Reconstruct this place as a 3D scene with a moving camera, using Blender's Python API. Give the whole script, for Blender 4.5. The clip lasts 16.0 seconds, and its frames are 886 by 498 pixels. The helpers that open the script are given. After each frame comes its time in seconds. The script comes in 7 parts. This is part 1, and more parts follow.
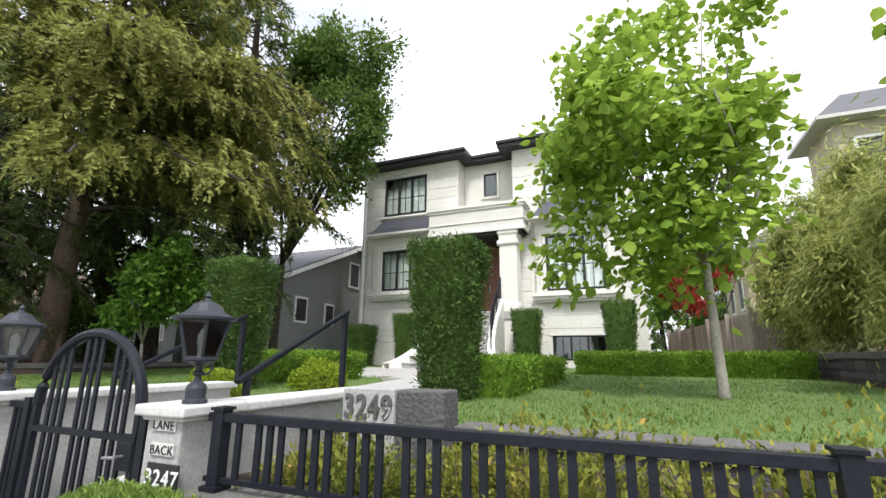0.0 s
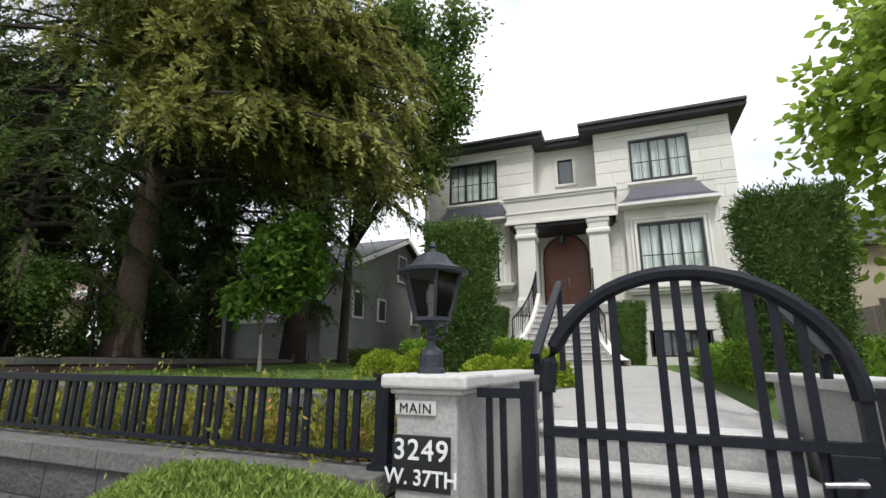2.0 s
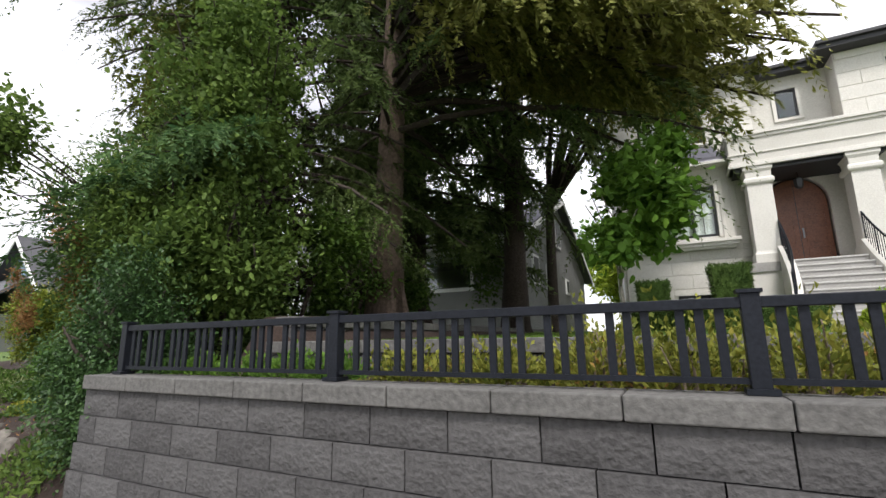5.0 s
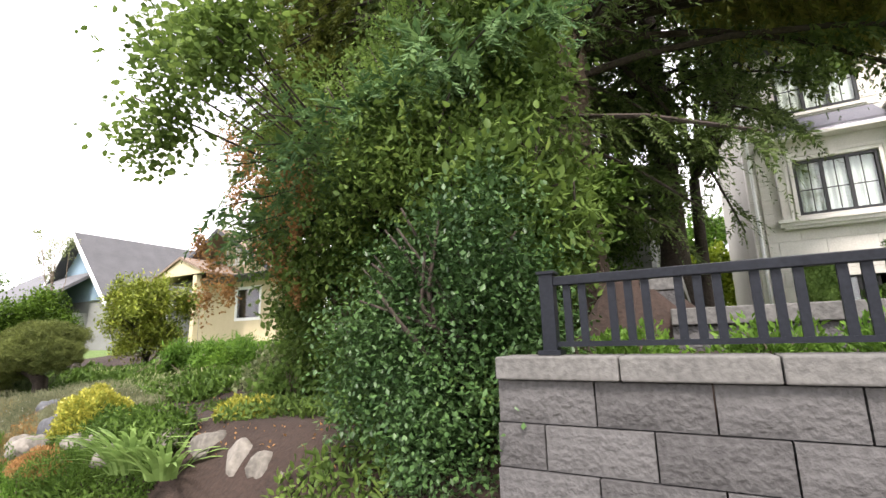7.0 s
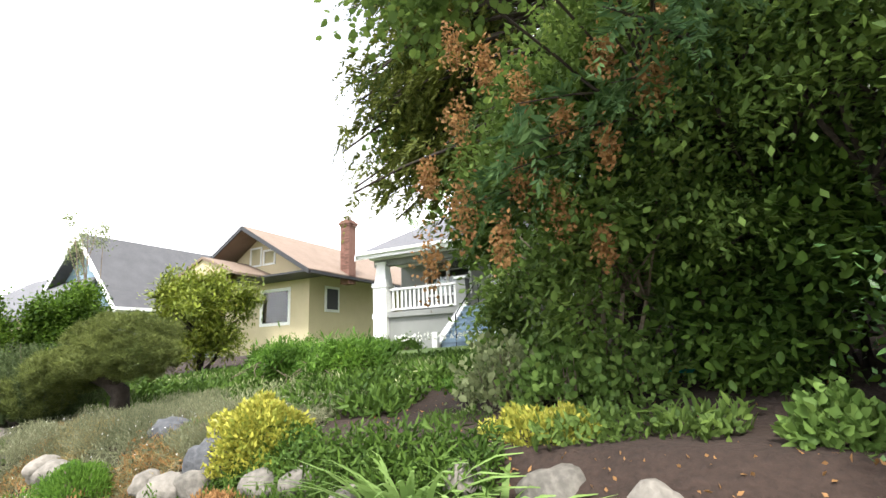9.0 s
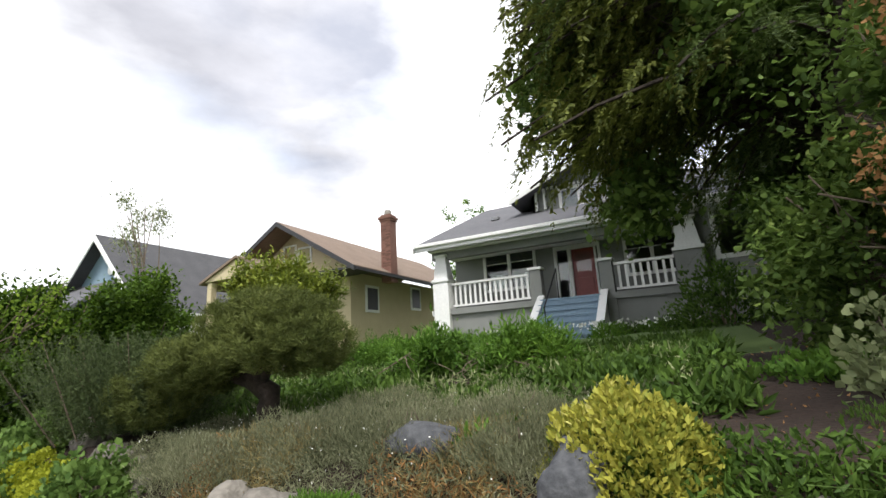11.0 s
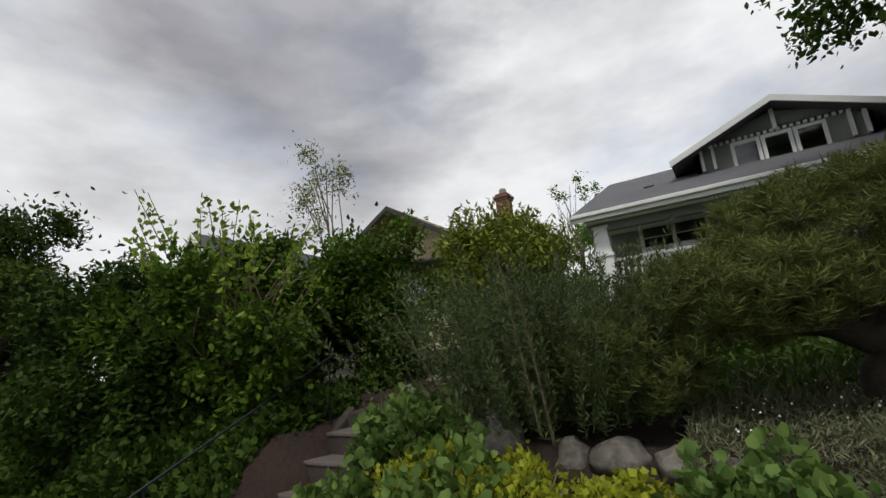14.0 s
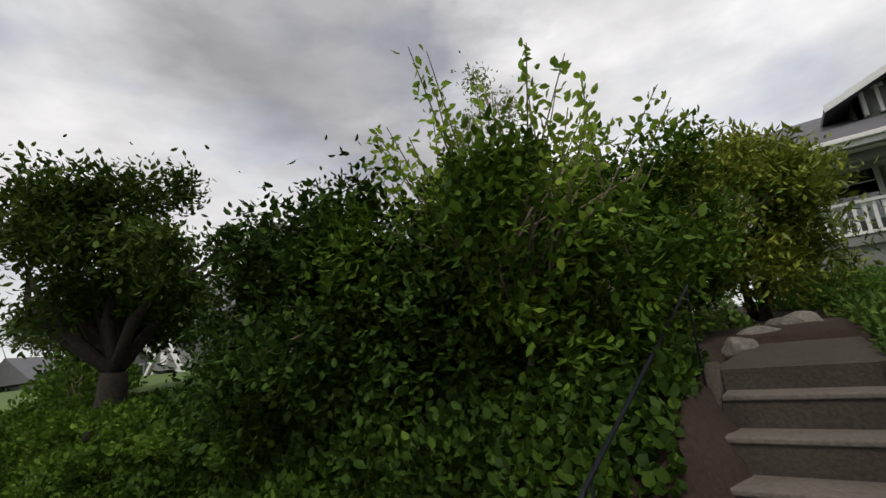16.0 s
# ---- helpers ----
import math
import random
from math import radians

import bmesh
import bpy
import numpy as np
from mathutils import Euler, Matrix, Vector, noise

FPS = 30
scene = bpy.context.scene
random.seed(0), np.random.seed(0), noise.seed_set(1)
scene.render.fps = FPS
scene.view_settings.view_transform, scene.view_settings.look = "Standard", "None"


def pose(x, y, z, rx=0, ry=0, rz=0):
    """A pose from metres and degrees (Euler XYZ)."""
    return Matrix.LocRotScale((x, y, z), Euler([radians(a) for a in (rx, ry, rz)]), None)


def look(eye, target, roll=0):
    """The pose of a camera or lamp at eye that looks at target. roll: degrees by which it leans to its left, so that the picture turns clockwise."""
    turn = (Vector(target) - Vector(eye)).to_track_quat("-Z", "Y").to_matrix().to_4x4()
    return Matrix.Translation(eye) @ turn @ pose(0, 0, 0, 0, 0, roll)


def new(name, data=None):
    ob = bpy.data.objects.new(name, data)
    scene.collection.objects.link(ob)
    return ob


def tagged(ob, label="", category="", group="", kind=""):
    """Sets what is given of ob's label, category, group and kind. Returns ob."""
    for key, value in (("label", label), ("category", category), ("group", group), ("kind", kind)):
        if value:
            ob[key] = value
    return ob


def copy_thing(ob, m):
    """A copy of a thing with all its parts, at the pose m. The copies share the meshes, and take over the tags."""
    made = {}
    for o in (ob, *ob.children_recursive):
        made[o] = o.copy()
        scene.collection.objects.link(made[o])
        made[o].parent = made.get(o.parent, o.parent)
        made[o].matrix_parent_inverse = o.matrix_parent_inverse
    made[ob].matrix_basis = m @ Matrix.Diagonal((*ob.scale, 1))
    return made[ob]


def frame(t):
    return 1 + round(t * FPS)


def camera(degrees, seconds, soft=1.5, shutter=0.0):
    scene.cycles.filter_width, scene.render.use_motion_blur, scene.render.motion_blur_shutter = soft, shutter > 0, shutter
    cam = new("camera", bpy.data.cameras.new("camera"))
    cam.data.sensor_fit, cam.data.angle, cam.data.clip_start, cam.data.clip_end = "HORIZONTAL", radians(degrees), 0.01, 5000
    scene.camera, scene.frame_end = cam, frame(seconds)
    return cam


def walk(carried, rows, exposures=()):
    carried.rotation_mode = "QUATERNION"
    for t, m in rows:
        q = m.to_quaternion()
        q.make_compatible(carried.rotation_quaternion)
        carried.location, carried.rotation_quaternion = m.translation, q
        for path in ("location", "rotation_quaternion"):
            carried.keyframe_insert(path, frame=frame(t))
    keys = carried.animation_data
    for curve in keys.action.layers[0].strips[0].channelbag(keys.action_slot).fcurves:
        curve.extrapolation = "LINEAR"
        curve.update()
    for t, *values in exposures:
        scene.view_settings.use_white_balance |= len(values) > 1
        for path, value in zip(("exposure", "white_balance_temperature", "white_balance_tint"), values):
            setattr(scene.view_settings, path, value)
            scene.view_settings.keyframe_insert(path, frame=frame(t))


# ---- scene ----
cam = camera(88.2, 16.0)
PATH = [
    (0.0, (-0.002, -0.004, 1.598), (-3.802, 8.950, 3.919), 0.49),
    (0.5, (-0.860, 0.013, 1.546), (-4.510, 9.025, 3.880), 0.47),
    (1.0, (-1.739, -0.027, 1.510), (-5.298, 9.021, 3.845), 0.61),
    (1.5, (-2.640, -0.018, 1.441), (-6.144, 9.048, 3.795), 0.74),
    (2.0, (-3.543, -0.052, 1.391), (-7.038, 9.009, 3.773), 0.34),
    (2.5, (-4.420, -0.038, 1.341), (-7.932, 9.008, 3.757), -0.02),
    (3.0, (-5.299, -0.088, 1.320), (-8.847, 8.947, 3.722), -0.22),
    (3.5, (-6.205, -0.144, 1.248), (-9.828, 8.866, 3.637), -0.32),
    (4.0, (-7.130, -0.203, 1.209), (-11.066, 8.720, 3.418), -0.52),
    (6.5, (-11.420, -0.326, 1.044), (-16.060, 8.328, 2.934), -1.33),
    (7.0, (-12.247, -0.337, 1.014), (-16.964, 8.272, 2.921), -1.60),
    (7.5, (-13.058, -0.300, 0.965), (-17.790, 8.284, 2.950), -1.79),
    (8.0, (-13.818, -0.265, 0.937), (-18.474, 8.352, 2.955), -1.78),
    (8.5, (-14.622, -0.163, 0.922), (-19.189, 8.490, 2.988), -1.94),
    (9.0, (-15.342, -0.135, 0.893), (-19.801, 8.568, 2.984), -2.32),
    (11.5, (-18.593, 0.043, 0.746), (-22.994, 8.732, 3.009), -3.52),
    (12.0, (-19.230, 0.087, 0.713), (-23.737, 8.710, 3.021), -3.72),
    (12.5, (-19.900, 0.095, 0.683), (-24.512, 8.657, 3.009), -3.91),
    (13.0, (-20.588, 0.073, 0.648), (-25.339, 8.562, 2.964), -4.10),
    (13.5, (-21.261, 0.068, 0.615), (-26.142, 8.476, 2.956), -4.35),
    (14.0, (-21.914, 0.004, 0.610), (-26.981, 8.306, 2.935), -4.54),
    (14.5, (-22.595, -0.016, 0.556), (-27.802, 8.188, 2.918), -5.06),
    (15.0, (-23.242, -0.086, 0.527), (-28.652, 7.989, 2.877), -5.49),
    (15.5, (-23.938, -0.085, 0.479), (-29.449, 7.929, 2.806), -5.54),
    (16.0, (-24.634, -0.101, 0.429), (-30.271, 7.838, 2.707), -5.29),
]
walk(cam, [(t, look(eye, target, roll)) for t, eye, target, roll in PATH],
     [(0.0, 1.25, 6250, 10), (1.5, 0.75, 6250, 10), (4.2, 0.65, 6250, 10), (6.5, 1.9, 6700, 16), (9.2, 2.0, 6450, 9), (11.4, 0.6, 6450, 9), (12.5, -0.02, 6450, 9), (14.5, -0.2, 6550, 9), (16.0, -0.12, 6650, 10)])

# ---- sky and sun: bright broken overcast ----
world = bpy.data.worlds.new("overcast_sky")
scene.world = world
world.use_nodes = True
wn, wl = world.node_tree.nodes, world.node_tree.links
wn.clear()
w_out, w_bg = wn.new("ShaderNodeOutputWorld"), wn.new("ShaderNodeBackground")
w_sky = wn.new("ShaderNodeTexSky")
w_sky.sky_type, w_sky.sun_disc = 'NISHITA', False
w_sky.sun_elevation, w_sky.sun_rotation = radians(52), radians(150)
w_dim = wn.new("ShaderNodeVectorMath"); w_dim.operation = 'SCALE'; w_dim.inputs[3].default_value = 0.16
w_co, w_map = wn.new("ShaderNodeTexCoord"), wn.new("ShaderNodeMapping")
w_map.inputs["Scale"].default_value = (1.0, 1.0, 2.3)
w_map.inputs["Location"].default_value = (0.35, 0.2, 0.1)
w_n1, w_n2 = wn.new("ShaderNodeTexNoise"), wn.new("ShaderNodeTexNoise")
w_n1.inputs["Scale"].default_value, w_n1.inputs["Detail"].default_value, w_n1.inputs["Roughness"].default_value = 2.0, 9, 0.52
w_n2.inputs["Scale"].default_value, w_n2.inputs["Detail"].default_value, w_n2.inputs["Roughness"].default_value = 3.1, 8, 0.55
w_r1, w_r2 = wn.new("ShaderNodeValToRGB"), wn.new("ShaderNodeValToRGB")
w_r1.color_ramp.elements[0].position, w_r1.color_ramp.elements[0].color = 0.34, (0.56, 0.56, 0.59, 1)
w_r1.color_ramp.elements[1].position, w_r1.color_ramp.elements[1].color = 0.60, (1.02, 1.02, 1.04, 1)
w_r2.color_ramp.elements[0].position, w_r2.color_ramp.elements[0].color = 0.30, (0.68, 0.68, 0.68, 1)
w_r2.color_ramp.elements[1].position, w_r2.color_ramp.elements[1].color = 0.52, (1, 1, 1, 1)
w_mix = wn.new("ShaderNodeMixRGB")
wl.new(w_co.outputs["Generated"], w_map.inputs[0])
for n in (w_n1, w_n2):
    wl.new(w_map.outputs[0], n.inputs["Vector"])
wl.new(w_n1.outputs["Fac"], w_r1.inputs[0]); wl.new(w_n2.outputs["Fac"], w_r2.inputs[0])
wl.new(w_sky.outputs[0], w_dim.inputs[0])
wl.new(w_r2.outputs[0], w_mix.inputs[0]); wl.new(w_dim.outputs[0], w_mix.inputs[1]); wl.new(w_r1.outputs[0], w_mix.inputs[2])
wl.new(w_mix.outputs[0], w_bg.inputs[0]); wl.new(w_bg.outputs[0], w_out.inputs[0])
w_bg.inputs[1].default_value = 1.0
# one heavy grey cloud with ragged edges high in the west
w_dist, w_r3, w_dk, w_add = wn.new("ShaderNodeVectorMath"), wn.new("ShaderNodeValToRGB"), wn.new("ShaderNodeMixRGB"), wn.new("ShaderNodeMixRGB")
w_add.blend_type, w_add.inputs[0].default_value = 'LINEAR_LIGHT', 0.28
wl.new(w_co.outputs["Generated"], w_add.inputs[1]); wl.new(w_n2.outputs["Color"], w_add.inputs[2])
w_dist.operation = 'DISTANCE'; w_dist.inputs[1].default_value = (-0.60, 0.52, 0.64)
wl.new(w_add.outputs[0], w_dist.inputs[0]); wl.new(w_dist.outputs["Value"], w_r3.inputs[0])
w_r3.color_ramp.elements[0].position, w_r3.color_ramp.elements[0].color = 0.14, (0.5, 0.5, 0.53, 1)
w_r3.color_ramp.elements[1].position, w_r3.color_ramp.elements[1].color = 0.46, (1, 1, 1, 1)
w_dk.blend_type, w_dk.inputs[0].default_value = 'MULTIPLY', 1.0
wl.new(w_mix.outputs[0], w_dk.inputs[1]); wl.new(w_r3.outputs[0], w_dk.inputs[2]); wl.new(w_dk.outputs[0], w_bg.inputs[0])
sun = new("sun", bpy.data.lights.new("sun", 'SUN'))
sun.data.energy, sun.data.angle, sun.data.color = 2.0, radians(12), (1.0, 0.96, 0.9)
sun.matrix_world = look((-2, -10, 30), (-10, 8, 0))

rng = np.random.default_rng(7)


# ---- materials ----
def shader(name, rough=0.8, metal=0.0, spec=0.5):
    m = bpy.data.materials.new(name)
    m.use_nodes = True
    b = m.node_tree.nodes["Principled BSDF"]
    b.inputs["Roughness"].default_value, b.inputs["Metallic"].default_value = rough, metal
    b.inputs["Specular IOR Level"].default_value = spec
    return m, m.node_tree.nodes, m.node_tree.links, b


def surface(name, a, b, scale=3.0, fine=40.0, rough=0.8, metal=0.0, bump=0.3, piece=0.0, stain=0.35, spec=0.4):
    """Two colours mixed by broad stains and fine grain, with relief; piece varies whole objects."""
    m, n, l, p = shader(name, rough, metal, spec)
    co = n.new("ShaderNodeTexCoord")
    n1, n2 = n.new("ShaderNodeTexNoise"), n.new("ShaderNodeTexNoise")
    n1.inputs["Scale"].default_value, n1.inputs["Detail"].default_value = scale, 6
    n2.inputs["Scale"].default_value, n2.inputs["Detail"].default_value = fine, 4
    l.new(co.outputs["Object"], n1.inputs["Vector"]); l.new(co.outputs["Object"], n2.inputs["Vector"])
    mx = n.new("ShaderNodeMath"); mx.operation = 'MULTIPLY_ADD'
    mx.inputs[1].default_value = 1 - stain
    l.new(n2.outputs["Fac"], mx.inputs[0])
    ms = n.new("ShaderNodeMath"); ms.operation = 'MULTIPLY'; ms.inputs[1].default_value = stain
    l.new(n1.outputs["Fac"], ms.inputs[0]); l.new(ms.outputs[0], mx.inputs[2])
    fac = mx.outputs[0]
    if piece:
        oi = n.new("ShaderNodeObjectInfo")
        mp = n.new("ShaderNodeMath"); mp.operation = 'MULTIPLY_ADD'; mp.inputs[1].default_value = piece
        l.new(oi.outputs["Random"], mp.inputs[0])
        sb = n.new("ShaderNodeMath"); sb.operation = 'SUBTRACT'; sb.inputs[1].default_value = piece / 2
        l.new(fac, sb.inputs[0]); l.new(sb.outputs[0], mp.inputs[2])
        fac = mp.outputs[0]
    r = n.new("ShaderNodeValToRGB")
    r.color_ramp.elements[0].position, r.color_ramp.elements[0].color = 0.3, (*a, 1)
    r.color_ramp.elements[1].position, r.color_ramp.elements[1].color = 0.7, (*b, 1)
    l.new(fac, r.inputs[0]); l.new(r.outputs[0], p.inputs["Base Color"])
    if bump:
        bp = n.new("ShaderNodeBump"); bp.inputs["Strength"].default_value, bp.inputs["Distance"].default_value = bump, 0.02
        l.new(n2.outputs["Fac"], bp.inputs["Height"]); l.new(bp.outputs[0], p.inputs["Normal"])
    return m


def foliage(name, a, b, c=None, transmit=0.26, rough=0.55, spec=0.14):
    """Leaves: colour from leaf to leaf and from clump to clump, and light that comes through."""
    m, n, l, p = shader(name, rough, 0, spec)
    g, co, ns = n.new("ShaderNodeNewGeometry"), n.new("ShaderNodeTexCoord"), n.new("ShaderNodeTexNoise")
    ns.inputs["Scale"].default_value, ns.inputs["Detail"].default_value = 1.6, 3
    l.new(co.outputs["Object"], ns.inputs["Vector"])
    ad = n.new("ShaderNodeMath"); ad.operation = 'MULTIPLY_ADD'; ad.inputs[1].default_value = 0.55
    sc = n.new("ShaderNodeMath"); sc.operation = 'MULTIPLY_ADD'; sc.inputs[1].default_value = 0.9; sc.inputs[2].default_value = -0.22
    l.new(ns.outputs["Fac"], sc.inputs[0]); l.new(g.outputs["Random Per Island"], ad.inputs[0]); l.new(sc.outputs[0], ad.inputs[2])
    r = n.new("ShaderNodeValToRGB")
    r.color_ramp.elements[0].position, r.color_ramp.elements[0].color = 0.15, (*a, 1)
    r.color_ramp.elements[1].position, r.color_ramp.elements[1].color = 0.8, (*b, 1)
    if c:
        e = r.color_ramp.elements.new(0.93); e.color = (*c, 1)
    l.new(ad.outputs[0], r.inputs[0]); l.new(r.outputs[0], p.inputs["Base Color"])
    tr, mix = n.new("ShaderNodeBsdfTranslucent"), n.new("ShaderNodeMixShader")
    l.new(r.outputs[0], tr.inputs[0]); mix.inputs[0].default_value = transmit
    l.new(p.outputs[0], mix.inputs[1]); l.new(tr.outputs[0], mix.inputs[2])
    l.new(mix.outputs[0], n["Material Output"].inputs[0])
    return m


def clear_glass(name, tint=(0.9, 0.95, 0.93)):
    m, n, l, p = shader(name)
    n.remove(p)
    t, g, f, mix = n.new("ShaderNodeBsdfTransparent"), n.new("ShaderNodeBsdfGlossy"), n.new("ShaderNodeFresnel"), n.new("ShaderNodeMixShader")
    t.inputs[0].default_value = (*tint, 1)
    g.inputs["Roughness"].default_value = 0.03
    f.inputs[0].default_value = 1.7
    l.new(f.outputs[0], mix.inputs[0]); l.new(t.outputs[0], mix.inputs[1]); l.new(g.outputs[0], mix.inputs[2])
    l.new(mix.outputs[0], n["Material Output"].inputs[0])
    return m


LIMESTONE = surface("limestone", (0.53, 0.51, 0.465), (0.69, 0.67, 0.625), 1.2, 30, 0.85, bump=0.15, piece=0.25)
STONE_TRIM = surface("stone_trim", (0.57, 0.55, 0.505), (0.71, 0.69, 0.645), 2, 25, 0.8, bump=0.1)
STUCCO_SIDE = surface("side_stucco", (0.36, 0.34, 0.30), (0.46, 0.44, 0.39), 1.5, 60, 0.9)
DARK_PAINT = surface("dark_metal_paint", (0.006, 0.007, 0.010), (0.015, 0.017, 0.023), 4, 60, 0.45, 0.0, 0.05, spec=0.15)
WINDOW_DARK = surface("dark_window_paint", (0.012, 0.013, 0.014), (0.025, 0.026, 0.028), 4, 60, 0.4, bump=0.03)
FASCIA = surface("dark_fascia_paint", (0.018, 0.018, 0.02), (0.035, 0.035, 0.04), 3, 40, 0.5, bump=0.05)
ZINC = surface("bronze_grey_metal_roof", (0.06, 0.06, 0.075), (0.11, 0.11, 0.13), 2, 30, 0.4, 0.4, 0.05)
SHINGLE = surface("dark_asphalt_shingle", (0.05, 0.05, 0.055), (0.10, 0.10, 0.105), 1.5, 50, 0.95, bump=0.5)
SHINGLE_BROWN = surface("brown_asphalt_shingle", (0.14, 0.10, 0.075), (0.24, 0.18, 0.14), 1.5, 50, 0.95, bump=0.5)
SHINGLE_GREY = surface("grey_asphalt_shingle", (0.085, 0.085, 0.095), (0.14, 0.14, 0.15), 1.5, 50, 0.95, bump=0.5)
PILLAR = surface("grey_stone_stucco", (0.24, 0.237, 0.228), (0.38, 0.374, 0.36), 5, 45, 0.9, bump=0.3)
CAP = surface("pale_stone_cap", (0.38, 0.375, 0.36), (0.54, 0.53, 0.51), 6, 30, 0.8, bump=0.15)
BLOCK = surface("split_face_block", (0.044, 0.042, 0.042), (0.092, 0.089, 0.088), 5, 34, 0.95, bump=0.9, piece=0.25)
CONCRETE = surface("weathered_concrete", (0.2, 0.19, 0.175), (0.36, 0.34, 0.315), 2.5, 35, 0.9, bump=0.25)
COPING = surface("dark_coping_concrete", (0.065, 0.063, 0.06), (0.145, 0.14, 0.132), 3, 30, 0.95, bump=0.5)
LANTERN = surface("grey_lantern_paint", (0.016, 0.018, 0.024), (0.04, 0.044, 0.055), 8, 50, 0.5, 0.1, 0.05, spec=0.3)
PAVING = surface("pale_paving", (0.27, 0.26, 0.25), (0.4, 0.39, 0.37), 2, 35, 0.85, bump=0.15)
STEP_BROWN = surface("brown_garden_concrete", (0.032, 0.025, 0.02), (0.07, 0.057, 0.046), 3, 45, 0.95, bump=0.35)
# Tread colour: paler from wear, and lifted further for light from overhead.
STEP_WORN_LIT = surface("worn_lit_tread_concrete", (0.08, 0.068, 0.057), (0.15, 0.13, 0.112), 3, 45, 0.95, bump=0.3)
ASPHALT = surface("asphalt", (0.035, 0.035, 0.037), (0.065, 0.065, 0.066), 2, 120, 0.95, bump=0.5)
SOIL = surface("garden_soil", (0.015, 0.0095, 0.007), (0.042, 0.026, 0.0195), 3, 30, 1.0, bump=0.9)
TURF = surface("lawn_turf", (0.055, 0.095, 0.02), (0.11, 0.165, 0.042), 1.0, 60, 0.95, bump=0.6)
ROCK = surface("garden_rock", (0.085, 0.078, 0.067), (0.22, 0.2, 0.172), 3, 22, 0.9, bump=0.8, piece=0.35)
SLATE = surface("dark_slate_rock", (0.035, 0.037, 0.042), (0.11, 0.113, 0.12), 3, 22, 0.85, bump=0.8, piece=0.3)
GREY_STUCCO = surface("grey_stucco", (0.17, 0.175, 0.168), (0.26, 0.265, 0.255), 2, 70, 0.95, bump=0.6)
WHITE_PAINT = surface("white_paint", (0.66, 0.66, 0.65), (0.8, 0.8, 0.79), 3, 25, 0.6, bump=0.08)
BLUE_PAINT = surface("blue_grey_painted_boards", (0.17, 0.25, 0.33), (0.25, 0.34, 0.42), 4, 25, 0.6, bump=0.15)
RED_DOOR = surface("red_door_paint", (0.16, 0.02, 0.018), (0.24, 0.035, 0.03), 3, 20, 0.4, bump=0.05)
WOOD_DOOR = surface("red_brown_wood", (0.10, 0.035, 0.018), (0.22, 0.085, 0.042), 5, 20, 0.4, bump=0.1)
YELLOW_WALL = surface("pale_yellow_stucco", (0.43, 0.36, 0.23), (0.55, 0.47, 0.32), 2, 50, 0.9, bump=0.3)
BEIGE_WALL = surface("beige_stucco", (0.34, 0.29, 0.22), (0.44, 0.38, 0.3), 2, 50, 0.9, bump=0.3)
BRICK_RED = surface("chimney_brick", (0.10, 0.05, 0.038), (0.2, 0.105, 0.08), 6, 30, 0.95, bump=0.5, piece=0.4)
MORTAR = surface("mortar", (0.22, 0.2, 0.18), (0.3, 0.28, 0.25), 6, 40, 0.95)
FENCE_WOOD = surface("weathered_fence_boards", (0.2, 0.16, 0.14), (0.36, 0.3, 0.27), 6, 30, 0.9, bump=0.4, piece=0.3)
BARK = surface("cedar_bark", (0.05, 0.036, 0.028), (0.16, 0.115, 0.088), 3, 18, 1.0, bump=1.0)
BARK_DARK = surface("dark_bark", (0.018, 0.014, 0.011), (0.06, 0.045, 0.036), 4, 22, 1.0, bump=1.0)
# Dark bark blackened in place of the missing shadow from trees above.
BARK_SHADED = surface("shaded_fruit_bark", (0.009, 0.007, 0.006), (0.034, 0.026, 0.021), 4, 22, 1.0, bump=1.0)
BARK_PALE = surface("pale_smooth_bark", (0.2, 0.18, 0.15), (0.36, 0.33, 0.28), 5, 20, 0.8, bump=0.3)
TWIG = surface("twig", (0.09, 0.065, 0.045), (0.2, 0.16, 0.12), 6, 30, 0.9)
BLACK_PLATE = surface("black_plate", (0.012, 0.012, 0.013), (0.022, 0.022, 0.024), 5, 30, 0.35, bump=0.02)
LETTER_WHITE = surface("silver_white_letters", (0.55, 0.55, 0.55), (0.7, 0.7, 0.7), 9, 40, 0.5, bump=0.02)
LETTER_BLACK = surface("black_letters", (0.01, 0.01, 0.01), (0.02, 0.02, 0.02), 9, 40, 0.5, bump=0.02)
NUMERAL = surface("dark_bronze_numerals", (0.05, 0.048, 0.045), (0.1, 0.095, 0.09), 9, 40, 0.5, bump=0.05)
STEEL = surface("galvanised_rail", (0.16, 0.16, 0.165), (0.3, 0.3, 0.31), 9, 40, 0.45, 0.7, 0.05)
CURTAIN = surface("white_curtain", (0.68, 0.68, 0.66), (0.82, 0.82, 0.8), 5, 40, 0.95, bump=0.1)
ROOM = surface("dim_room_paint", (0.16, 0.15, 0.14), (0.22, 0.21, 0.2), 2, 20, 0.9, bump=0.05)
GLASS = clear_glass("window_glass")
LAMP_GLASS = clear_glass("lantern_glass", (0.86, 0.88, 0.88))
HOSE = surface("green_hose", (0.0, 0.12, 0.12), (0.0, 0.2, 0.19), 9, 40, 0.4, bump=0.02)
PETAL = surface("white_petals", (0.6, 0.6, 0.56), (0.8, 0.8, 0.76), 9, 40, 0.7, bump=0.02)

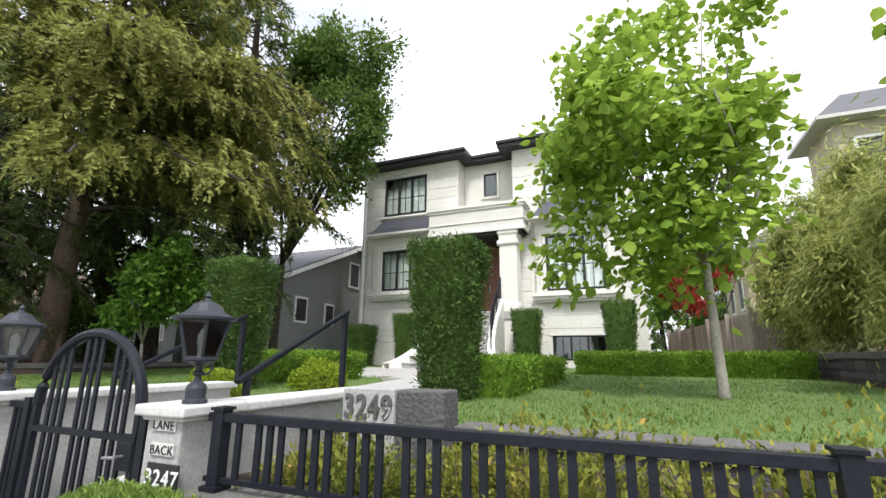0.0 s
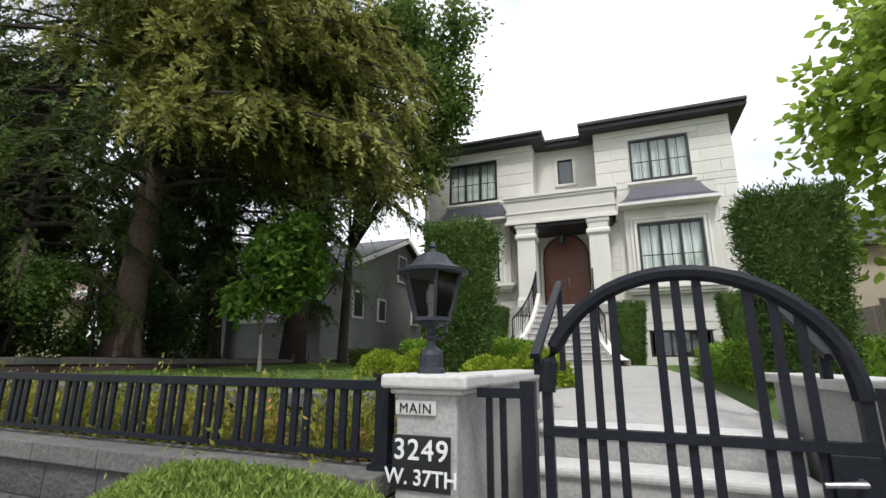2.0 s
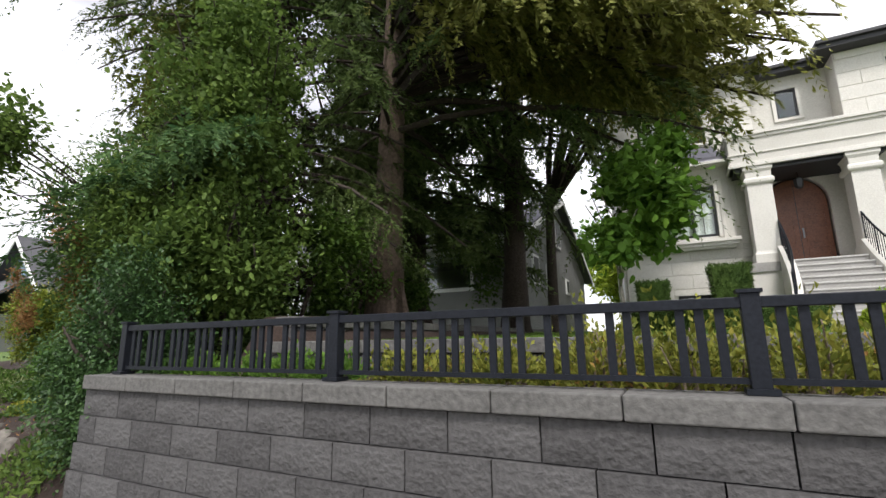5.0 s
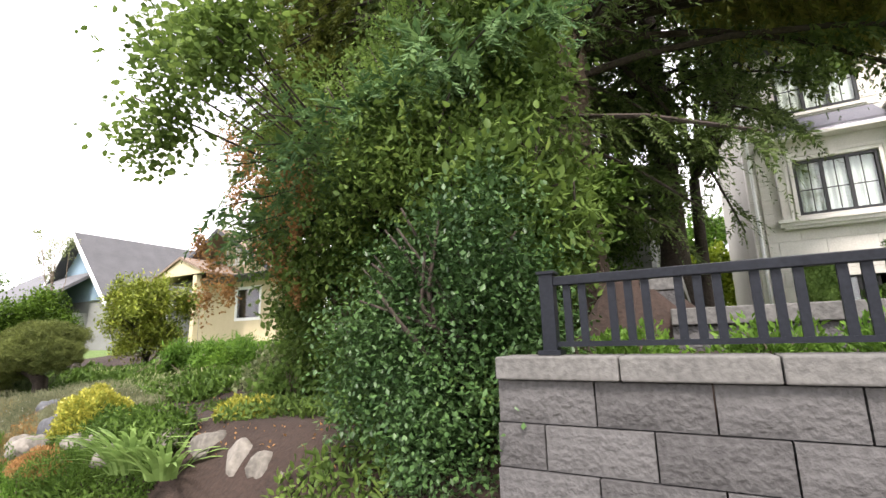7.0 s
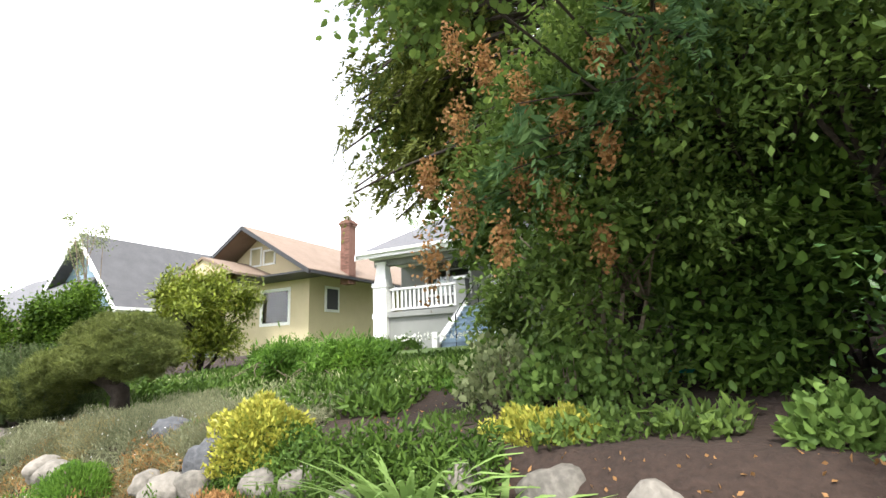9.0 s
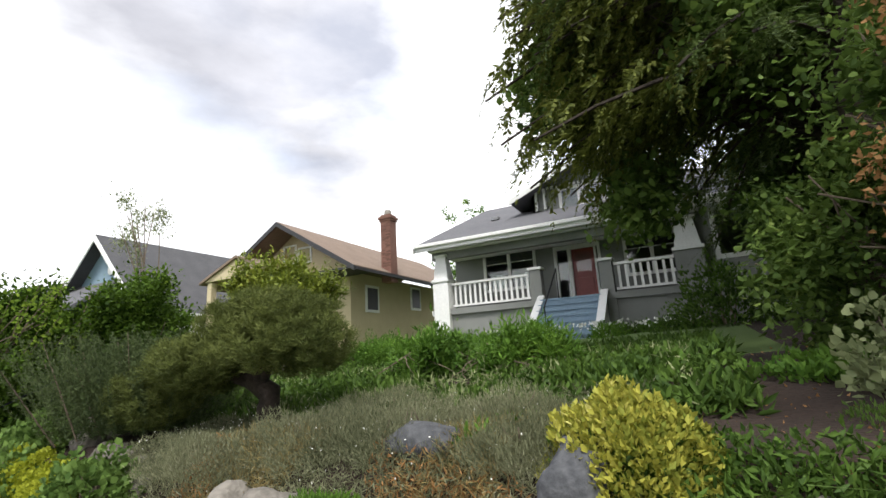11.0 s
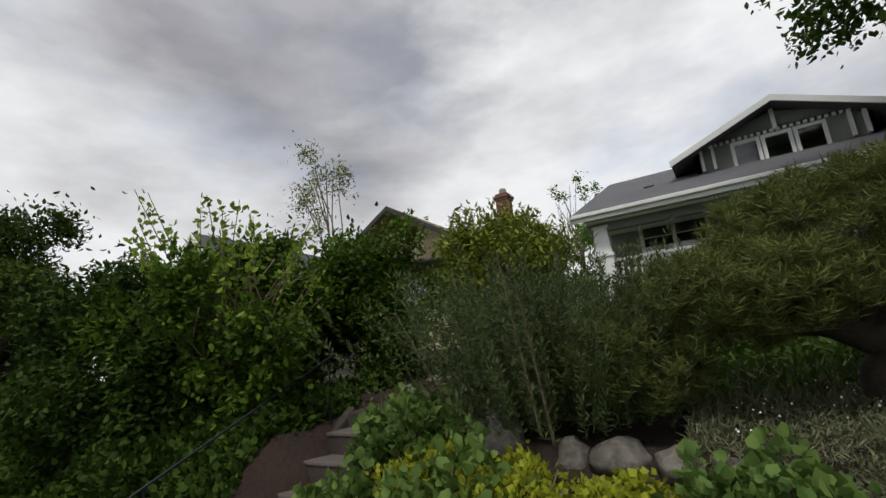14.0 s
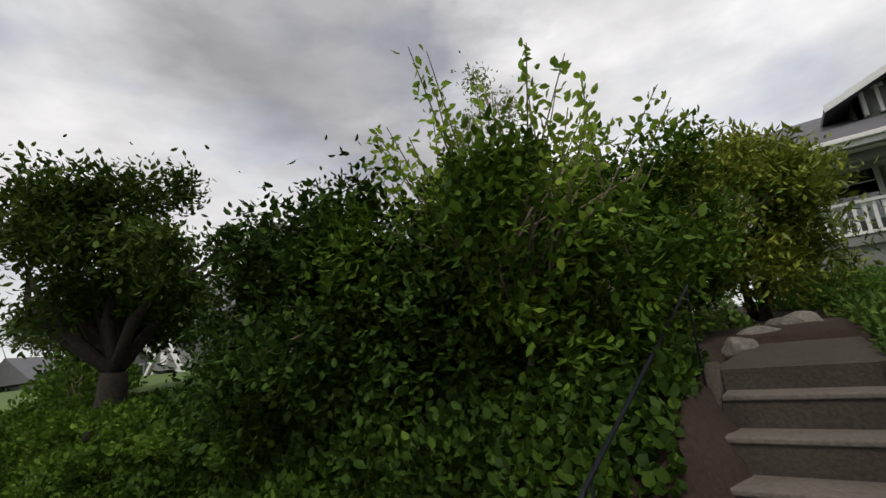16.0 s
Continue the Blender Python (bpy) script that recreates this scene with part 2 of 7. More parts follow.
CEDAR = foliage("cedar_sprays", (0.1, 0.115, 0.026), (0.3, 0.3, 0.08), (0.38, 0.37, 0.11), 0.35)
# Own green of the dark conifers; on the red cedar, shade put into colour.
CEDAR_DARK = foliage("dark_and_shaded_conifer_sprays", (0.045, 0.075, 0.026), (0.15, 0.205, 0.065), None, 0.45)
CEDAR_BLUE = foliage("bluish_cedar_sprays", (0.043, 0.097, 0.037), (0.128, 0.212, 0.073), None, 0.3)
CEDAR_GREEN = foliage("green_cedar_sprays", (0.03, 0.052, 0.014), (0.1, 0.14, 0.036), (0.16, 0.2, 0.05), 0.3)
# Darker version of the cedar olive, with the crown's shade in its colour.
CEDAR_OLIVE_SHADED = foliage("shaded_olive_cedar_sprays", (0.05, 0.066, 0.014), (0.175, 0.195, 0.042), (0.25, 0.26, 0.06), 0.35)
HOLLY = foliage("holly_leaves", (0.022, 0.053, 0.017), (0.064, 0.124, 0.036), (0.14, 0.21, 0.052), 0.15, 0.4, 0.25)
BRIGHT = foliage("young_maple_leaves", (0.15, 0.24, 0.03), (0.33, 0.45, 0.07), (0.4, 0.5, 0.1), 0.5)
# Shoot leaves brightened so that the shrub tops look lit; light in the colour.
NEW_LEAF_LIT = foliage("fresh_lit_shoot_leaves", (0.1, 0.17, 0.02), (0.25, 0.36, 0.045), None, 0.45, 0.6, 0.1)
# Ivy's own dark green, deepened to carry the shade under the canopy.
IVY = foliage("dark_shaded_ivy_leaves", (0.012, 0.028, 0.005), (0.048, 0.09, 0.013), (0.11, 0.18, 0.026), 0.18, 0.6, 0.1)
SHRUB = foliage("shrub_leaves", (0.02, 0.044, 0.006), (0.1, 0.175, 0.02), (0.24, 0.34, 0.045), 0.32, 0.6, 0.1)
MIXED = foliage("woodland_leaves", (0.05, 0.088, 0.022), (0.15, 0.225, 0.05), (0.26, 0.33, 0.085), 0.4)
GREEN = foliage("green_leaves", (0.051, 0.115, 0.018), (0.145, 0.265, 0.039), (0.221, 0.354, 0.049), 0.42)
DEEP = foliage("deep_green_leaves", (0.031, 0.064, 0.012), (0.093, 0.159, 0.027), None, 0.25)
YEW = foliage("yew_needles", (0.03, 0.066, 0.015), (0.105, 0.165, 0.038), None, 0.2)
BOXWOOD = foliage("boxwood_leaves", (0.068, 0.133, 0.015), (0.204, 0.336, 0.037), None, 0.3)
CHARTREUSE = foliage("yellow_green_leaves", (0.117, 0.176, 0.014), (0.312, 0.392, 0.037), None, 0.35)
GOLD = foliage("gold_variegated_leaves", (0.15, 0.19, 0.03), (0.46, 0.43, 0.075), (0.68, 0.64, 0.26), 0.3)
AZALEA = foliage("mixed_azalea_leaves", (0.07, 0.1, 0.016), (0.3, 0.3, 0.055), (0.55, 0.24, 0.11), 0.35)
REDLEAF = foliage("red_maple_leaves", (0.170, 0.021, 0.017), (0.425, 0.062, 0.043), None, 0.4)
RUSSET = foliage("russet_dry_leaves", (0.19, 0.1, 0.04), (0.42, 0.235, 0.095), None, 0.3)
BAMBOO = foliage("bamboo_leaves", (0.17, 0.2, 0.05), (0.48, 0.5, 0.16), (0.58, 0.56, 0.24), 0.4)
PINE = foliage("pine_needles", (0.051, 0.071, 0.017), (0.162, 0.186, 0.051), None, 0.2)
ROSEMARY = foliage("rosemary_needles", (0.032, 0.05, 0.018), (0.1, 0.132, 0.05), None, 0.2)
SILVER = foliage("silver_green_leaves", (0.127, 0.155, 0.070), (0.333, 0.371, 0.182), None, 0.3)
STRAW = foliage("dry_straw", (0.176, 0.126, 0.051), (0.418, 0.332, 0.143), None, 0.3)
IRIS_LEAF = foliage("iris_blades", (0.12, 0.2, 0.05), (0.26, 0.38, 0.12), None, 0.35)
GRASS = foliage("grass_blades", (0.06, 0.118, 0.018), (0.16, 0.25, 0.05), None, 0.4)
RHODO = foliage("rhododendron_leaves", (0.076, 0.106, 0.017), (0.255, 0.301, 0.043), (0.374, 0.265, 0.073), 0.25, 0.4)
GERANIUM = foliage("geranium_leaves", (0.055, 0.105, 0.022), (0.16, 0.25, 0.06), None, 0.3)
FRUIT = foliage("fruit_tree_leaves", (0.014, 0.03, 0.006), (0.065, 0.105, 0.015), (0.2, 0.27, 0.04), 0.25, 0.6, 0.1)
MOUND = foliage("grey_green_fine_stems", (0.085, 0.096, 0.05), (0.27, 0.28, 0.165), (0.4, 0.385, 0.26), 0.3)
HEATHER = foliage("heather_shoots", (0.085, 0.14, 0.025), (0.25, 0.33, 0.075), None, 0.35)
LADY = foliage("lime_flower_heads", (0.200, 0.234, 0.018), (0.425, 0.455, 0.045), None, 0.4)


# ---- mesh helpers ----
class Shape:
    """Gathers boxes, beams, tubes and turned pieces into one mesh."""

    def __init__(self):
        self.v, self.f = [], []

    def quad(self, pts):
        k = len(self.v)
        self.v += [tuple(p) for p in pts]
        self.f.append(tuple(range(k, k + len(pts))))
        return self

    def box(self, x0, x1, y0, y1, z0, z1):
        k = len(self.v)
        self.v += [(x, y, z) for z in (z0, z1) for x, y in ((x0, y0), (x1, y0), (x1, y1), (x0, y1))]
        self.f += [(k + 3, k + 2, k + 1, k), (k + 4, k + 5, k + 6, k + 7)]
        self.f += [(k + i, k + (i + 1) % 4, k + 4 + (i + 1) % 4, k + 4 + i) for i in range(4)]
        return self

    def taper(self, a, za, b, zb):
        """A frustum from rectangle a = (x0, x1, y0, y1) at za to b at zb."""
        k = len(self.v)
        for (x0, x1, y0, y1), z in ((a, za), (b, zb)):
            self.v += [(x0, y0, z), (x1, y0, z), (x1, y1, z), (x0, y1, z)]
        self.f += [(k + 3, k + 2, k + 1, k), (k + 4, k + 5, k + 6, k + 7)]
        self.f += [(k + i, k + (i + 1) % 4, k + 4 + (i + 1) % 4, k + 4 + i) for i in range(4)]
        return self

    def beam(self, p, q, w, h):
        p, q = Vector(p), Vector(q)
        d = (q - p).normalized()
        s = d.cross(Vector((0, 0, 1)))
        s = s.normalized() if s.length > 1e-4 else Vector((1, 0, 0))
        u = s.cross(d)
        k = len(self.v)
        for c in (p, q):
            self.v += [tuple(c + s * a * w / 2 + u * b * h / 2) for a, b in ((-1, -1), (1, -1), (1, 1), (-1, 1))]
        self.f += [(k, k + 1, k + 2, k + 3), (k + 7, k + 6, k + 5, k + 4)]
        self.f += [(k + i, k + 4 + i, k + 4 + (i + 1) % 4, k + (i + 1) % 4) for i in range(4)]
        return self

    def tube(self, pts, radii, n=8):
        k = len(self.v)
        pts = [Vector(p) for p in pts]
        for i, (p, r) in enumerate(zip(pts, radii)):
            d = (pts[min(i + 1, len(pts) - 1)] - pts[max(i - 1, 0)]).normalized()
            s = d.cross(Vector((0.13, 0.21, 1)) if abs(d.z) < 0.95 else Vector((1, 0.1, 0))).normalized()
            u = s.cross(d)
            self.v += [tuple(p + (s * math.cos(a) + u * math.sin(a)) * r) for a in [2 * math.pi * j / n for j in range(n)]]
        for i in range(len(pts) - 1):
            self.f += [(k + i * n + j, k + i * n + (j + 1) % n, k + (i + 1) * n + (j + 1) % n, k + (i + 1) * n + j) for j in range(n)]
        self.f += [tuple(range(k + n - 1, k - 1, -1)), tuple(range(k + (len(pts) - 1) * n, k + len(pts) * n))]
        return self

    def turned(self, cx, cy, profile, n=16, spin=0.0):
        """profile: rows of (radius, z); n = 4 or 6 gives a square or hexagonal piece."""
        k = len(self.v)
        for r, z in profile:
            self.v += [(cx + r * math.cos(2 * math.pi * j / n + spin), cy + r * math.sin(2 * math.pi * j / n + spin), z) for j in range(n)]
        for i in range(len(profile) - 1):
            self.f += [(k + i * n + j, k + i * n + (j + 1) % n, k + (i + 1) * n + (j + 1) % n, k + (i + 1) * n + j) for j in range(n)]
        self.f += [tuple(range(k + n - 1, k - 1, -1)), tuple(range(k + (len(profile) - 1) * n, k + len(profile) * n))]
        return self

    def prism(self, pts, dx, dy, dz):
        """A flat outline pushed along (dx, dy, dz)."""
        k, n = len(self.v), len(pts)
        self.v += [tuple(p) for p in pts] + [(p[0] + dx, p[1] + dy, p[2] + dz) for p in pts]
        self.f += [tuple(range(n + k - 1, k - 1, -1)), tuple(range(k + n, k + 2 * n))]
        self.f += [(k + i, k + (i + 1) % n, k + n + (i + 1) % n, k + n + i) for i in range(n)]
        return self

    def mesh(self, name, mat, smooth=False):
        me = bpy.data.meshes.new(name)
        me.from_pydata(self.v, [], self.f)
        b = bmesh.new(); b.from_mesh(me)
        bmesh.ops.recalc_face_normals(b, faces=b.faces)
        b.to_mesh(me); b.free()
        me.materials.append(mat)
        if smooth:
            me.polygons.foreach_set("use_smooth", [True] * len(me.polygons))
        return me


def under(ob, parent):
    if parent:
        ob.parent = parent
        if parent.type == 'EMPTY':
            ob.matrix_parent_inverse = Matrix.Translation(-parent.location)


def part(name, shape, mat, parent=None, label="", bevel=0.0, smooth=False):
    """One mesh object, under its thing or part."""
    ob = new(name, shape.mesh(name, mat, smooth))
    under(ob, parent)
    if bevel:
        md = ob.modifiers.new("bevel", 'BEVEL')
        md.width, md.segments, md.limit_method = bevel, 2, 'ANGLE'
    return tagged(ob, label)


def thing(name, x, y, z, label, category, group="", kind=""):
    ob = new(name)
    ob.location = (x, y, z)
    return tagged(ob, label, category, group, kind)


def leaves(name, pos, axis, side, length, width, mat, parent=None, fold=0.25, label=""):
    """Many leaves in one mesh: each folded along its midrib, a pointed oval or, where narrow or tiny, a diamond,, with its width along side."""
    n = len(pos)
    axis = axis / np.maximum(np.linalg.norm(axis, axis=1, keepdims=True), 1e-6)
    side = side - axis * (side * axis).sum(1, keepdims=True)
    side = side / np.maximum(np.linalg.norm(side, axis=1, keepdims=True), 1e-6)
    up = np.cross(axis, side)
    length, width = np.broadcast_to(length, n)[:, None], np.broadcast_to(width, n)[:, None]
    mean = float(np.mean(length))
    oval = float(np.mean(width)) > 0.4 * mean and (0.04 if float(np.mean(width)) > 0.7 * mean else 0.062) < mean < 0.2
    m = 6 if oval else 4
    v = np.empty((n, m, 3), np.float32)
    v[:, 0] = pos
    rows = ((1, 0.24, 0.42), (2, 0.6, 0.46)) if oval else ((1, 0.45, 0.5),)
    for k, along, out in rows:
        mid = pos + axis * length * along + up * width * fold * out * 2
        v[:, k] = mid + side * width * out
        v[:, m - k] = mid - side * width * out
    v[:, m // 2] = pos + axis * length - up * length * 0.08
    q = m // 2 + 1
    me = bpy.data.meshes.new(name)
    me.vertices.add(m * n)
    me.vertices.foreach_set("co", v.ravel())
    k = np.arange(n, dtype=np.int32)[:, None] * m
    halves = [list(range(q)), [0] + list(range(m // 2, m))]
    idx = np.concatenate([k + np.array(h) for h in halves], 1).ravel().astype(np.int32)
    me.loops.add(2 * q * n)
    me.loops.foreach_set("vertex_index", idx)
    me.polygons.add(2 * n)
    me.polygons.foreach_set("loop_start", np.arange(0, 2 * q * n, q, dtype=np.int32))
    me.polygons.foreach_set("loop_total", np.full(2 * n, q, np.int32))
    me.update(calc_edges=True)
    me.materials.append(mat)
    ob = new(name, me)
    under(ob, parent)
    return tagged(ob, label)


def unit(n):
    d = rng.normal(size=(n, 3))
    return d / np.linalg.norm(d, axis=1, keepdims=True)


def sprays(o, a, reach, per, leaf, droop=0.5):
    """Flat fans: from each origin o along a, per leaflets in two rows, bending down. Gives positions, axes, sides, lengths."""
    n = len(o)
    a = a / np.linalg.norm(a, axis=1, keepdims=True)
    s = np.cross(a, np.array([0, 0, 1.0]) + 0.5 * unit(n))
    s /= np.maximum(np.linalg.norm(s, axis=1, keepdims=True), 1e-6)
    u = rng.random((n, per, 1))
    reach = np.broadcast_to(reach, n)[:, None, None]
    drop = np.zeros((n, per, 3)); drop[..., 2] = -(u[..., 0] ** 2) * reach[..., 0] * droop
    p = o[:, None] + a[:, None] * u * reach + drop
    sg = np.where(rng.random((n, per, 1)) < 0.5, -1.0, 1.0)
    ax = a[:, None] * 0.75 + s[:, None] * sg * 0.75 + 0.25 * rng.normal(size=(n, per, 3))
    ax[..., 2] -= droop * u[..., 0] * 0.9
    sd = np.cross(a, s)[:, None] * 0.3 + s[:, None] + 0.3 * rng.normal(size=(n, per, 3))
    ln = leaf * (1.25 - 0.8 * u[..., 0]) * (0.7 + 0.6 * rng.random((n, per)))
    return p.reshape(-1, 3), ax.reshape(-1, 3), sd.reshape(-1, 3), ln.ravel()


def lobes(centre, radii, n, count, size):
    """Leaf places on a crown: clumps gathered into larger lobes, with gaps and an uneven outline."""
    radii = np.array(radii)
    m = max(7, n // 16)
    big = unit(m) * (0.45 + 0.5 * rng.random((m, 1)))
    pick = rng.integers(0, m, n)
    d = big[pick] + unit(n) * 0.30 * rng.random((n, 1)) ** 0.4
    c = np.array(centre) + d * radii
    r = size * (0.6 + 0.8 * rng.random((n, 1, 1)))
    e = rng.normal(size=(n, count, 3)) * r * 0.5
    p = (c[:, None] + e).reshape(-1, 3)
    return p, c

# ---- ground ----
WALL_Y, BED_Z = 1.82, 0.92


def pave_z(x):
    return 0.08 + 0.0475 * max(min(x, 40.0), -60.0)


def smooth(a, b, t):
    t = min(max((t - a) / (b - a), 0.0), 1.0)
    return t * t * (3 - 2 * t)


def ground_z(x, y):
    """Sidewalk plane, walled lots to the east, a rocky garden bank to the west."""
    g = pave_z(x)
    if y < 1.5:
        return g - 0.02 if y > -1.8 else g - 0.05
    east = smooth(-13.3, -12.9, x)
    lot_e = (g - 0.1) if y < 2.05 else (BED_Z - 0.03 if y < 3.05 else 1.12 + 0.02 * min(y - 3, 9) if x > -12.3 else 1.42)
    if -4.3 < x < -2.5 and y < 3.5:
        lot_e = g - 0.1
    if (-4.7 < x < -2.5 and 3.2 < y < 8.7) or (-7.7 < x < -2.5 and 8.2 < y < 12.6):
        lot_e -= 0.35
    if x > 3.25 and y > 3.0:
        lot_e = 1.55
    bank = smooth(1.5, 2.5, y)
    top = 0.12 + 0.035 * (x + 22) * smooth(-26, -18, x)
    lot_w = g + (top - g) * bank + smooth(2.6, 5.0, y) * 0.32 + smooth(5, 11, y) * 0.42
    if -25.05 < x < -24.25 and 1.5 < y < 4.2:
        lot_w = min(lot_w, g + (0.1 - g) * smooth(1.5, 3.3, y) - 0.3)
    return lot_e * east + lot_w * (1 - east)


def axis_steps(fine0, fine1, step, far):
    mid = list(np.arange(fine0, fine1 + step / 2, step))
    out = [fine1 + 2.0 * 1.6 ** k for k in range(20) if fine1 + 2.0 * 1.6 ** k < far] + [far]
    low = [fine0 - 2.0 * 1.6 ** k for k in range(20) if fine0 - 2.0 * 1.6 ** k > -far] + [-far]
    return sorted(low) + mid + out


gx, gy = axis_steps(-38, 10, 0.3, 900), axis_steps(-4, 16, 0.25, 900)
gs = Shape()
gs.v = [(x, y, ground_z(x, y) + (0.02 * noise.noise((x * 2, y * 2, 0)) if y > 2 else 0)) for y in gy for x in gx]
gs.f = [(j * len(gx) + i, j * len(gx) + i + 1, (j + 1) * len(gx) + i + 1, (j + 1) * len(gx) + i) for j in range(len(gy) - 1) for i in range(len(gx) - 1)]
ground_me = gs.mesh("ground", SOIL, True)
ground_me.materials.append(TURF)
for p in ground_me.polygons:
    c = p.center
    lawn = (-12.3 < c.x < 3.2 and c.y > 3.2) or c.y > 11.5 or c.x < -31 or c.x > 9 or c.y < -6 or (c.x < -26 and c.y < 6) or (-23.5 < c.x < -17 and 5.6 < c.y < 11)
    p.material_index = 1 if lawn else 0
tagged(new("ground", ground_me), "brown garden soil and green lawn sloping up from the street", "ground", kind="structure")

sh = Shape()
for i in range(40):
    x0 = 14 - i * 1.5
    sh.prism([(x0, -1.6, pave_z(x0)), (x0 - 1.49, -1.6, pave_z(x0 - 1.5)), (x0 - 1.49, 1.44, pave_z(x0 - 1.5)), (x0, 1.44, pave_z(x0))], 0, 0, -0.12)
tagged(part("pavement", sh, CONCRETE), "grey concrete sidewalk slabs along the street", "pavement", kind="structure")
sh = Shape()
for i in range(30):
    x0 = 20 - i * 3
    sh.prism([(x0, -12, pave_z(x0) - 0.13), (x0 - 3, -12, pave_z(x0 - 3) - 0.13), (x0 - 3, -3.4, pave_z(x0 - 3) - 0.13), (x0, -3.4, pave_z(x0) - 0.13)], 0, 0, -0.1)
tagged(part("road", sh, ASPHALT), "grey asphalt road beside the sidewalk", "road", kind="structure")


# ---- windows and walls ----
def cut(rects, hole):
    out = []
    hx0, hx1, hz0, hz1 = hole
    for x0, x1, z0, z1 in rects:
        if hx1 <= x0 or hx0 >= x1 or hz1 <= z0 or hz0 >= z1:
            out.append((x0, x1, z0, z1)); continue
        if hz0 > z0: out.append((x0, x1, z0, hz0))
        if hz1 < z1: out.append((x0, x1, hz1, z1))
        a, b = max(z0, hz0), min(z1, hz1)
        if hx0 > x0: out.append((x0, hx0, a, b))
        if hx1 < x1: out.append((hx1, x1, a, b))
    return out


def wall_shape(x0, x1, z0, z1, y0, y1, holes=()):
    rects = [(x0, x1, z0, z1)]
    for h in holes:
        rects = cut(rects, h)
    s = Shape()
    for a, b, c, d in rects:
        s.box(a, b, y0, y1, c, d)
    return s


def window(parent, x0, x1, z0, z1, y, cols, bars, mat, f=0.06, muntins=0, name="window"):
    """A window facing the street: frame, one sash a column with its pane, thin bars between panes."""
    w = part(name, wall_shape(x0, x1, z0, z1, y - 0.02, y + 0.08, [(x0 + f, x1 - f, z0 + f, z1 - f)]), mat, parent)
    step = (x1 - x0 - 2 * f) / cols
    for c in range(cols):
        a = x0 + f + c * step
        if c:
            part("mullion", Shape().box(a - f * 0.55, a + f * 0.55, y - 0.015, y + 0.075, z0 + f, z1 - f), mat, w)
        pane = part("pane", Shape().box(a + 0.004, a + step - 0.004, y + 0.03, y + 0.036, z0 + f, z1 - f), GLASS, w)
        pane.visible_shadow = False
        m = Shape()
        for k in range(muntins):
            xm = a + step * (k + 1) / (muntins + 1)
            m.box(xm - 0.012, xm + 0.012, y + 0.01, y + 0.028, z0 + f, z1 - f)
        for zb in bars:
            m.box(a + 0.03, a + step - 0.03, y + 0.012, y + 0.03, zb - 0.014, zb + 0.014)
        if m.v:
            part("glazing_bar", m, mat, w)
    return w


def curtain(x0, x1, z0, z1, y, label="white pleated curtain behind the window glass"):
    s, n = Shape(), max(int((x1 - x0) / 0.03), 8)
    k = 0
    for i in range(n + 1):
        x = x0 + (x1 - x0) * i / n
        yy = y + 0.03 * math.sin(i * 1.3) + 0.012 * math.sin(i * 0.37)
        s.v += [(x, yy, z0), (x, yy, z1)]
    s.f = [(2 * i, 2 * i + 2, 2 * i + 3, 2 * i + 1) for i in range(n)]
    c = part("curtain", s, CURTAIN, smooth=True)
    return tagged(c, label, "curtain", "window curtains")


# ---- limestone villa ----
VF = 15.96
villa = thing("house", -5.1, 15.96, 1.2, "two-storey pale limestone villa with dark window frames and dark eaves", "house")
UL, UR = (-9.45, -7.52, 7.34, 8.97), (-2.8, -0.95, 7.39, 8.92)
LLW, LRW = (-9.35, -7.45, 4.17, 5.77), (-2.78, -0.86, 3.87, 5.83)
BL, BR = (-8.75, -7.45, 1.55, 2.4), (-2.71, -0.96, 1.55, 2.37)
part("wall", wall_shape(-10.5, -6.15, 1.1, 9.38, VF, VF + 0.25, [UL, LLW, BL]), LIMESTONE, villa, "west wing limestone front wall")
part("wall", wall_shape(-3.95, 0.3, 1.1, 9.38, VF, VF + 0.25, [UR, LRW, BR]), LIMESTONE, villa, "east wing limestone front wall")
part("side_wall", Shape().box(-10.5, -10.25, VF + 0.25, 27, 1.1, 9.38), STUCCO_SIDE, villa, "west side wall in grey-beige stucco")
part("side_wall", Shape().box(0.05, 0.3, VF + 0.25, 27, 1.1, 9.38), LIMESTONE, villa)
part("back_wall", Shape().box(-10.25, 0.05, 26.75, 27, 1.1, 9.38), STUCCO_SIDE, villa)
SMW = (-5.33, -4.77, 7.93, 8.91)
arch_wall = wall_shape(-6.15, -3.95, 3.15, 9.38, 16.75, 17.0, [SMW, (-6.05, -4.4, 3.15, 6.0)])
for i in range(12):
    a0, a1 = math.pi * i / 12, math.pi * (i + 1) / 12
    x0, x1 = -5.225 + 0.825 * math.cos(a0), -5.225 + 0.825 * math.cos(a1)
    z0, z1 = 5.17 + 0.825 * math.sin(a0), 5.17 + 0.825 * math.sin(a1)
    arch_wall.prism([(x0, 16.75, z0), (x0, 16.75, 6.0), (x1, 16.75, 6.0), (x1, 16.75, z1)], 0, 0.25, 0)
part("wall", arch_wall, LIMESTONE, villa, "recessed centre wall with an arched doorway")
part("return_wall", Shape().box(-6.4, -6.15, VF + 0.25, 16.75, 3.15, 9.38), LIMESTONE, villa)
part("return_wall", Shape().box(-3.95, -3.7, VF + 0.25, 16.75, 3.15, 9.38), LIMESTONE, villa)
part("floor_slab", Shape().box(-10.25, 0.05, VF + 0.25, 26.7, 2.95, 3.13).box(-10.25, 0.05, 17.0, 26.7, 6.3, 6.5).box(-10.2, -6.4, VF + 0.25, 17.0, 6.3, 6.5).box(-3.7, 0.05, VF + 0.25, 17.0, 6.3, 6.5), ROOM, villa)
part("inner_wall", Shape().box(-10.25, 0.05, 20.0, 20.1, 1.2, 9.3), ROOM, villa)
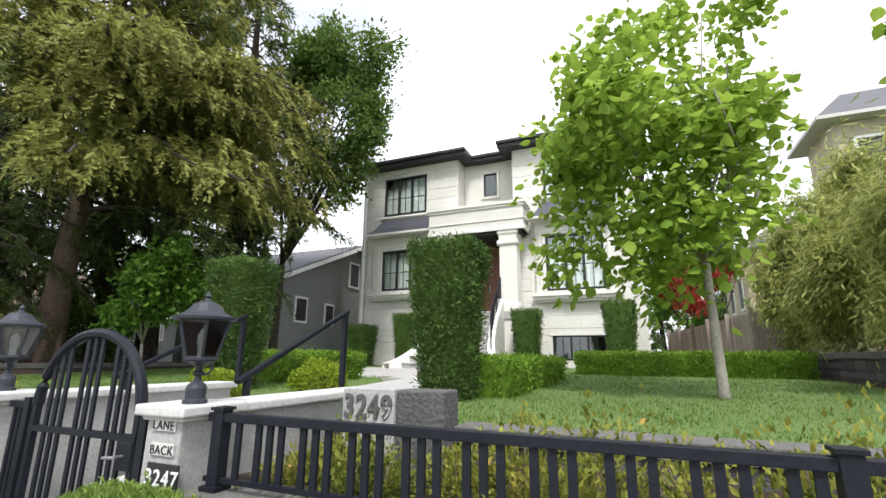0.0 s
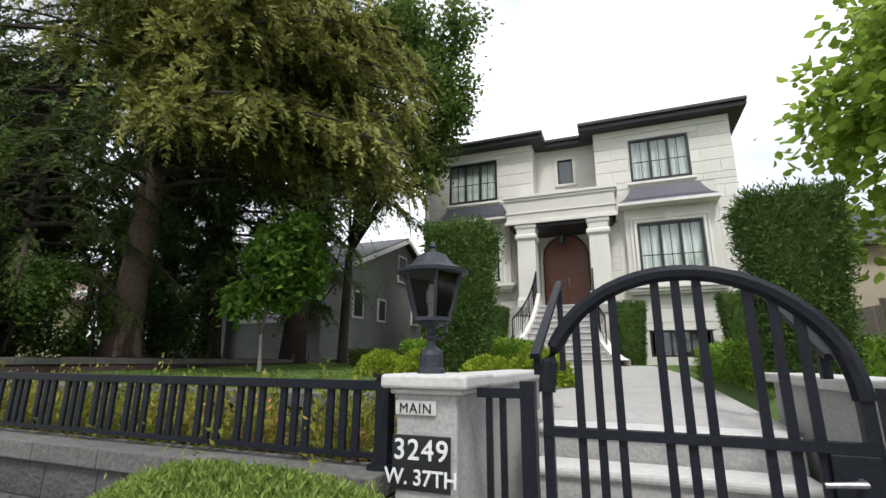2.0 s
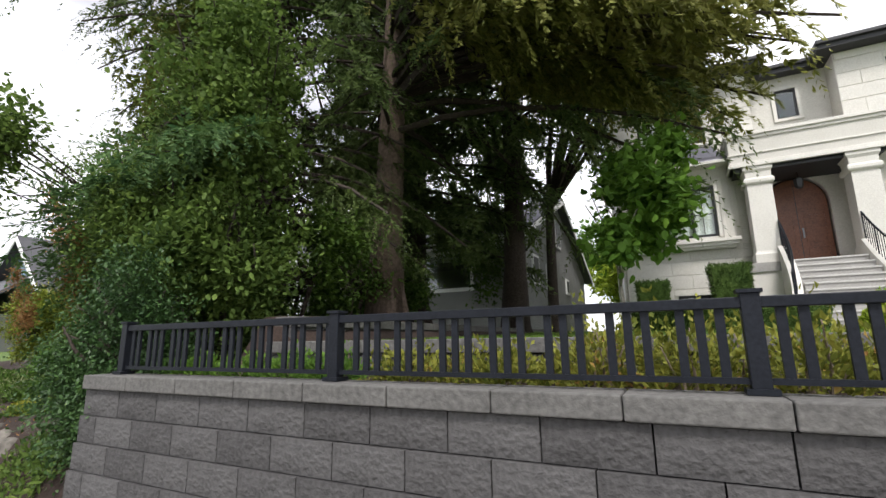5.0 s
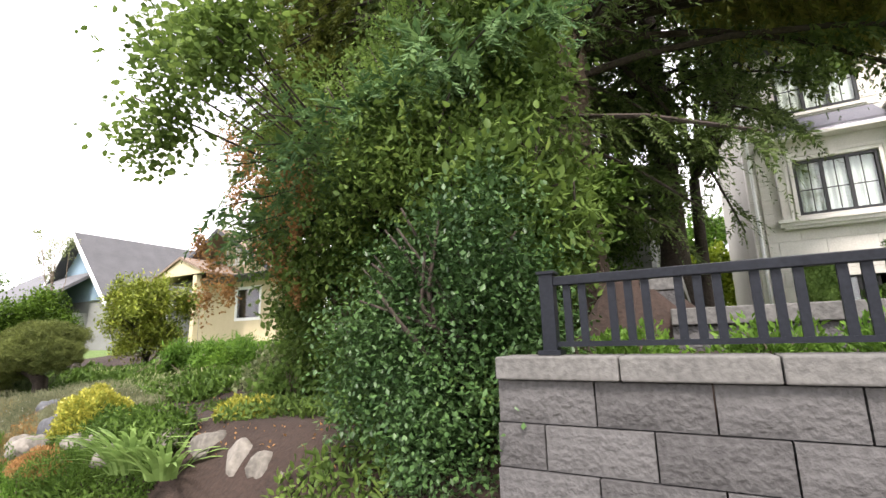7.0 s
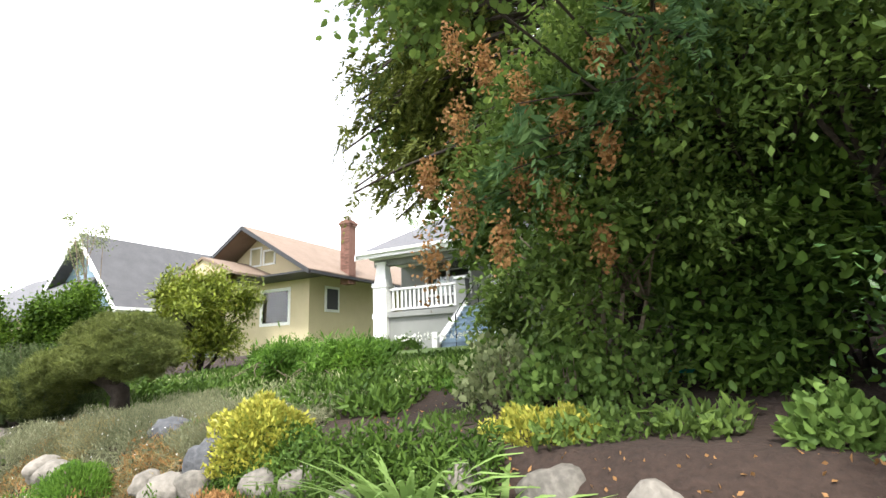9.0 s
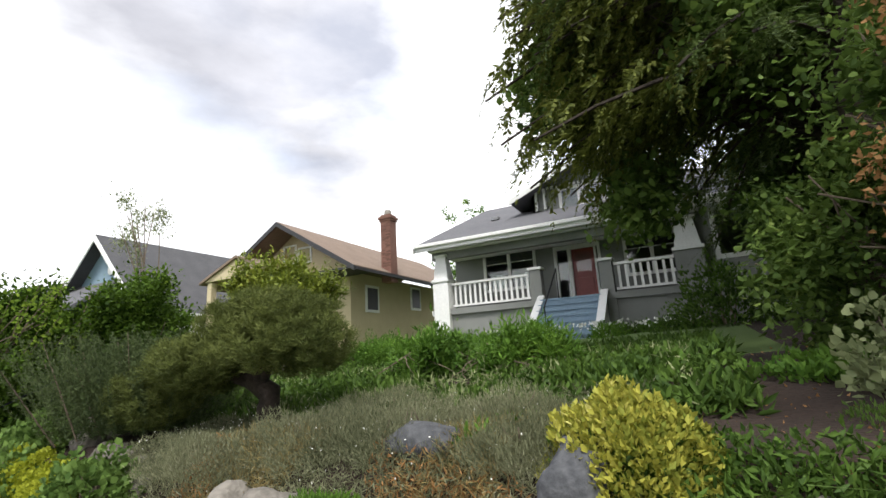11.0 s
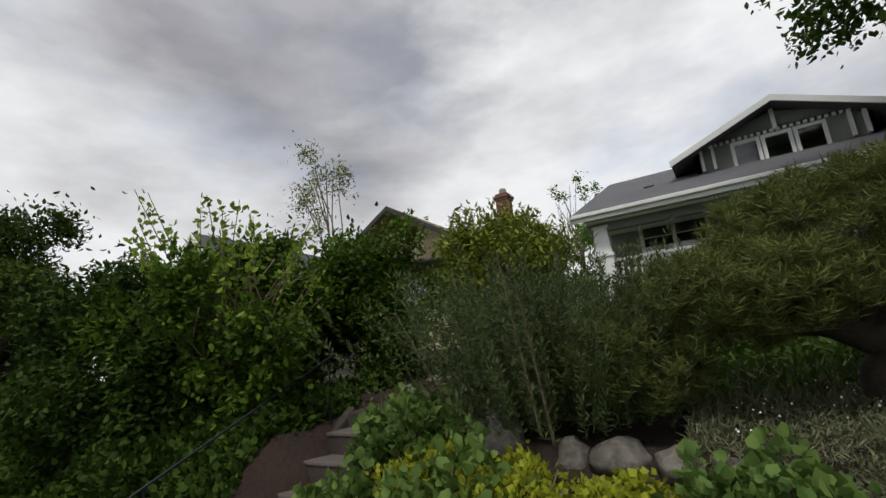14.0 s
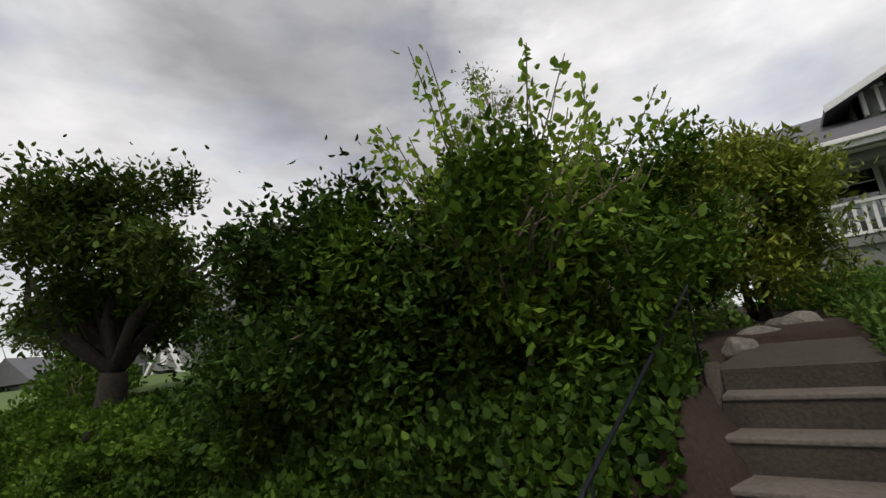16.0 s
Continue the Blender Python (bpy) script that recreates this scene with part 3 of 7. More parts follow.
part("porch_floor", Shape().box(-6.9, -3.45, 15.05, 16.75, 2.9, 3.15), PAVING, villa)
part("porch_base", Shape().box(-6.85, -3.5, 15.1, 15.96, 1.1, 2.9), LIMESTONE, villa)
part("porch_ceiling", Shape().box(-6.9, -3.5, 15.2, 16.75, 5.9, 5.99), FASCIA, villa)
# balcony over the porch
part("parapet", Shape().box(-7.0, -3.4, 15.1, 15.955, 6.0, 6.95), LIMESTONE, villa, bevel=0.01)
for z0, z1, o in ((6.95, 7.05, 0.09), (6.86, 6.95, 0.045), (6.0, 6.09, 0.06), (6.09, 6.16, 0.03), (6.38, 6.43, 0.035)):
    part("moulding", Shape().box(-7.0 - o, -3.4 + o, 15.1 - o, 15.95, z0, z1), STONE_TRIM, villa, bevel=0.012)
for cx in (-6.35, -3.98):
    col = part("column", Shape().turned(cx, 15.45, [(0.5, 3.15), (0.5, 3.4), (0.46, 3.45), (0.44, 3.5), (0.43, 5.45), (0.47, 5.5), (0.47, 5.56), (0.44, 5.6), (0.46, 5.82), (0.52, 5.9), (0.52, 6.0)], 4, math.pi / 4), LIMESTONE, villa, bevel=0.012)
    part("capital_band", Shape().turned(cx, 15.45, [(0.49, 5.47), (0.53, 5.52), (0.53, 5.6), (0.48, 5.66)], 4, math.pi / 4), STONE_TRIM, col, bevel=0.01)
# arched door
door = part("door", Shape().prism([(-6.0, 16.86, 3.15), (-4.45, 16.86, 3.15)] + [(-5.225 + 0.775 * math.cos(math.pi * i / 16), 16.86, 5.15 + 0.775 * math.sin(math.pi * i / 16)) for i in range(17)], 0, 0.06, 0), WOOD_DOOR, villa, "arched red-brown wooden double door")
for sx in (-5.62, -4.83):
    for z0, z1 in ((3.3, 3.75), (3.9, 4.75)):
        part("door_panel", Shape().box(sx - 0.26, sx + 0.26, 16.84, 16.86, z0, z1), WOOD_DOOR, door, bevel=0.015)
part("door_seam", Shape().box(-5.232, -5.218, 16.85, 16.859, 3.2, 5.85), WINDOW_DARK, door)
part("door_handle", Shape().box(-5.17, -5.13, 16.79, 16.84, 4.05, 4.35), STEEL, door)
window(villa, *SMW, 16.76, 1, (), WINDOW_DARK, 0.05)
for a, b, c, d in ((-5.43, -4.67, 8.91, 9.0), (-5.43, -4.67, 7.84, 7.93), (-5.43, -5.33, 7.93, 8.91), (-4.77, -4.67, 7.93, 8.91)):
    part("window_surround", Shape().box(a, b, 16.69, 16.75, c, d), STONE_TRIM, villa)
for w, g in ((UL, 1), (UR, 1), (LLW, 1), (LRW, 1)):
    yy = VF - 0.02 if w in (UL, UR) else VF - 0.2
    zm = w[2] + (w[3] - w[2]) * 0.45
    window(villa, *w, yy + 0.02, 3, (zm,), WINDOW_DARK, 0.075, 1)
    curtain(w[0] + 0.05, w[1] - 0.05, w[2], w[3], yy + 0.16)
for w in (BL, BR):
    window(villa, *w, VF + 0.02, 3, (), WINDOW_DARK, 0.06, 1)
    part("window_head", Shape().box(w[0] - 0.08, w[1] + 0.08, VF - 0.05, VF - 0.002, w[3], w[3] + 0.1), STONE_TRIM, villa)
for w in (UL, UR):
    for o, h in ((0.12, 0.07), (0.06, 0.12)):
        part("window_sill", Shape().box(w[0] - o, w[1] + o, VF - o * 0.9, VF - 0.002, w[2] - 0.19 + (0.12 - h), w[2] - 0.12 + (0.12 - h)), STONE_TRIM, villa, bevel=0.01)
# lower bays with flared metal hoods
for w, bx0, bx1 in ((LLW, -9.77, -7.03), (LRW, -3.15, -0.5)):
    part("bay_front", wall_shape(bx0, bx1, w[2] - 0.2, 6.42, VF - 0.2, VF - 0.003, [w]), LIMESTONE, villa, bevel=0.01)
    for o, y0 in ((0.22, 0.24), (0.1, 0.28)):
        s = wall_shape(w[0] - o, w[1] + o, w[2] - o * 0.4, w[3] + o, VF - y0, VF - 0.201, [(w[0] - o + 0.09, w[1] + o - 0.09, w[2] - 0.5, w[3] + o - 0.09)])
        part("window_surround", s, STONE_TRIM, villa, bevel=0.01)
    part("keystone", Shape().box((w[0] + w[1]) / 2 - 0.09, (w[0] + w[1]) / 2 + 0.09, VF - 0.31, VF - 0.29, w[3] + 0.02, w[3] + 0.3), STONE_TRIM, villa)
    for o, z0, z1 in ((0.14, w[2] - 0.2, w[2] - 0.1), (0.08, w[2] - 0.3, w[2] - 0.2), (0.0, w[2] - 0.38, w[2] - 0.3)):
        part("window_sill", Shape().box(bx0 - o, bx1 + o, VF - 0.22 - o, VF - 0.003, z0, z1), STONE_TRIM, villa, bevel=0.012)
    rows = [(0.0, 6.45, 0.62), (0.02, 6.5, 0.6), (0.2, 6.66, 0.40), (0.32, 6.86, 0.27), (0.42, 7.1, 0.12)]
    s = Shape()
    for (o0, z0, d0), (o1, z1, d1) in zip(rows, rows[1:]):
        s.taper((bx0 - 0.14 + o0, bx1 + 0.14 - o0, VF - d0, VF - 0.004), z0, (bx0 - 0.14 + o1, bx1 + 0.14 - o1, VF - d1, VF - 0.004), z1)
    hood = part("hood", s, ZINC, villa, "flared dark metal hood over the window")
    part("moulding", Shape().box(bx0 - 0.16, bx1 + 0.16, VF - 0.66, VF - 0.004, 6.36, 6.45), STONE_TRIM, villa, bevel=0.01)
# eaves and roof
for x0, x1, y0, base in ((-10.95, -5.7, 15.5, 9.38), (-5.7, -4.4, 16.35, 9.36), (-4.4, 0.75, 15.5, 9.38)):
    part("soffit", Shape().box(x0, x1, y0, 27.4, base, base + 0.06), FASCIA, villa)
    part("fascia", Shape().box(x0, x1, y0, y0 + 0.04, base + 0.06, base + 0.24), FASCIA, villa)
    part("gutter", Shape().box(x0 - 0.02, x1 + 0.02, y0 - 0.09, y0 - 0.002, base + 0.14, base + 0.26), FASCIA, villa, bevel=0.02)
for x0, x1, y0 in ((-10.95, -5.7, 15.5), (-4.4, 0.75, 15.5)):
    part("side_fascia", Shape().box(x0 - 0.02, x0 + 0.02, y0 + 0.04, 27.4, 9.44, 9.62).box(x1 - 0.02, x1 + 0.02, y0 + 0.04, 27.4, 9.44, 9.62), FASCIA, villa)
    part("frieze", Shape().box(x0 + 0.5, x1 - 0.5, VF - 0.04, VF - 0.003, 9.14, 9.36), STONE_TRIM, villa)
part("roof", Shape().taper((-10.9, 0.7, 16.4, 27.4), 9.6, (-6.5, -3.7, 20.8, 23), 11.6).taper((-10.9, -5.75, 15.5, 22), 9.6, (-8.6, -8.1, 18, 22), 10.7).taper((-4.35, 0.7, 15.5, 22), 9.6, (-2.1, -1.6, 18, 22), 10.7), SHINGLE, villa, "dark shingle hip roof")
part("downpipe", Shape().tube([(-10.35, 15.9, 1.3), (-10.35, 15.9, 9.2), (-10.5, 15.6, 9.4)], [0.045] * 3, 8), WHITE_PAINT, villa)
part("conduit", Shape().tube([(-10.2, 15.92, 1.3), (-10.2, 15.92, 6.4)], [0.03] * 2, 6), STUCCO_SIDE, villa)
# porch lantern
pl = part("pendant_lamp", Shape().tube([(-5.25, 16.0, 5.9), (-5.25, 16.0, 5.72)], [0.012] * 2, 6).turned(-5.25, 16.0, [(0.02, 5.74), (0.13, 5.68), (0.11, 5.45), (0.06, 5.4)], 6), WINDOW_DARK, None)
tagged(pl, "small dark metal lantern hanging over the porch", "lamp")

# dressed stone panels over the front walls
slab = {}
for x0, x1, holes in ((-10.5, -6.15, [UL, LLW, BL, (-9.95, -6.85, 3.75, 7.15), (-7.06, -6.15, 5.95, 7.1)]), (-3.95, 0.3, [UR, LRW, BR, (-3.3, -0.35, 3.45, 7.15), (-3.95, -3.34, 5.95, 7.1)])):
    for r in range(18):
        z0, z1 = 1.3 + 0.435 * r, 1.3 + 0.435 * (r + 1)
        xs = x0 - (0.0 if r % 2 else 0.55)
        while xs < x1:
            cell = [(max(xs, x0), min(xs + 1.1, x1), z0, z1)]
            xs += 1.1
            for h in holes:
                cell = cut(cell, h)
            for a, b, c, d in cell:
                if b - a < 0.05 or d - c < 0.05 or d > 9.14:
                    continue
                key = (round(b - a, 3), round(d - c, 3))
                if key not in slab:
                    w, h = key
                    slab[key] = Shape().taper((0.004, w - 0.004, 0.004, h - 0.004), 0.0, (0.012, w - 0.012, 0.012, h - 0.012), 0.016).mesh("stone_panel", LIMESTONE)
                o = new("stone_panel", slab[key]); under(o, villa)
                o.matrix_basis = Matrix.Translation((a, VF - 0.001, c)) @ Matrix.Rotation(math.pi / 2, 4, 'X')

# house stairs with flared side walls and railings
stairs = thing("stairs", -5.0, 13.5, 1.3, "pale grey stone entrance stairs with flared white side walls", "stairs", kind="structure")
NR, TOPZ, BOTZ = 10, 3.15, 1.3
for i in range(NR):
    z1 = TOPZ - i * (TOPZ - BOTZ) / NR
    y1 = 15.05 - 0.28 * i
    flare = 0.06 * max(0, i - 4) ** 1.3
    st = part("step", Shape().box(-6.0 - flare, -4.3 + flare, y1 - 0.28, y1 + 0.02, z1 - 0.185, z1 - 0.185 + 0.13), PAVING, stairs)
    part("nosing", Shape().box(-6.0 - flare, -4.3 + flare, y1 - 0.31, y1 + 0.02, z1 - 0.055, z1 - 0.012), CAP, st, bevel=0.008)
    part("stair_fill", Shape().box(-6.0 - flare, -4.3 + flare, y1 - 0.27, y1 + 0.02, 1.15, z1 - 0.186), PAVING, stairs)
for sgn, bx in ((-1, -6.05), (1, -4.25)):
    s = Shape()
    k = 14
    prof = []
    for i in range(k + 1):
        u = i / k
        y = 15.1 - 3.25 * u
        x = bx + sgn * (0.75 * u ** 2.4 + 0.0)
        z = 1.32 + 2.15 * (1 - u) ** 1.35 + 0.12
        prof.append((x, y, z))
    for (x0, y0, z0), (x1, y1, z1) in zip(prof, prof[1:]):
        s.v += []
        b = len(s.v)
        for x, y, z in ((x0, y0, z0), (x1, y1, z1)):
            s.v += [(x - 0.11, y, 1.1), (x + 0.11, y, 1.1), (x + 0.11, y, z), (x - 0.11, y, z)]
        s.f += [(b, b + 4, b + 5, b + 1), (b + 1, b + 5, b + 6, b + 2), (b + 2, b + 6, b + 7, b + 3), (b + 3, b + 7, b + 4, b)]
    part("side_wall", s, STONE_TRIM, stairs)
    rail = part("handrail", Shape().tube([(x, y, z + 0.72) for x, y, z in prof[:11]], [0.025] * 11, 6), DARK_PAINT, stairs)
    for i in range(21):
        u = i / 20 * 10
        a, b = prof[int(u)], prof[min(int(u) + 1, k)]
        f = u - int(u)
        x, y, z = [a[j] + (b[j] - a[j]) * f for j in range(3)]
        part("baluster", Shape().tube([(x, y, z - 0.01), (x, y, z + 0.72)], [0.010 if i % 5 else 0.018] * 2, 5), DARK_PAINT, rail)

walkway = Shape()
walkway.prism([(-4.42, 3.42, 1.0), (-2.62, 3.42, 1.0), (-2.62, 8.5, 1.2), (-4.42, 8.5, 1.2)], 0, 0, -0.1)
walkway.prism([(-7.4, 8.5, 1.2), (-2.62, 8.5, 1.2), (-2.9, 12.3, 1.31), (-7.6, 12.3, 1.31)], 0, 0, -0.1)
tagged(part("path", walkway, PAVING), "pale paved path from the gate to the house stairs", "path", kind="structure")

# ---- gate, pillars, fence ----
gsteps = thing("garden_steps", -3.4, 2.8, 0.0, "pale stone steps rising behind the black gate", "steps", kind="structure")
for i in range(6):
    z = 1.0 - 0.19 * i
    y = 3.42 - 0.29 * i
    st = part("step", Shape().box(-4.1, -2.66, y - 0.27, y, z - 0.4, z - 0.055), PILLAR, gsteps)
    part("tread", Shape().box(-4.1, -2.66, y - 0.3, y, z - 0.055, z), CAP, st, bevel=0.02)

PLX, PRX = (-4.52, -4.18), (-2.6, -2.27)
for (x0, x1), back in ((PLX, 4.6), (PRX, 4.6)):
    pw = thing("gate_pillar", (x0 + x1) / 2, 2.0, -0.1, "grey stucco gate pillar and side wall with a pale stone cap", "pillar", "gate pillars", "structure")
    inx = (x1 - 0.3, x1 - 0.0) if x0 < -4 else (x0, x0 + 0.3)
    part("shaft", Shape().box(x0 + 0.03, x1 - 0.03, 1.85, 2.2, pave_z(x0) - 0.1, 1.27), PILLAR, pw, bevel=0.01)
    part("side_wall", Shape().box(inx[0] + 0.04, inx[1] - 0.04, 2.2, 3.95, 0.0, 1.26), PILLAR, pw)
    s = Shape().box(x0 - 0.03, x1 + 0.03, 1.8, 2.24, 1.275, 1.335).box(x0, x1, 1.83, 2.22, 1.25, 1.276)
    part("cap", s, CAP, pw, bevel=0.018)
    part("wall_cap", Shape().box(inx[0] - 0.01, inx[1] + 0.01, 2.243, 4.0, 1.262, 1.325), CAP, pw, bevel=0.015)


def lantern():
    """A hexagonal post lantern at the origin."""
    o = thing("post_lantern", 0, 0, 0, "dark grey metal lantern with glass panes on the pillar cap", "lantern", "gate lanterns")
    base = part("base", Shape().turned(0, 0, [(0.066, 0), (0.066, 0.02), (0.054, 0.028), (0.056, 0.085), (0.048, 0.105), (0.022, 0.125), (0.017, 0.15), (0.03, 0.16), (0.03, 0.172), (0.019, 0.182), (0.022, 0.205), (0.06, 0.226), (0.09, 0.235)], 12), LANTERN, o)
    part("bottom_ring", Shape().turned(0, 0, [(0.088, 0.235), (0.1, 0.24), (0.1, 0.255), (0.088, 0.26)], 6), LANTERN, o)
    part("scroll", Shape().tube([(0.03, 0, 0.16), (0.06, 0, 0.165), (0.075, 0, 0.19), (0.07, 0, 0.225)], [0.008] * 4, 6), LANTERN, o)
    for j in range(6):
        a, b = math.pi / 3 * j, math.pi / 3 * (j + 1)
        lo, hi = 0.09, 0.15
        part("corner_bar", Shape().tube([(lo * math.cos(a), lo * math.sin(a), 0.25), (hi * math.cos(a), hi * math.sin(a), 0.47)], [0.008, 0.009], 5), LANTERN, o)
        g = part("pane", Shape().prism([(lo * .97 * math.cos(a), lo * .97 * math.sin(a), 0.262), (lo * .97 * math.cos(b), lo * .97 * math.sin(b), 0.262), (hi * .97 * math.cos(b), hi * .97 * math.sin(b), 0.465), (hi * .97 * math.cos(a), hi * .97 * math.sin(a), 0.465)], 0.003 * math.cos((a + b) / 2), 0.003 * math.sin((a + b) / 2), 0), LAMP_GLASS, o)
        g.visible_shadow = False
    part("bulb_holder", Shape().turned(0, 0, [(0.02, 0.26), (0.02, 0.32), (0.028, 0.33), (0.03, 0.38), (0.012, 0.42)], 10), CAP, o)
    roof = part("roof", Shape().turned(0, 0, [(0.155, 0.465), (0.175, 0.47), (0.178, 0.485), (0.15, 0.495), (0.11, 0.515), (0.085, 0.545), (0.07, 0.565), (0.045, 0.575)], 12), LANTERN, o, smooth=False)
    part("finial", Shape().turned(0, 0, [(0.045, 0.575), (0.02, 0.585), (0.012, 0.6), (0.02, 0.61), (0.012, 0.625), (0.002, 0.64)], 10), LANTERN, o)
    return o


lan = lantern()
lan.location = (-4.39, 2.0, 1.335)
copy_thing(lan, pose(-2.37, 1.97, 1.335, 0, 0, 25))


def text(body, x, y, z, size, mat, parent, name="lettering", thick=0.002, spin=0.0, wide=1.0, bold=0.0):
    """Raised writing that faces the street, centred on x, its foot at z."""
    cu = bpy.data.curves.new(name, 'FONT')
    cu.body, cu.size, cu.extrude, cu.align_x, cu.offset, cu.space_character = body, size, thick, 'CENTER', bold, 1.12 if len(body) == 4 else 1.0
    tmp = bpy.data.objects.new(name, cu)
    me = bpy.data.meshes.new_from_object(tmp)
    bpy.data.objects.remove(tmp)
    me.transform(Matrix.Translation((x, y, z)) @ Matrix.Rotation(math.pi / 2, 4, 'X') @ Matrix.Diagonal((wide, 1, 1, 1)))
    me.materials.clear(); me.materials.append(mat)
    ob = new(name, me)
    under(ob, parent)
    return ob


def plaque(lines, x0, x1, z0, z1, y, plate, ink, sizes, label):
    p = part("number_plate", Shape().box(x0, x1, y - 0.012, y - 0.001, z0, z1), plate, bevel=0.003)
    tagged(p, label, "sign")
    h = (z1 - z0) / len(lines)
    for i, (l, s) in enumerate(zip(lines, sizes)):
        text(l, (x0 + x1) / 2, y - 0.014, z1 - h * (i + 1) + h * 0.5 - s * 0.36, s, ink, p, bold=0.0 if ink is LETTER_BLACK else 0.001)
    return p


plaque(["3249", "W. 37TH"], -4.50, -4.235, 0.87, 1.085, 1.85, BLACK_PLATE, LETTER_WHITE, (0.115, 0.085), "black address plate with silver numbers on the pillar")
plaque(["MAIN"], -4.49, -4.30, 1.165, 1.225, 1.85, CAP, LETTER_BLACK, (0.058,), "white strip with black letters on the pillar")
plaque(["LANE"], -2.51, -2.335, 1.2, 1.265, 1.85, CAP, LETTER_BLACK, (0.064,), "white strip with black letters on the pillar")
plaque(["BACK"], -2.505, -2.325, 1.075, 1.14, 1.85, CAP, LETTER_BLACK, (0.064,), "white strip with black letters on the pillar")
plaque(["3247"], -2.51, -2.27, 0.9, 1.04, 1.85, BLACK_PLATE, LETTER_WHITE, (0.115,), "black address plate with silver numbers on the pillar")

# arched gate
GY = 1.96
gate = thing("metal_gate", -3.36, GY, -0.1, "closed black metal gate with an arched top and upright bars", "gate")
gx0, gx1, gz = -3.85, -2.8, 1.27
gc, gr = (gx0 + gx1) / 2, (gx1 - gx0) / 2
arch = [(gc + gr * math.cos(math.pi * i / 24), GY, gz + 0.0 + 0.47 * math.sin(math.pi * i / 24)) for i in range(25)]
part("arch", Shape().tube(arch, [0.034] * 25, 8), DARK_PAINT, gate)
for sx in (gx0, gx1):
    part("gate_stile", Shape().box(sx - 0.02, sx + 0.02, GY - 0.02, GY + 0.02, 0.0, gz), DARK_PAINT, gate)
part("lock_rail", Shape().box(gx0 - 0.02, gx1 + 0.02, GY - 0.025, GY + 0.025, 1.1, 1.135), DARK_PAINT, gate)
part("bottom_rail", Shape().box(gx0 + 0.02, gx1 - 0.02, GY - 0.02, GY + 0.02, 0.06, 0.1), DARK_PAINT, gate)
for i in range(3):
    for j in range(3):
        bx = gx0 + 0.13 + 0.315 * i + 0.075 * j
        zt = gz + 0.47 * math.sqrt(max(0.0, 1 - ((bx - gc) / gr) ** 2))
        part("bar", Shape().box(bx - 0.016, bx + 0.016, GY - 0.008, GY + 0.008, 0.1, zt), DARK_PAINT, gate)
part("lock_box", Shape().box(-2.93, -2.79, GY - 0.028, GY + 0.028, 0.94, 1.1), DARK_PAINT, gate, bevel=0.006)
part("lever", Shape().tube([(-2.86, GY - 0.03, 1.02), (-2.86, GY - 0.07, 1.02), (-2.97, GY - 0.07, 1.01)], [0.012, 0.011, 0.009], 8), STEEL, gate, "worn metal lever handle")
for gp0, gp1 in ((-4.15, -3.9), (-2.755, -2.62)):
    sp = thing("gate_side_panel", (gp0 + gp1) / 2, GY, 0, "narrow black metal panel beside the gate", "gate panel", "gate side panels")
    part("post", Shape().box(gp1 - 0.06, gp1, GY - 0.03, GY + 0.03, pave_z(gp0), 1.31) if gp0 < -4 else Shape().box(gp0, gp0 + 0.06, GY - 0.03, GY + 0.03, pave_z(gp0), 1.31), DARK_PAINT, sp)
    part("rail", Shape().box(gp0 if gp0 < -4 else gp0 + 0.062, gp1 - 0.062 if gp0 < -4 else gp1, GY - 0.02, GY + 0.02, 1.24, 1.28), DARK_PAINT, sp)
    for bx in ([-4.1, -4.04] if gp0 < -4 else [-2.66]):
        part("bar", Shape().box(bx - 0.014, bx + 0.014, GY - 0.008, GY + 0.008, 0.0, 1.24), DARK_PAINT, sp)

# hand rails beside the steps
for hx in (-4.0, -2.67):
    hr = thing("step_handrail", hx, 3.0, 1.3, "sloping dark metal handrail with two posts beside the garden steps", "handrail", "step handrails")
    zt = 1.33
    part("rail", Shape().beam((hx, 2.55, 1.42), (hx, 3.86, 2.04), 0.05, 0.03), DARK_PAINT, hr)
    part("post", Shape().box(hx - 0.022, hx + 0.022, 3.80, 3.844, zt - 0.01, 2.01), DARK_PAINT, hr)
    part("post", Shape().box(hx - 0.02, hx + 0.02, 2.62, 2.66, zt - 0.01, 1.45), DARK_PAINT, hr)


def fence_run(x0, x1, posts):
    f = thing("fence", (x0 + x1) / 2, 1.95, BED_Z, "low black metal fence with grouped upright bars on the wall", "fence", "street fences")
    part("top_rail", Shape().box(x0, x1, 1.925, 1.975, 1.255, 1.3), DARK_PAINT, f, bevel=0.004)
    part("bottom_rail", Shape().box(x0, x1, 1.935, 1.965, 0.955, 0.98), DARK_PAINT, f)
    me = Shape().box(-0.018, 0.018, -0.009, 0.009, 0.98, 1.255).mesh("bar", DARK_PAINT)
    n = int((x1 - x0) / 0.285)
    for i in range(n + 1):
        for j in range(3):
            x = x0 + 0.06 + 0.285 * i + 0.074 * j
            if x < x1 - 0.02 and all(abs(x - p) > 0.06 for p in posts):
                o = new("bar", me); under(o, f); o.location = (x, 1.95, 0)
    for p in posts:
        q = part("post", Shape().box(p - 0.035, p + 0.035, 1.915, 1.985, BED_Z, 1.315), DARK_PAINT, f, bevel=0.004)
        part("post_cap", Shape().box(p - 0.045, p + 0.045, 1.905, 1.995, 1.315, 1.33), DARK_PAINT, q)
        part("post_foot", Shape().box(p - 0.055, p + 0.055, 1.895, 2.005, BED_Z - 0.002, BED_Z + 0.02), DARK_PAINT, q)


fence_run(-12.94, -4.56, (-12.9, -10.75, -8.63, -4.6))
fence_run(-2.2, 7.8, (-2.12, 0.58, 2.9, 5.2, 7.5))

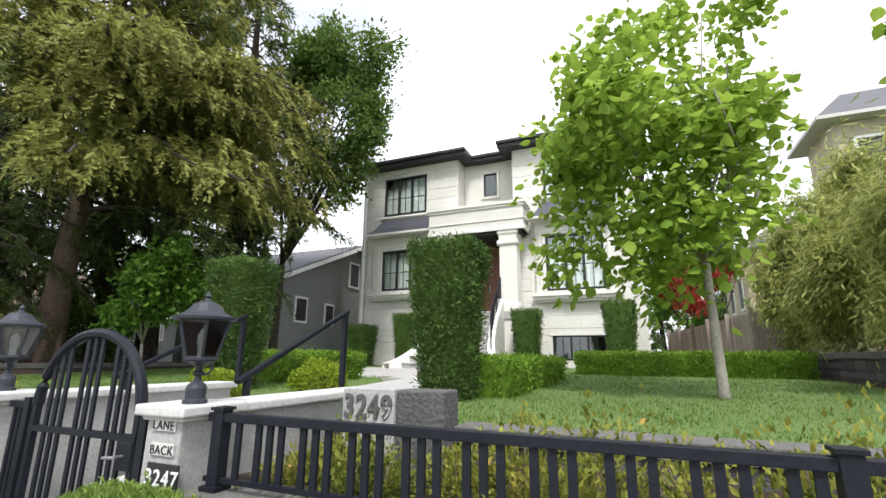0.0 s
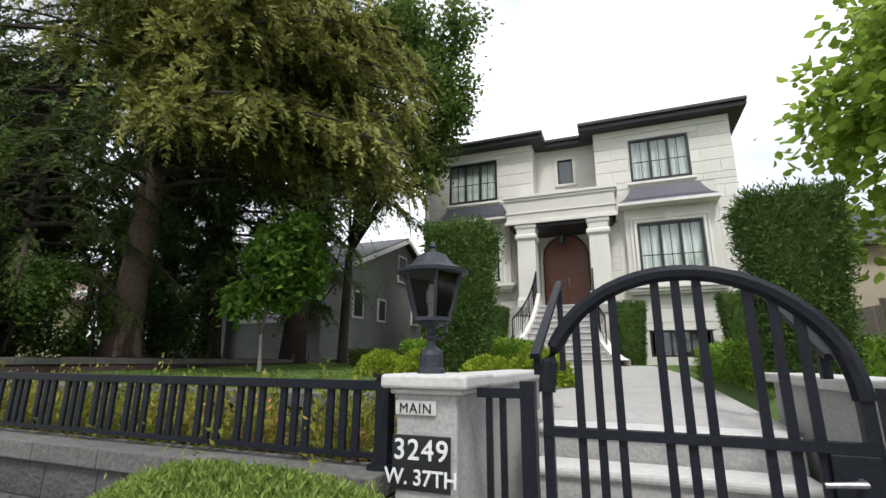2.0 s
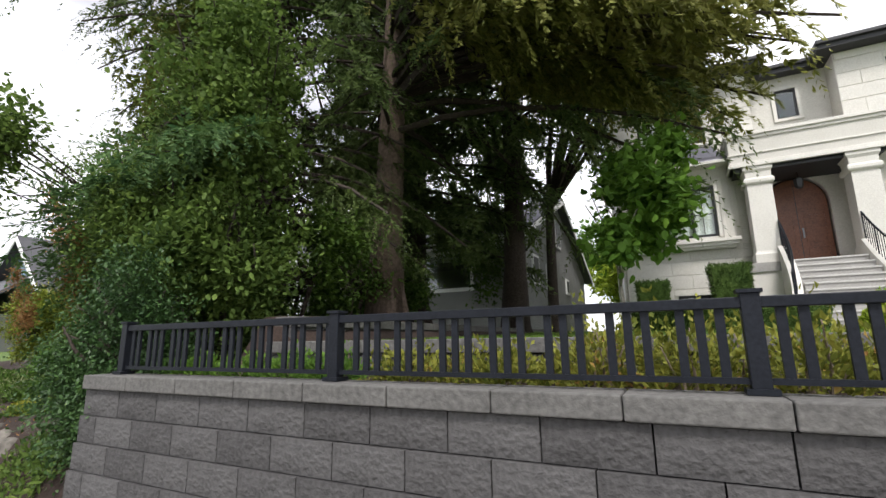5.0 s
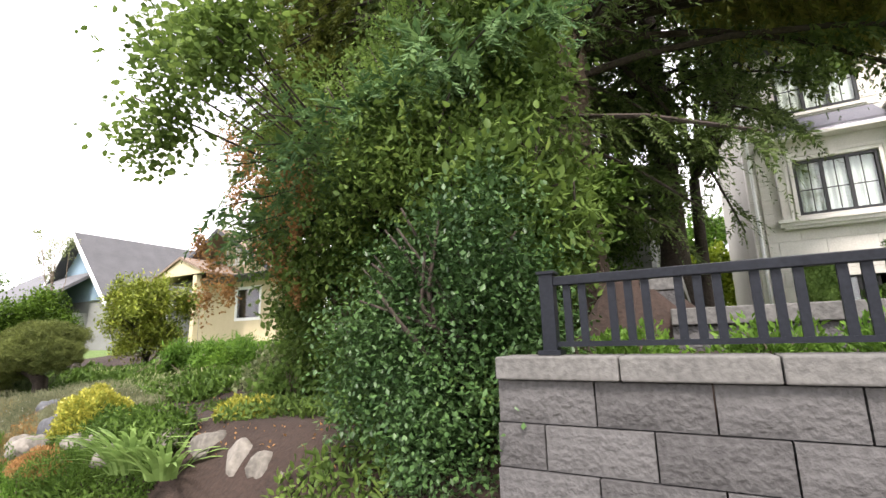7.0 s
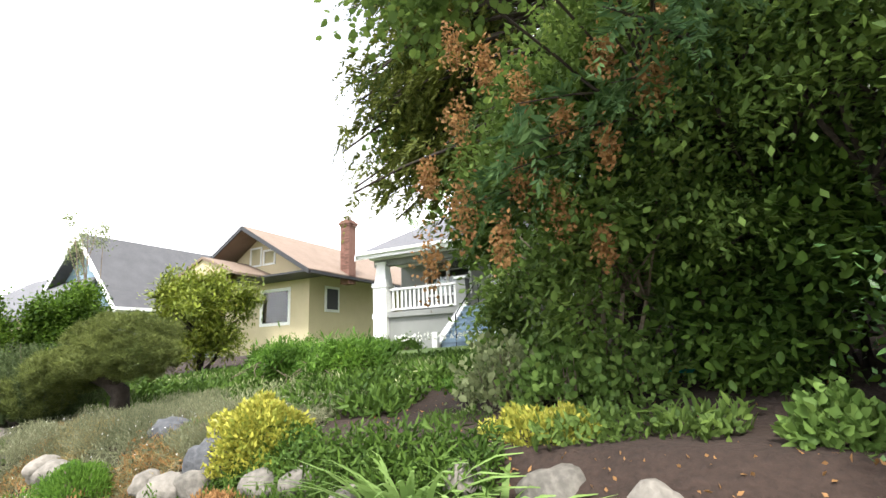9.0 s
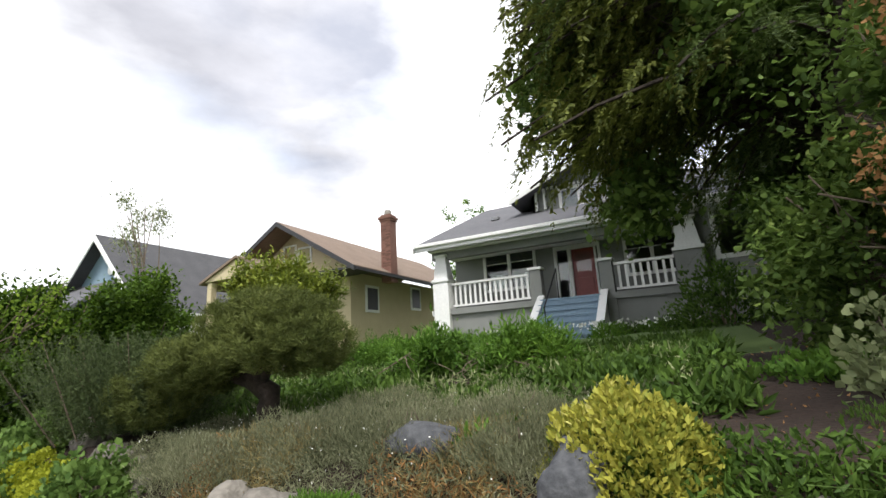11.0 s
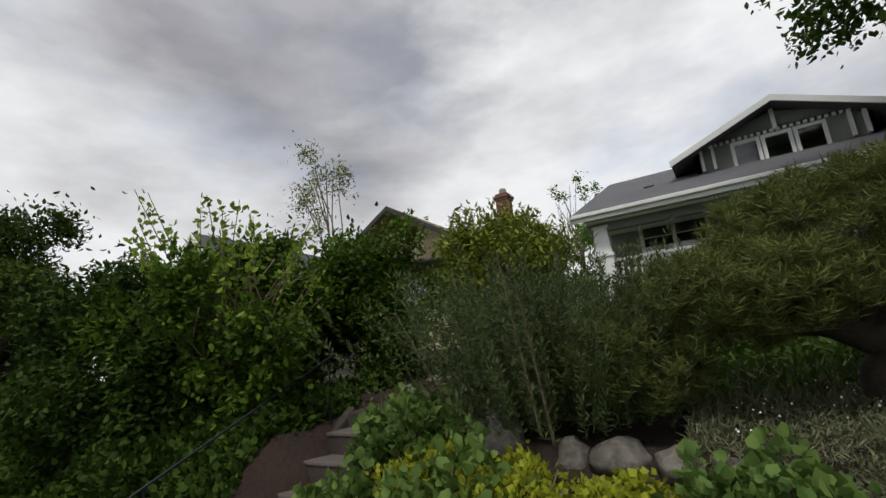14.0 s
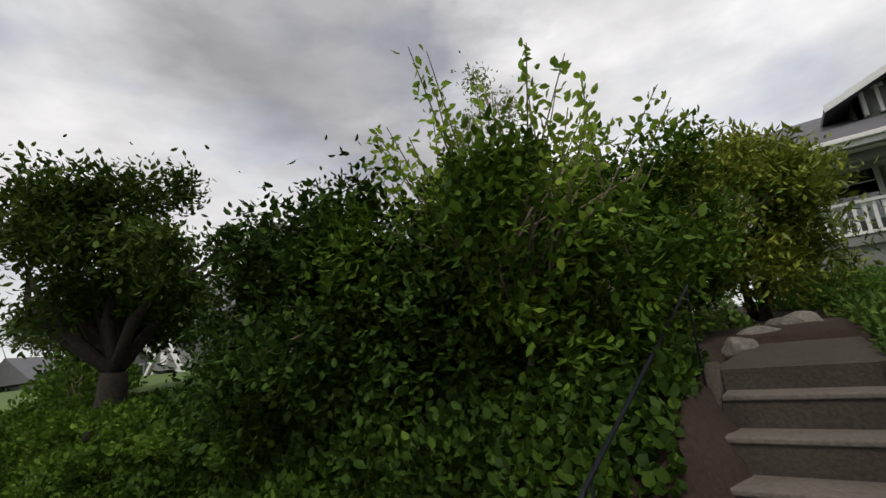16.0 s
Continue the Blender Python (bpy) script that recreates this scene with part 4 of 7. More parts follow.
# number stone and inner garden walls
sign = thing("number_stone", -1.57, 2.9, 0.95, "grey granite block carrying large house numbers beside the path", "stone sign")
part("smooth_block", Shape().box(-1.96, -1.55, 2.83, 3.1, 0.85, 1.39), PILLAR, sign, bevel=0.008)
part("split_block", Shape().box(-1.545, -1.2, 2.85, 3.12, 0.85, 1.385), BLOCK, sign, bevel=0.015)
for i, ch in enumerate("3249"):
    text(ch, -1.9 + 0.098 * i, 2.825, 1.2, 0.215, NUMERAL, sign, "numeral", 0.008, wide=0.82, bold=0.006)


# ---- grey bungalow ----
bung = thing("house", -19, 15, 1.0, "grey stucco bungalow with white trim, covered porch and gabled dormer", "house")
G = GREY_STUCCO
BW1, BW2, BW3 = (-23.9, -21.98, 2.75, 4.15), (-19.2, -17.6, 2.75, 4.0), (-16.9, -14.6, 2.7, 4.05)
DOORH = (-21.37, -19.88, 2.15, 4.0)
part("wall", wall_shape(-25.0, -17.5, 0.7, 4.35, 15.0, 15.2, [BW1, BW2, DOORH]), G, bung, "grey stucco front wall under the porch")
part("wall", wall_shape(-17.5, -13.2, 0.7, 4.35, 13.3, 13.5, [BW3]), G, bung)
part("return_wall", Shape().box(-17.5, -17.3, 13.5, 15.0, 0.7, 4.3), G, bung)
for xs in (-25.0, -13.4):
    s = Shape().box(xs, xs + 0.2, 13.5 if xs > -20 else 15.2, 25.5, 0.7, 4.3)
    s.prism([(xs, 13.5, 4.3), (xs, 25.5, 4.3), (xs, 19.5, 7.05)], 0.2, 0, 0)
    part("side_wall", s, G, bung, "grey stucco gable wall")
part("back_wall", Shape().box(-24.8, -13.4, 25.3, 25.5, 0.7, 4.3), G, bung)
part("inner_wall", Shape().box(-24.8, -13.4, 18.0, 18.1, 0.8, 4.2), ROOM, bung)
part("porch_floor", Shape().box(-25.0, -17.5, 13.1, 15.0, 1.95, 2.13), GREY_STUCCO, bung)
for sk0, sk1 in ((-25.0, -21.75), (-19.4, -17.5)):
    part("porch_skirt", Shape().box(sk0, sk1, 13.2, 13.3, 0.7, 1.95), G, bung)
part("floor_band", Shape().box(-25.05, -21.75, 13.13, 13.2, 1.95, 2.12), WHITE_PAINT, bung)
part("floor_band", Shape().box(-19.4, -17.8, 13.13, 13.2, 1.95, 2.12), WHITE_PAINT, bung)
part("porch_ceiling", Shape().box(-25.0, -13.4, 12.9, 15.0, 4.02, 4.1), WHITE_PAINT, bung)
part("porch_beam", Shape().box(-25.0, -17.5, 13.2, 13.42, 3.78, 4.02), G, bung)
window(bung, *BW1, 15.0, 2, (3.72,), WHITE_PAINT, 0.1)
window(bung, *BW2, 15.0, 2, (3.6,), WHITE_PAINT, 0.1)
window(bung, *BW3, 13.3, 1, (), WHITE_PAINT, 0.12)
fd = part("door", Shape().box(-20.8, -20.08, 15.05, 15.1, 2.15, 3.85), RED_DOOR, bung, "red front door between glazed sidelights")
part("door_panel", Shape().box(-20.7, -20.18, 15.03, 15.05, 2.3, 2.9), RED_DOOR, fd, bevel=0.01)
part("door_pane", Shape().box(-20.68, -20.2, 15.03, 15.05, 3.1, 3.72), GLASS, fd)
part("door_frame", wall_shape(-21.37, -19.88, 2.13, 4.0, 14.95, 15.12, [(-21.27, -20.92, 2.3, 3.88), (-20.8, -20.08, 2.13, 3.86), (-19.97 - 0.05, -19.97, 2.3, 3.88)]), WHITE_PAINT, bung)
part("sidelight", Shape().box(-21.27, -20.92, 15.04, 15.05, 2.3, 3.88), GLASS, bung)
for y0, y1, z0, z1 in ((17.2, 17.9, 3.0, 4.0), (19.0, 19.9, 5.0, 6.3), (20.6, 21.2, 3.1, 3.8), (15.2, 16.0, 3.0, 4.1)):
    gw = part("gable_window", Shape().box(-13.2, -13.14, y0, y1, z0, z1), WHITE_PAINT, bung)
    part("gable_pane", Shape().box(-13.14, -13.13, y0 + 0.09, y1 - 0.09, z0 + 0.09, z1 - 0.09), WINDOW_DARK, gw)
# porch columns, piers and railings
for cx, wd in ((-24.65, 0.2), (-17.5, 0.25)):
    c = part("porch_column", Shape().taper((cx - wd * 1.25, cx + wd * 1.25, 13.05, 13.5), 3.1, (cx - wd * 0.85, cx + wd * 0.85, 13.12, 13.42), 3.85), WHITE_PAINT, bung)
    part("column_pier", Shape().box(cx - wd * 1.35, cx + wd * 1.35, 13.02, 13.52, 0.7, 3.02), WHITE_PAINT if cx < -20 else G, bung)
    part("pier_cap", Shape().box(cx - wd * 1.5, cx + wd * 1.5, 12.98, 13.56, 3.02, 3.1), WHITE_PAINT, c)
    part("column_head", Shape().box(cx - wd * 1.1, cx + wd * 1.1, 13.08, 13.46, 3.85, 3.92), WHITE_PAINT, c)
for cx in (-21.56, -19.57):
    p = part("stair_pier", Shape().taper((cx - 0.2, cx + 0.2, 13.1, 13.5), 0.8, (cx - 0.165, cx + 0.165, 13.13, 13.47), 3.03), G, bung)
    part("pier_cap", Shape().box(cx - 0.21, cx + 0.21, 13.07, 13.53, 3.03, 3.1), WHITE_PAINT, p, bevel=0.01)
for x0, x1 in ((-24.35, -21.78), (-19.36, -17.85)):
    r = part("railing", Shape().box(x0, x1, 13.23, 13.37, 2.89, 2.96), WHITE_PAINT, bung, "white wooden porch railing")
    part("bottom_rail", Shape().box(x0, x1, 13.26, 13.34, 2.2, 2.26), WHITE_PAINT, r)
    n = int((x1 - x0) / 0.17)
    bm_ = Shape().box(-0.035, 0.035, -0.02, 0.02, 2.26, 2.89).mesh("baluster", WHITE_PAINT)
    for i in range(n):
        o = new("baluster", bm_); under(o, r); o.location = (x0 + (i + 0.6) * (x1 - x0) / n, 13.3, 0)
# blue stairs
bs = thing("porch_stairs", -20.57, 12.2, 0.9, "blue painted wooden porch stairs with white side boards", "stairs", kind="structure")
for i in range(7):
    z, y = 2.1 - 0.175 * i, 13.1 - 0.26 * i
    part("tread", Shape().box(-21.4, -19.75, y - 0.29, y, z - 0.04, z), BLUE_PAINT, bs)
    part("riser", Shape().box(-21.4, -19.75, y - 0.25, y - 0.23, z - 0.175, z - 0.04), BLUE_PAINT, bs)
for sx in (-21.45, -19.7):
    part("side_board", Shape().prism([(sx, 13.1, 2.2), (sx, 11.2, 0.95), (sx, 11.2, 0.6), (sx, 13.1, 0.6)], 0.06, 0, 0), WHITE_PAINT, bs)
    part("side_cap", Shape().beam((sx + 0.03, 13.1, 2.22), (sx + 0.03, 11.15, 0.98), 0.2, 0.05), WHITE_PAINT, bs)
    part("newel", Shape().box(sx - 0.05, sx + 0.11, 11.0, 11.16, 0.6, 1.3), WHITE_PAINT, bs)
part("handrail", Shape().tube([(-20.9, 11.3, 0.8), (-20.9, 11.3, 1.75), (-20.9, 13.0, 2.95), (-20.9, 13.0, 2.1)], [0.02] * 4, 6), DARK_PAINT, bs)
# roof with dormer
SL = 0.434


def roof_z(y):
    return 4.25 + SL * (y - 12.64)


s = Shape()
s.prism([(-25.3, 12.6, roof_z(12.6)), (-25.3, 19.5, roof_z(19.5)), (-25.3, 26.4, roof_z(12.6)), (-25.3, 26.4, roof_z(12.6) - 0.1), (-25.3, 19.5, roof_z(19.5) - 0.12), (-25.3, 12.6, roof_z(12.6) - 0.1)], 12.45, 0, 0)
part("roof", s, SHINGLE_GREY, bung, "grey asphalt shingle roof")
part("gutter", Shape().box(-25.32, -12.83, 12.5, 12.6, 4.12, 4.23), WHITE_PAINT, bung, bevel=0.02)
part("fascia", Shape().box(-25.3, -12.85, 12.6, 12.63, 4.0, 4.14), WHITE_PAINT, bung)
for xs in (-25.34, -12.85):
    part("barge_board", Shape().prism([(xs, 12.5, 4.13), (xs, 19.5, roof_z(19.5) - 0.07), (xs, 26.4, 4.13), (xs, 26.4, 3.95), (xs, 19.5, roof_z(19.5) - 0.27), (xs, 12.5, 3.95)], 0.04, 0, 0), WHITE_PAINT, bung)
part("roof_vent", Shape().box(-23.55, -23.27, 15.2, 15.45, roof_z(15.3), roof_z(15.3) + 0.12), STEEL, bung)
DX0, DX1, DY, DC, DA = -22.0, -17.85, 15.34, -19.92, 6.95
s = wall_shape(DX0, DX1, 5.1, 6.3, DY, DY + 0.15, [(-21.05, -18.8, 5.3, 6.12)])
s.prism([(DX0, DY, 6.2), (DC, DY, DA - 0.15), (DX1, DY, 6.2)], 0, 0.15, 0)
part("dormer_wall", s, G, bung)
for dk in (DX0, DX1 - 0.12):
    part("dormer_cheek", Shape().box(dk, dk + 0.12, DY, 18.5, 5.0, 6.1), G, bung)
sl = (7.0 - 5.85) / (DC + 22.66)
s = Shape()
for sgn in (-1, 1):
    e = DC + sgn * 2.72
    s.prism([(DC, 14.72, 7.03), (e, 14.72, 5.86), (e, 14.72, 5.74), (DC, 14.72, 6.91)], 0, 5.0, 0)
part("dormer_roof", s, SHINGLE_GREY, bung)
for sgn in (-1, 1):
    e = DC + sgn * 2.75
    part("barge_board", Shape().prism([(DC, 14.68, 7.02), (e, 14.68, 5.84), (e, 14.68, 5.66), (DC, 14.68, 6.84)], 0, 0.05, 0), WHITE_PAINT, bung, "white dormer barge board")
    for bx in (DC + sgn * 1.9, DC + sgn * 1.6):
        part("bracket", Shape().box(bx - 0.04, bx + 0.04, DY - 0.14, DY, 5.45, 6.2), WHITE_PAINT, bung)
part("bracket", Shape().box(DC - 0.05, DC + 0.05, DY - 0.16, DY, 6.2, 6.8), WHITE_PAINT, bung)
for i in range(24):
    part("dentil", Shape().box(-21.6 + i * 0.155, -21.52 + i * 0.155, DY - 0.08, DY, 6.16, 6.24), WHITE_PAINT, bung)
for i in range(3):
    x0 = -21.05 + i * 0.76
    window(bung, x0, x0 + 0.73, 5.28, 6.14, DY, 1, (), WHITE_PAINT, 0.09)

for i in range(3):
    curtain(-23.8 + i * 0.62, -23.3 + i * 0.62, 2.8, 3.4, 15.5, "pale curtain behind the porch window") if i != 1 else None

# ---- yellow house ----
yh = thing("house", -32.5, 15.2, 1.0, "pale yellow stucco house with brown gable roof and white windows", "house")
YW, YG = (-33.06, -31.12, 2.14, 3.86), (-34.0, -31.9, 5.15, 6.2)
s = wall_shape(-36.0, -30.0, 0.6, 4.35, 15.2, 15.4, [YW])
part("wall", s, YELLOW_WALL, yh)
part("wall", Shape().prism([(-36.2, 15.0, 4.4), (-29.4, 15.0, 4.4), (-32.8, 15.0, 6.6)], 0, 0.15, 0), YELLOW_WALL, yh)
for sw in (-30.2, -36.0):
    part("side_wall", Shape().box(sw, sw + 0.2, 15.4, 25, 0.6, 4.35), YELLOW_WALL, yh)
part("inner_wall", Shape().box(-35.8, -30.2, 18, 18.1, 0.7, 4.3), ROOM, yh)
window(yh, *YW, 15.2, 1, (), WHITE_PAINT, 0.14)
window(yh, -33.65, -32.85, 5.0, 5.95, 14.97, 1, (), WHITE_PAINT, 0.08)
window(yh, -32.75, -31.95, 5.0, 5.75, 14.97, 1, (), WHITE_PAINT, 0.08)
for y0, z0 in ((16.2, 2.7), (20.0, 3.0)):
    part("side_window", Shape().box(-30.0, -29.95, y0, y0 + 1.0, z0, z0 + 1.2), WHITE_PAINT, yh)
    part("side_pane", Shape().box(-29.95, -29.94, y0 + 0.12, y0 + 0.88, z0 + 0.12, z0 + 1.08), WINDOW_DARK, yh)
s = Shape()
for e in (-36.9, -28.7):
    s.prism([(-32.8, 13.75, 6.72), (e, 13.75, 4.28), (e, 13.75, 4.16), (-32.8, 13.75, 6.58)], 0, 12.5, 0)
part("roof", s, SHINGLE_BROWN, yh, "brown asphalt shingle gable roof")
for e in (-36.95, -28.65):
    part("barge_board", Shape().prism([(-32.8, 13.7, 6.7), (e, 13.7, 4.24), (e, 13.7, 4.04), (-32.8, 13.7, 6.5)], 0, 0.05, 0), FASCIA, yh)
part("gutter", Shape().box(-28.72, -28.58, 13.8, 26.2, 4.08, 4.2), FASCIA, yh)
part("lower_eave", Shape().box(-36.2, -28.7, 13.78, 15.2, 4.16, 4.24), FASCIA, yh)
pg = part("porch_gable", Shape().prism([(-35.9, 12.7, 4.3), (-31.9, 12.7, 4.3), (-33.88, 12.7, 5.1)], 0, 0.1, 0), YELLOW_WALL, yh)
s = Shape()
for e in (-36.1, -31.6):
    s.prism([(-33.88, 12.6, 5.22), (e, 12.6, 4.3), (e, 12.6, 4.2), (-33.88, 12.6, 5.1)], 0, 2.6, 0)
part("porch_roof", s, SHINGLE_BROWN, yh)
for px in (-35.6, -32.8):
    part("porch_post", Shape().box(px - 0.13, px + 0.13, 12.75, 13.0, 1.0, 4.25), YELLOW_WALL, yh)
# brick chimney
ch = part("chimney", Shape().box(-29.2, -28.7, 16.35, 16.85, 3.9, 6.78), BRICK_RED, yh, "red brick chimney with a corbelled top")
part("corbel", Shape().box(-29.28, -28.62, 16.27, 16.93, 6.76, 6.86).box(-29.24, -28.66, 16.31, 16.89, 6.66, 6.76).box(-29.2, -28.7, 16.35, 16.85, 6.86, 6.96), BRICK_RED, ch)
part("chimney_pot", Shape().turned(-28.95, 16.6, [(0.17, 6.96), (0.16, 7.14), (0.13, 7.2)], 8), MORTAR, ch)
me = Shape().box(-0.1, 0.1, -0.012, 0.012, -0.03, 0.03).mesh("brick", BRICK_RED)
for r in range(33):
    for c in range(2):
        o = new("brick", me); o.parent = ch
        o.location = (-29.09 + 0.21 * c + (0.07 if r % 2 else 0), 16.348, 4.55 + 0.064 * r)

# ---- grey gabled house and houses further down ----
lh = thing("house", -44.4, 13, 1.0, "dark grey house with steep shingle roof and white gable trim", "house")
part("wall", Shape().box(-48.5, -40.4, 13.2, 24, 0.0, 3.7), GREY_STUCCO, lh)
part("gable_wall", Shape().prism([(-48.5, 13.1, 3.7), (-40.4, 13.1, 3.7), (-44.42, 13.1, 7.7)], 0, 0.2, 0), BLUE_PAINT, lh)
s = Shape()
for e in (-48.9, -39.95):
    s.prism([(-44.42, 12.4, 7.86), (e, 12.4, 3.45), (e, 12.4, 3.3), (-44.42, 12.4, 7.68)], 0, 13, 0)
part("roof", s, SHINGLE, lh)
for e in (-48.95, -39.9):
    part("barge_board", Shape().prism([(-44.42, 12.34, 7.82), (e, 12.34, 3.4), (e, 12.34, 3.12), (-44.42, 12.34, 7.5)], 0, 0.06, 0), WHITE_PAINT, lh)
part("gable_window", Shape().turned(0, 0, [(0.3, 0), (0.3, 0.06)], 14), WHITE_PAINT, lh).matrix_basis = pose(-43.9, 13.1, 6.0, 90)
part("eave_band", Shape().box(-39.95, -39.8, 12.4, 25, 3.3, 3.45), WHITE_PAINT, lh)
part("window", Shape().box(-40.4, -40.36, 14.5, 16.0, 1.8, 3.0), WHITE_PAINT, lh)

fh = thing("house", -48, 9.7, -1, "far grey house with white trimmed gables and porch", "house")
part("wall", Shape().box(-53, -43.5, 10.4, 18, -3, 3.0), GREY_STUCCO, fh)
s = Shape()
for sg in (-1, 1):
    s.prism([(-53.6, 14.2, 6.2), (-53.6, 14.2 + sg * 4.6, 2.9), (-53.6, 14.2 + sg * 4.6, 2.7), (-53.6, 14.2, 6.0)], 10.7, 0, 0)
part("roof", s, SHINGLE_GREY, fh)
for gxx, gw, gh, gb in ((-50.8, 2.8, 2.3, 2.0), (-47.6, 3.4, 1.5, 0.95)):
    g = part("gable", Shape().prism([(gxx - gw / 2, 9.6, gb), (gxx + gw / 2, 9.6, gb), (gxx, 9.6, gb + gh)], 0, 3.0, 0), GREY_STUCCO, fh)
    for sg in (-1, 1):
        part("barge_board", Shape().beam((gxx, 9.55, gb + gh + 0.05), (gxx + sg * (gw / 2 + 0.25), 9.55, gb - 0.25), 0.1, 0.22), WHITE_PAINT, g)
    part("gable_window", Shape().box(gxx - 0.3, gxx + 0.3, 9.53, 9.6, gb + 0.25, gb + 0.8), WHITE_PAINT, g)
for px in (-48.9, -46.4):
    part("porch_post", Shape().box(px - 0.13, px + 0.13, 9.6, 9.86, -3, 1.0), WHITE_PAINT, fh)
for wx in (-52.2, -50.9, -49.6, -45):
    w = part("window", Shape().box(wx - 0.45, wx + 0.45, 10.34, 10.4, 0.0, 1.5), WHITE_PAINT, fh)
    part("pane", Shape().box(wx - 0.36, wx + 0.36, 10.32, 10.34, 0.1, 1.4), WINDOW_DARK, w)
part("oval_window", Shape().turned(0, 0, [(0.4, 0), (0.4, 0.06)], 14), WHITE_PAINT, fh).matrix_basis = pose(-45.4, 10.36, 2.3, 90) @ Matrix.Diagonal((0.7, 1.2, 1, 1))
gh2 = thing("house", -75, 10, -3, "far low white house with grey roof", "house")
part("wall", Shape().box(-86, -68, 11, 20, -5, 1.2), WHITE_PAINT, gh2)
part("roof", Shape().prism([(-78, 9.8, 3.6), (-69, 9.8, 1.3), (-87, 9.8, 1.3)], 0, 11, 0), SHINGLE_GREY, gh2)

nb = thing("house", -60, 24, -1.0, "far grey-roofed house with a dormer", "house")
part("wall", Shape().box(-70, -57, 20, 30, -1.5, 3.6), WHITE_PAINT, nb)
part("roof", Shape().prism([(-71, 19, 3.4), (-71, 25, 6.6), (-71, 31, 3.4)], 15, 0, 0), SHINGLE, nb)
part("dormer", Shape().box(-66.5, -64, 20, 24, 4.2, 6.0), WHITE_PAINT, nb)

# ---- beige house and board fence to the east ----
bh = thing("house", 9, 14, 1.5, "beige stucco neighbour house with dark shingle roof and white windows", "house")
part("wall", Shape().box(6.6, 16, 18.2, 20.6, 1.2, 9.5), BEIGE_WALL, bh)
part("rear_wing", Shape().box(4.9, 12, 25.2, 31, 1.2, 6.55), BEIGE_WALL, bh)
part("wing_roof", Shape().taper((4.4, 12.5, 24.7, 31.5), 6.62, (7.2, 10, 27, 29), 8.6), SHINGLE, bh)
part("wing_eave", Shape().box(4.38, 12.5, 24.68, 31.5, 6.5, 6.62), FASCIA, bh)
part("roof", Shape().taper((6.1, 16.6, 17.7, 21.1), 9.62, (7.4, 15.4, 19.2, 19.6), 11.0), SHINGLE_GREY, bh)
part("eave", Shape().box(6.08, 16.62, 17.68, 21.12, 9.5, 9.62), CAP, bh)
for y0 in (26.2, 28.6):
    w = part("window", Shape().box(4.84, 4.9, y0, y0 + 1.0, 4.0, 5.7), WHITE_PAINT, bh)
    part("pane", Shape().box(4.83, 4.84, y0 + 0.1, y0 + 0.9, 4.1, 5.6), WINDOW_DARK, w)
w = part("window", Shape().box(7.1, 8.3, 18.14, 18.2, 7.2, 8.9), WHITE_PAINT, bh)
part("pane", Shape().box(7.2, 8.2, 18.13, 18.14, 7.3, 8.8), WINDOW_DARK, w)
bf = thing("board_fence", 2.2, 19, 1.3, "weathered brown board fence with square posts", "fence")
board = Shape().box(-0.07, 0.07, -0.012, 0.012, 0, 1.45).mesh("board", FENCE_WOOD)
for i in range(60):
    u = i / 59
    o = new("board", board); under(o, bf)
    o.location = (1.3 + 1.7 * u, 24 - 8.7 * u, 1.35 + 0.12 * u)
    o.rotation_euler = (0, 0, math.atan2(-8.7, 1.7))
for i in range(6):
    u = i / 5
    part("post", Shape().box(1.25 + 1.7 * u - 0.06, 1.25 + 1.7 * u + 0.06, 24 - 8.7 * u - 0.06, 24 - 8.7 * u + 0.06, 1.3, 2.95 + 0.12 * u), FENCE_WOOD, bf)
part("lean_fence", Shape().box(3.0, 5.2, 15.25, 15.3, 1.4, 2.95), FENCE_WOOD, bf)

# side and garden walls of split blocks
def rough_block(w, h, d, seed):
    """A split-face block: a lumpy front on a square body."""
    r = random.Random(seed)
    s, nx, nz = Shape(), 4, 3
    for j in range(nz + 1):
        for i in range(nx + 1):
            edge = i in (0, nx) or j in (0, nz)
            s.v.append((w * i / nx, (0.0 if edge else -0.004 - 0.009 * r.random()), h * j / nz))
    for j in range(nz):
        for i in range(nx):
            a = j * (nx + 1) + i
            s.f.append((a, a + 1, a + nx + 2, a + nx + 1))
    b = len(s.v)
    s.v += [(0, d, 0), (w, d, 0), (w, d, h), (0, d, h)]
    c = [0, nx, (nz + 1) * (nx + 1) - 1, nz * (nx + 1)]
    s.f += [(c[0], b, b + 1, c[1]), (c[3], c[2], b + 2, b + 3), (b, b + 3, b + 2, b + 1)]
    s.f += [(c[0], b) + (b + 3, c[3]), (c[1], c[2], b + 2, b + 1)]
    return s.mesh("block", BLOCK)


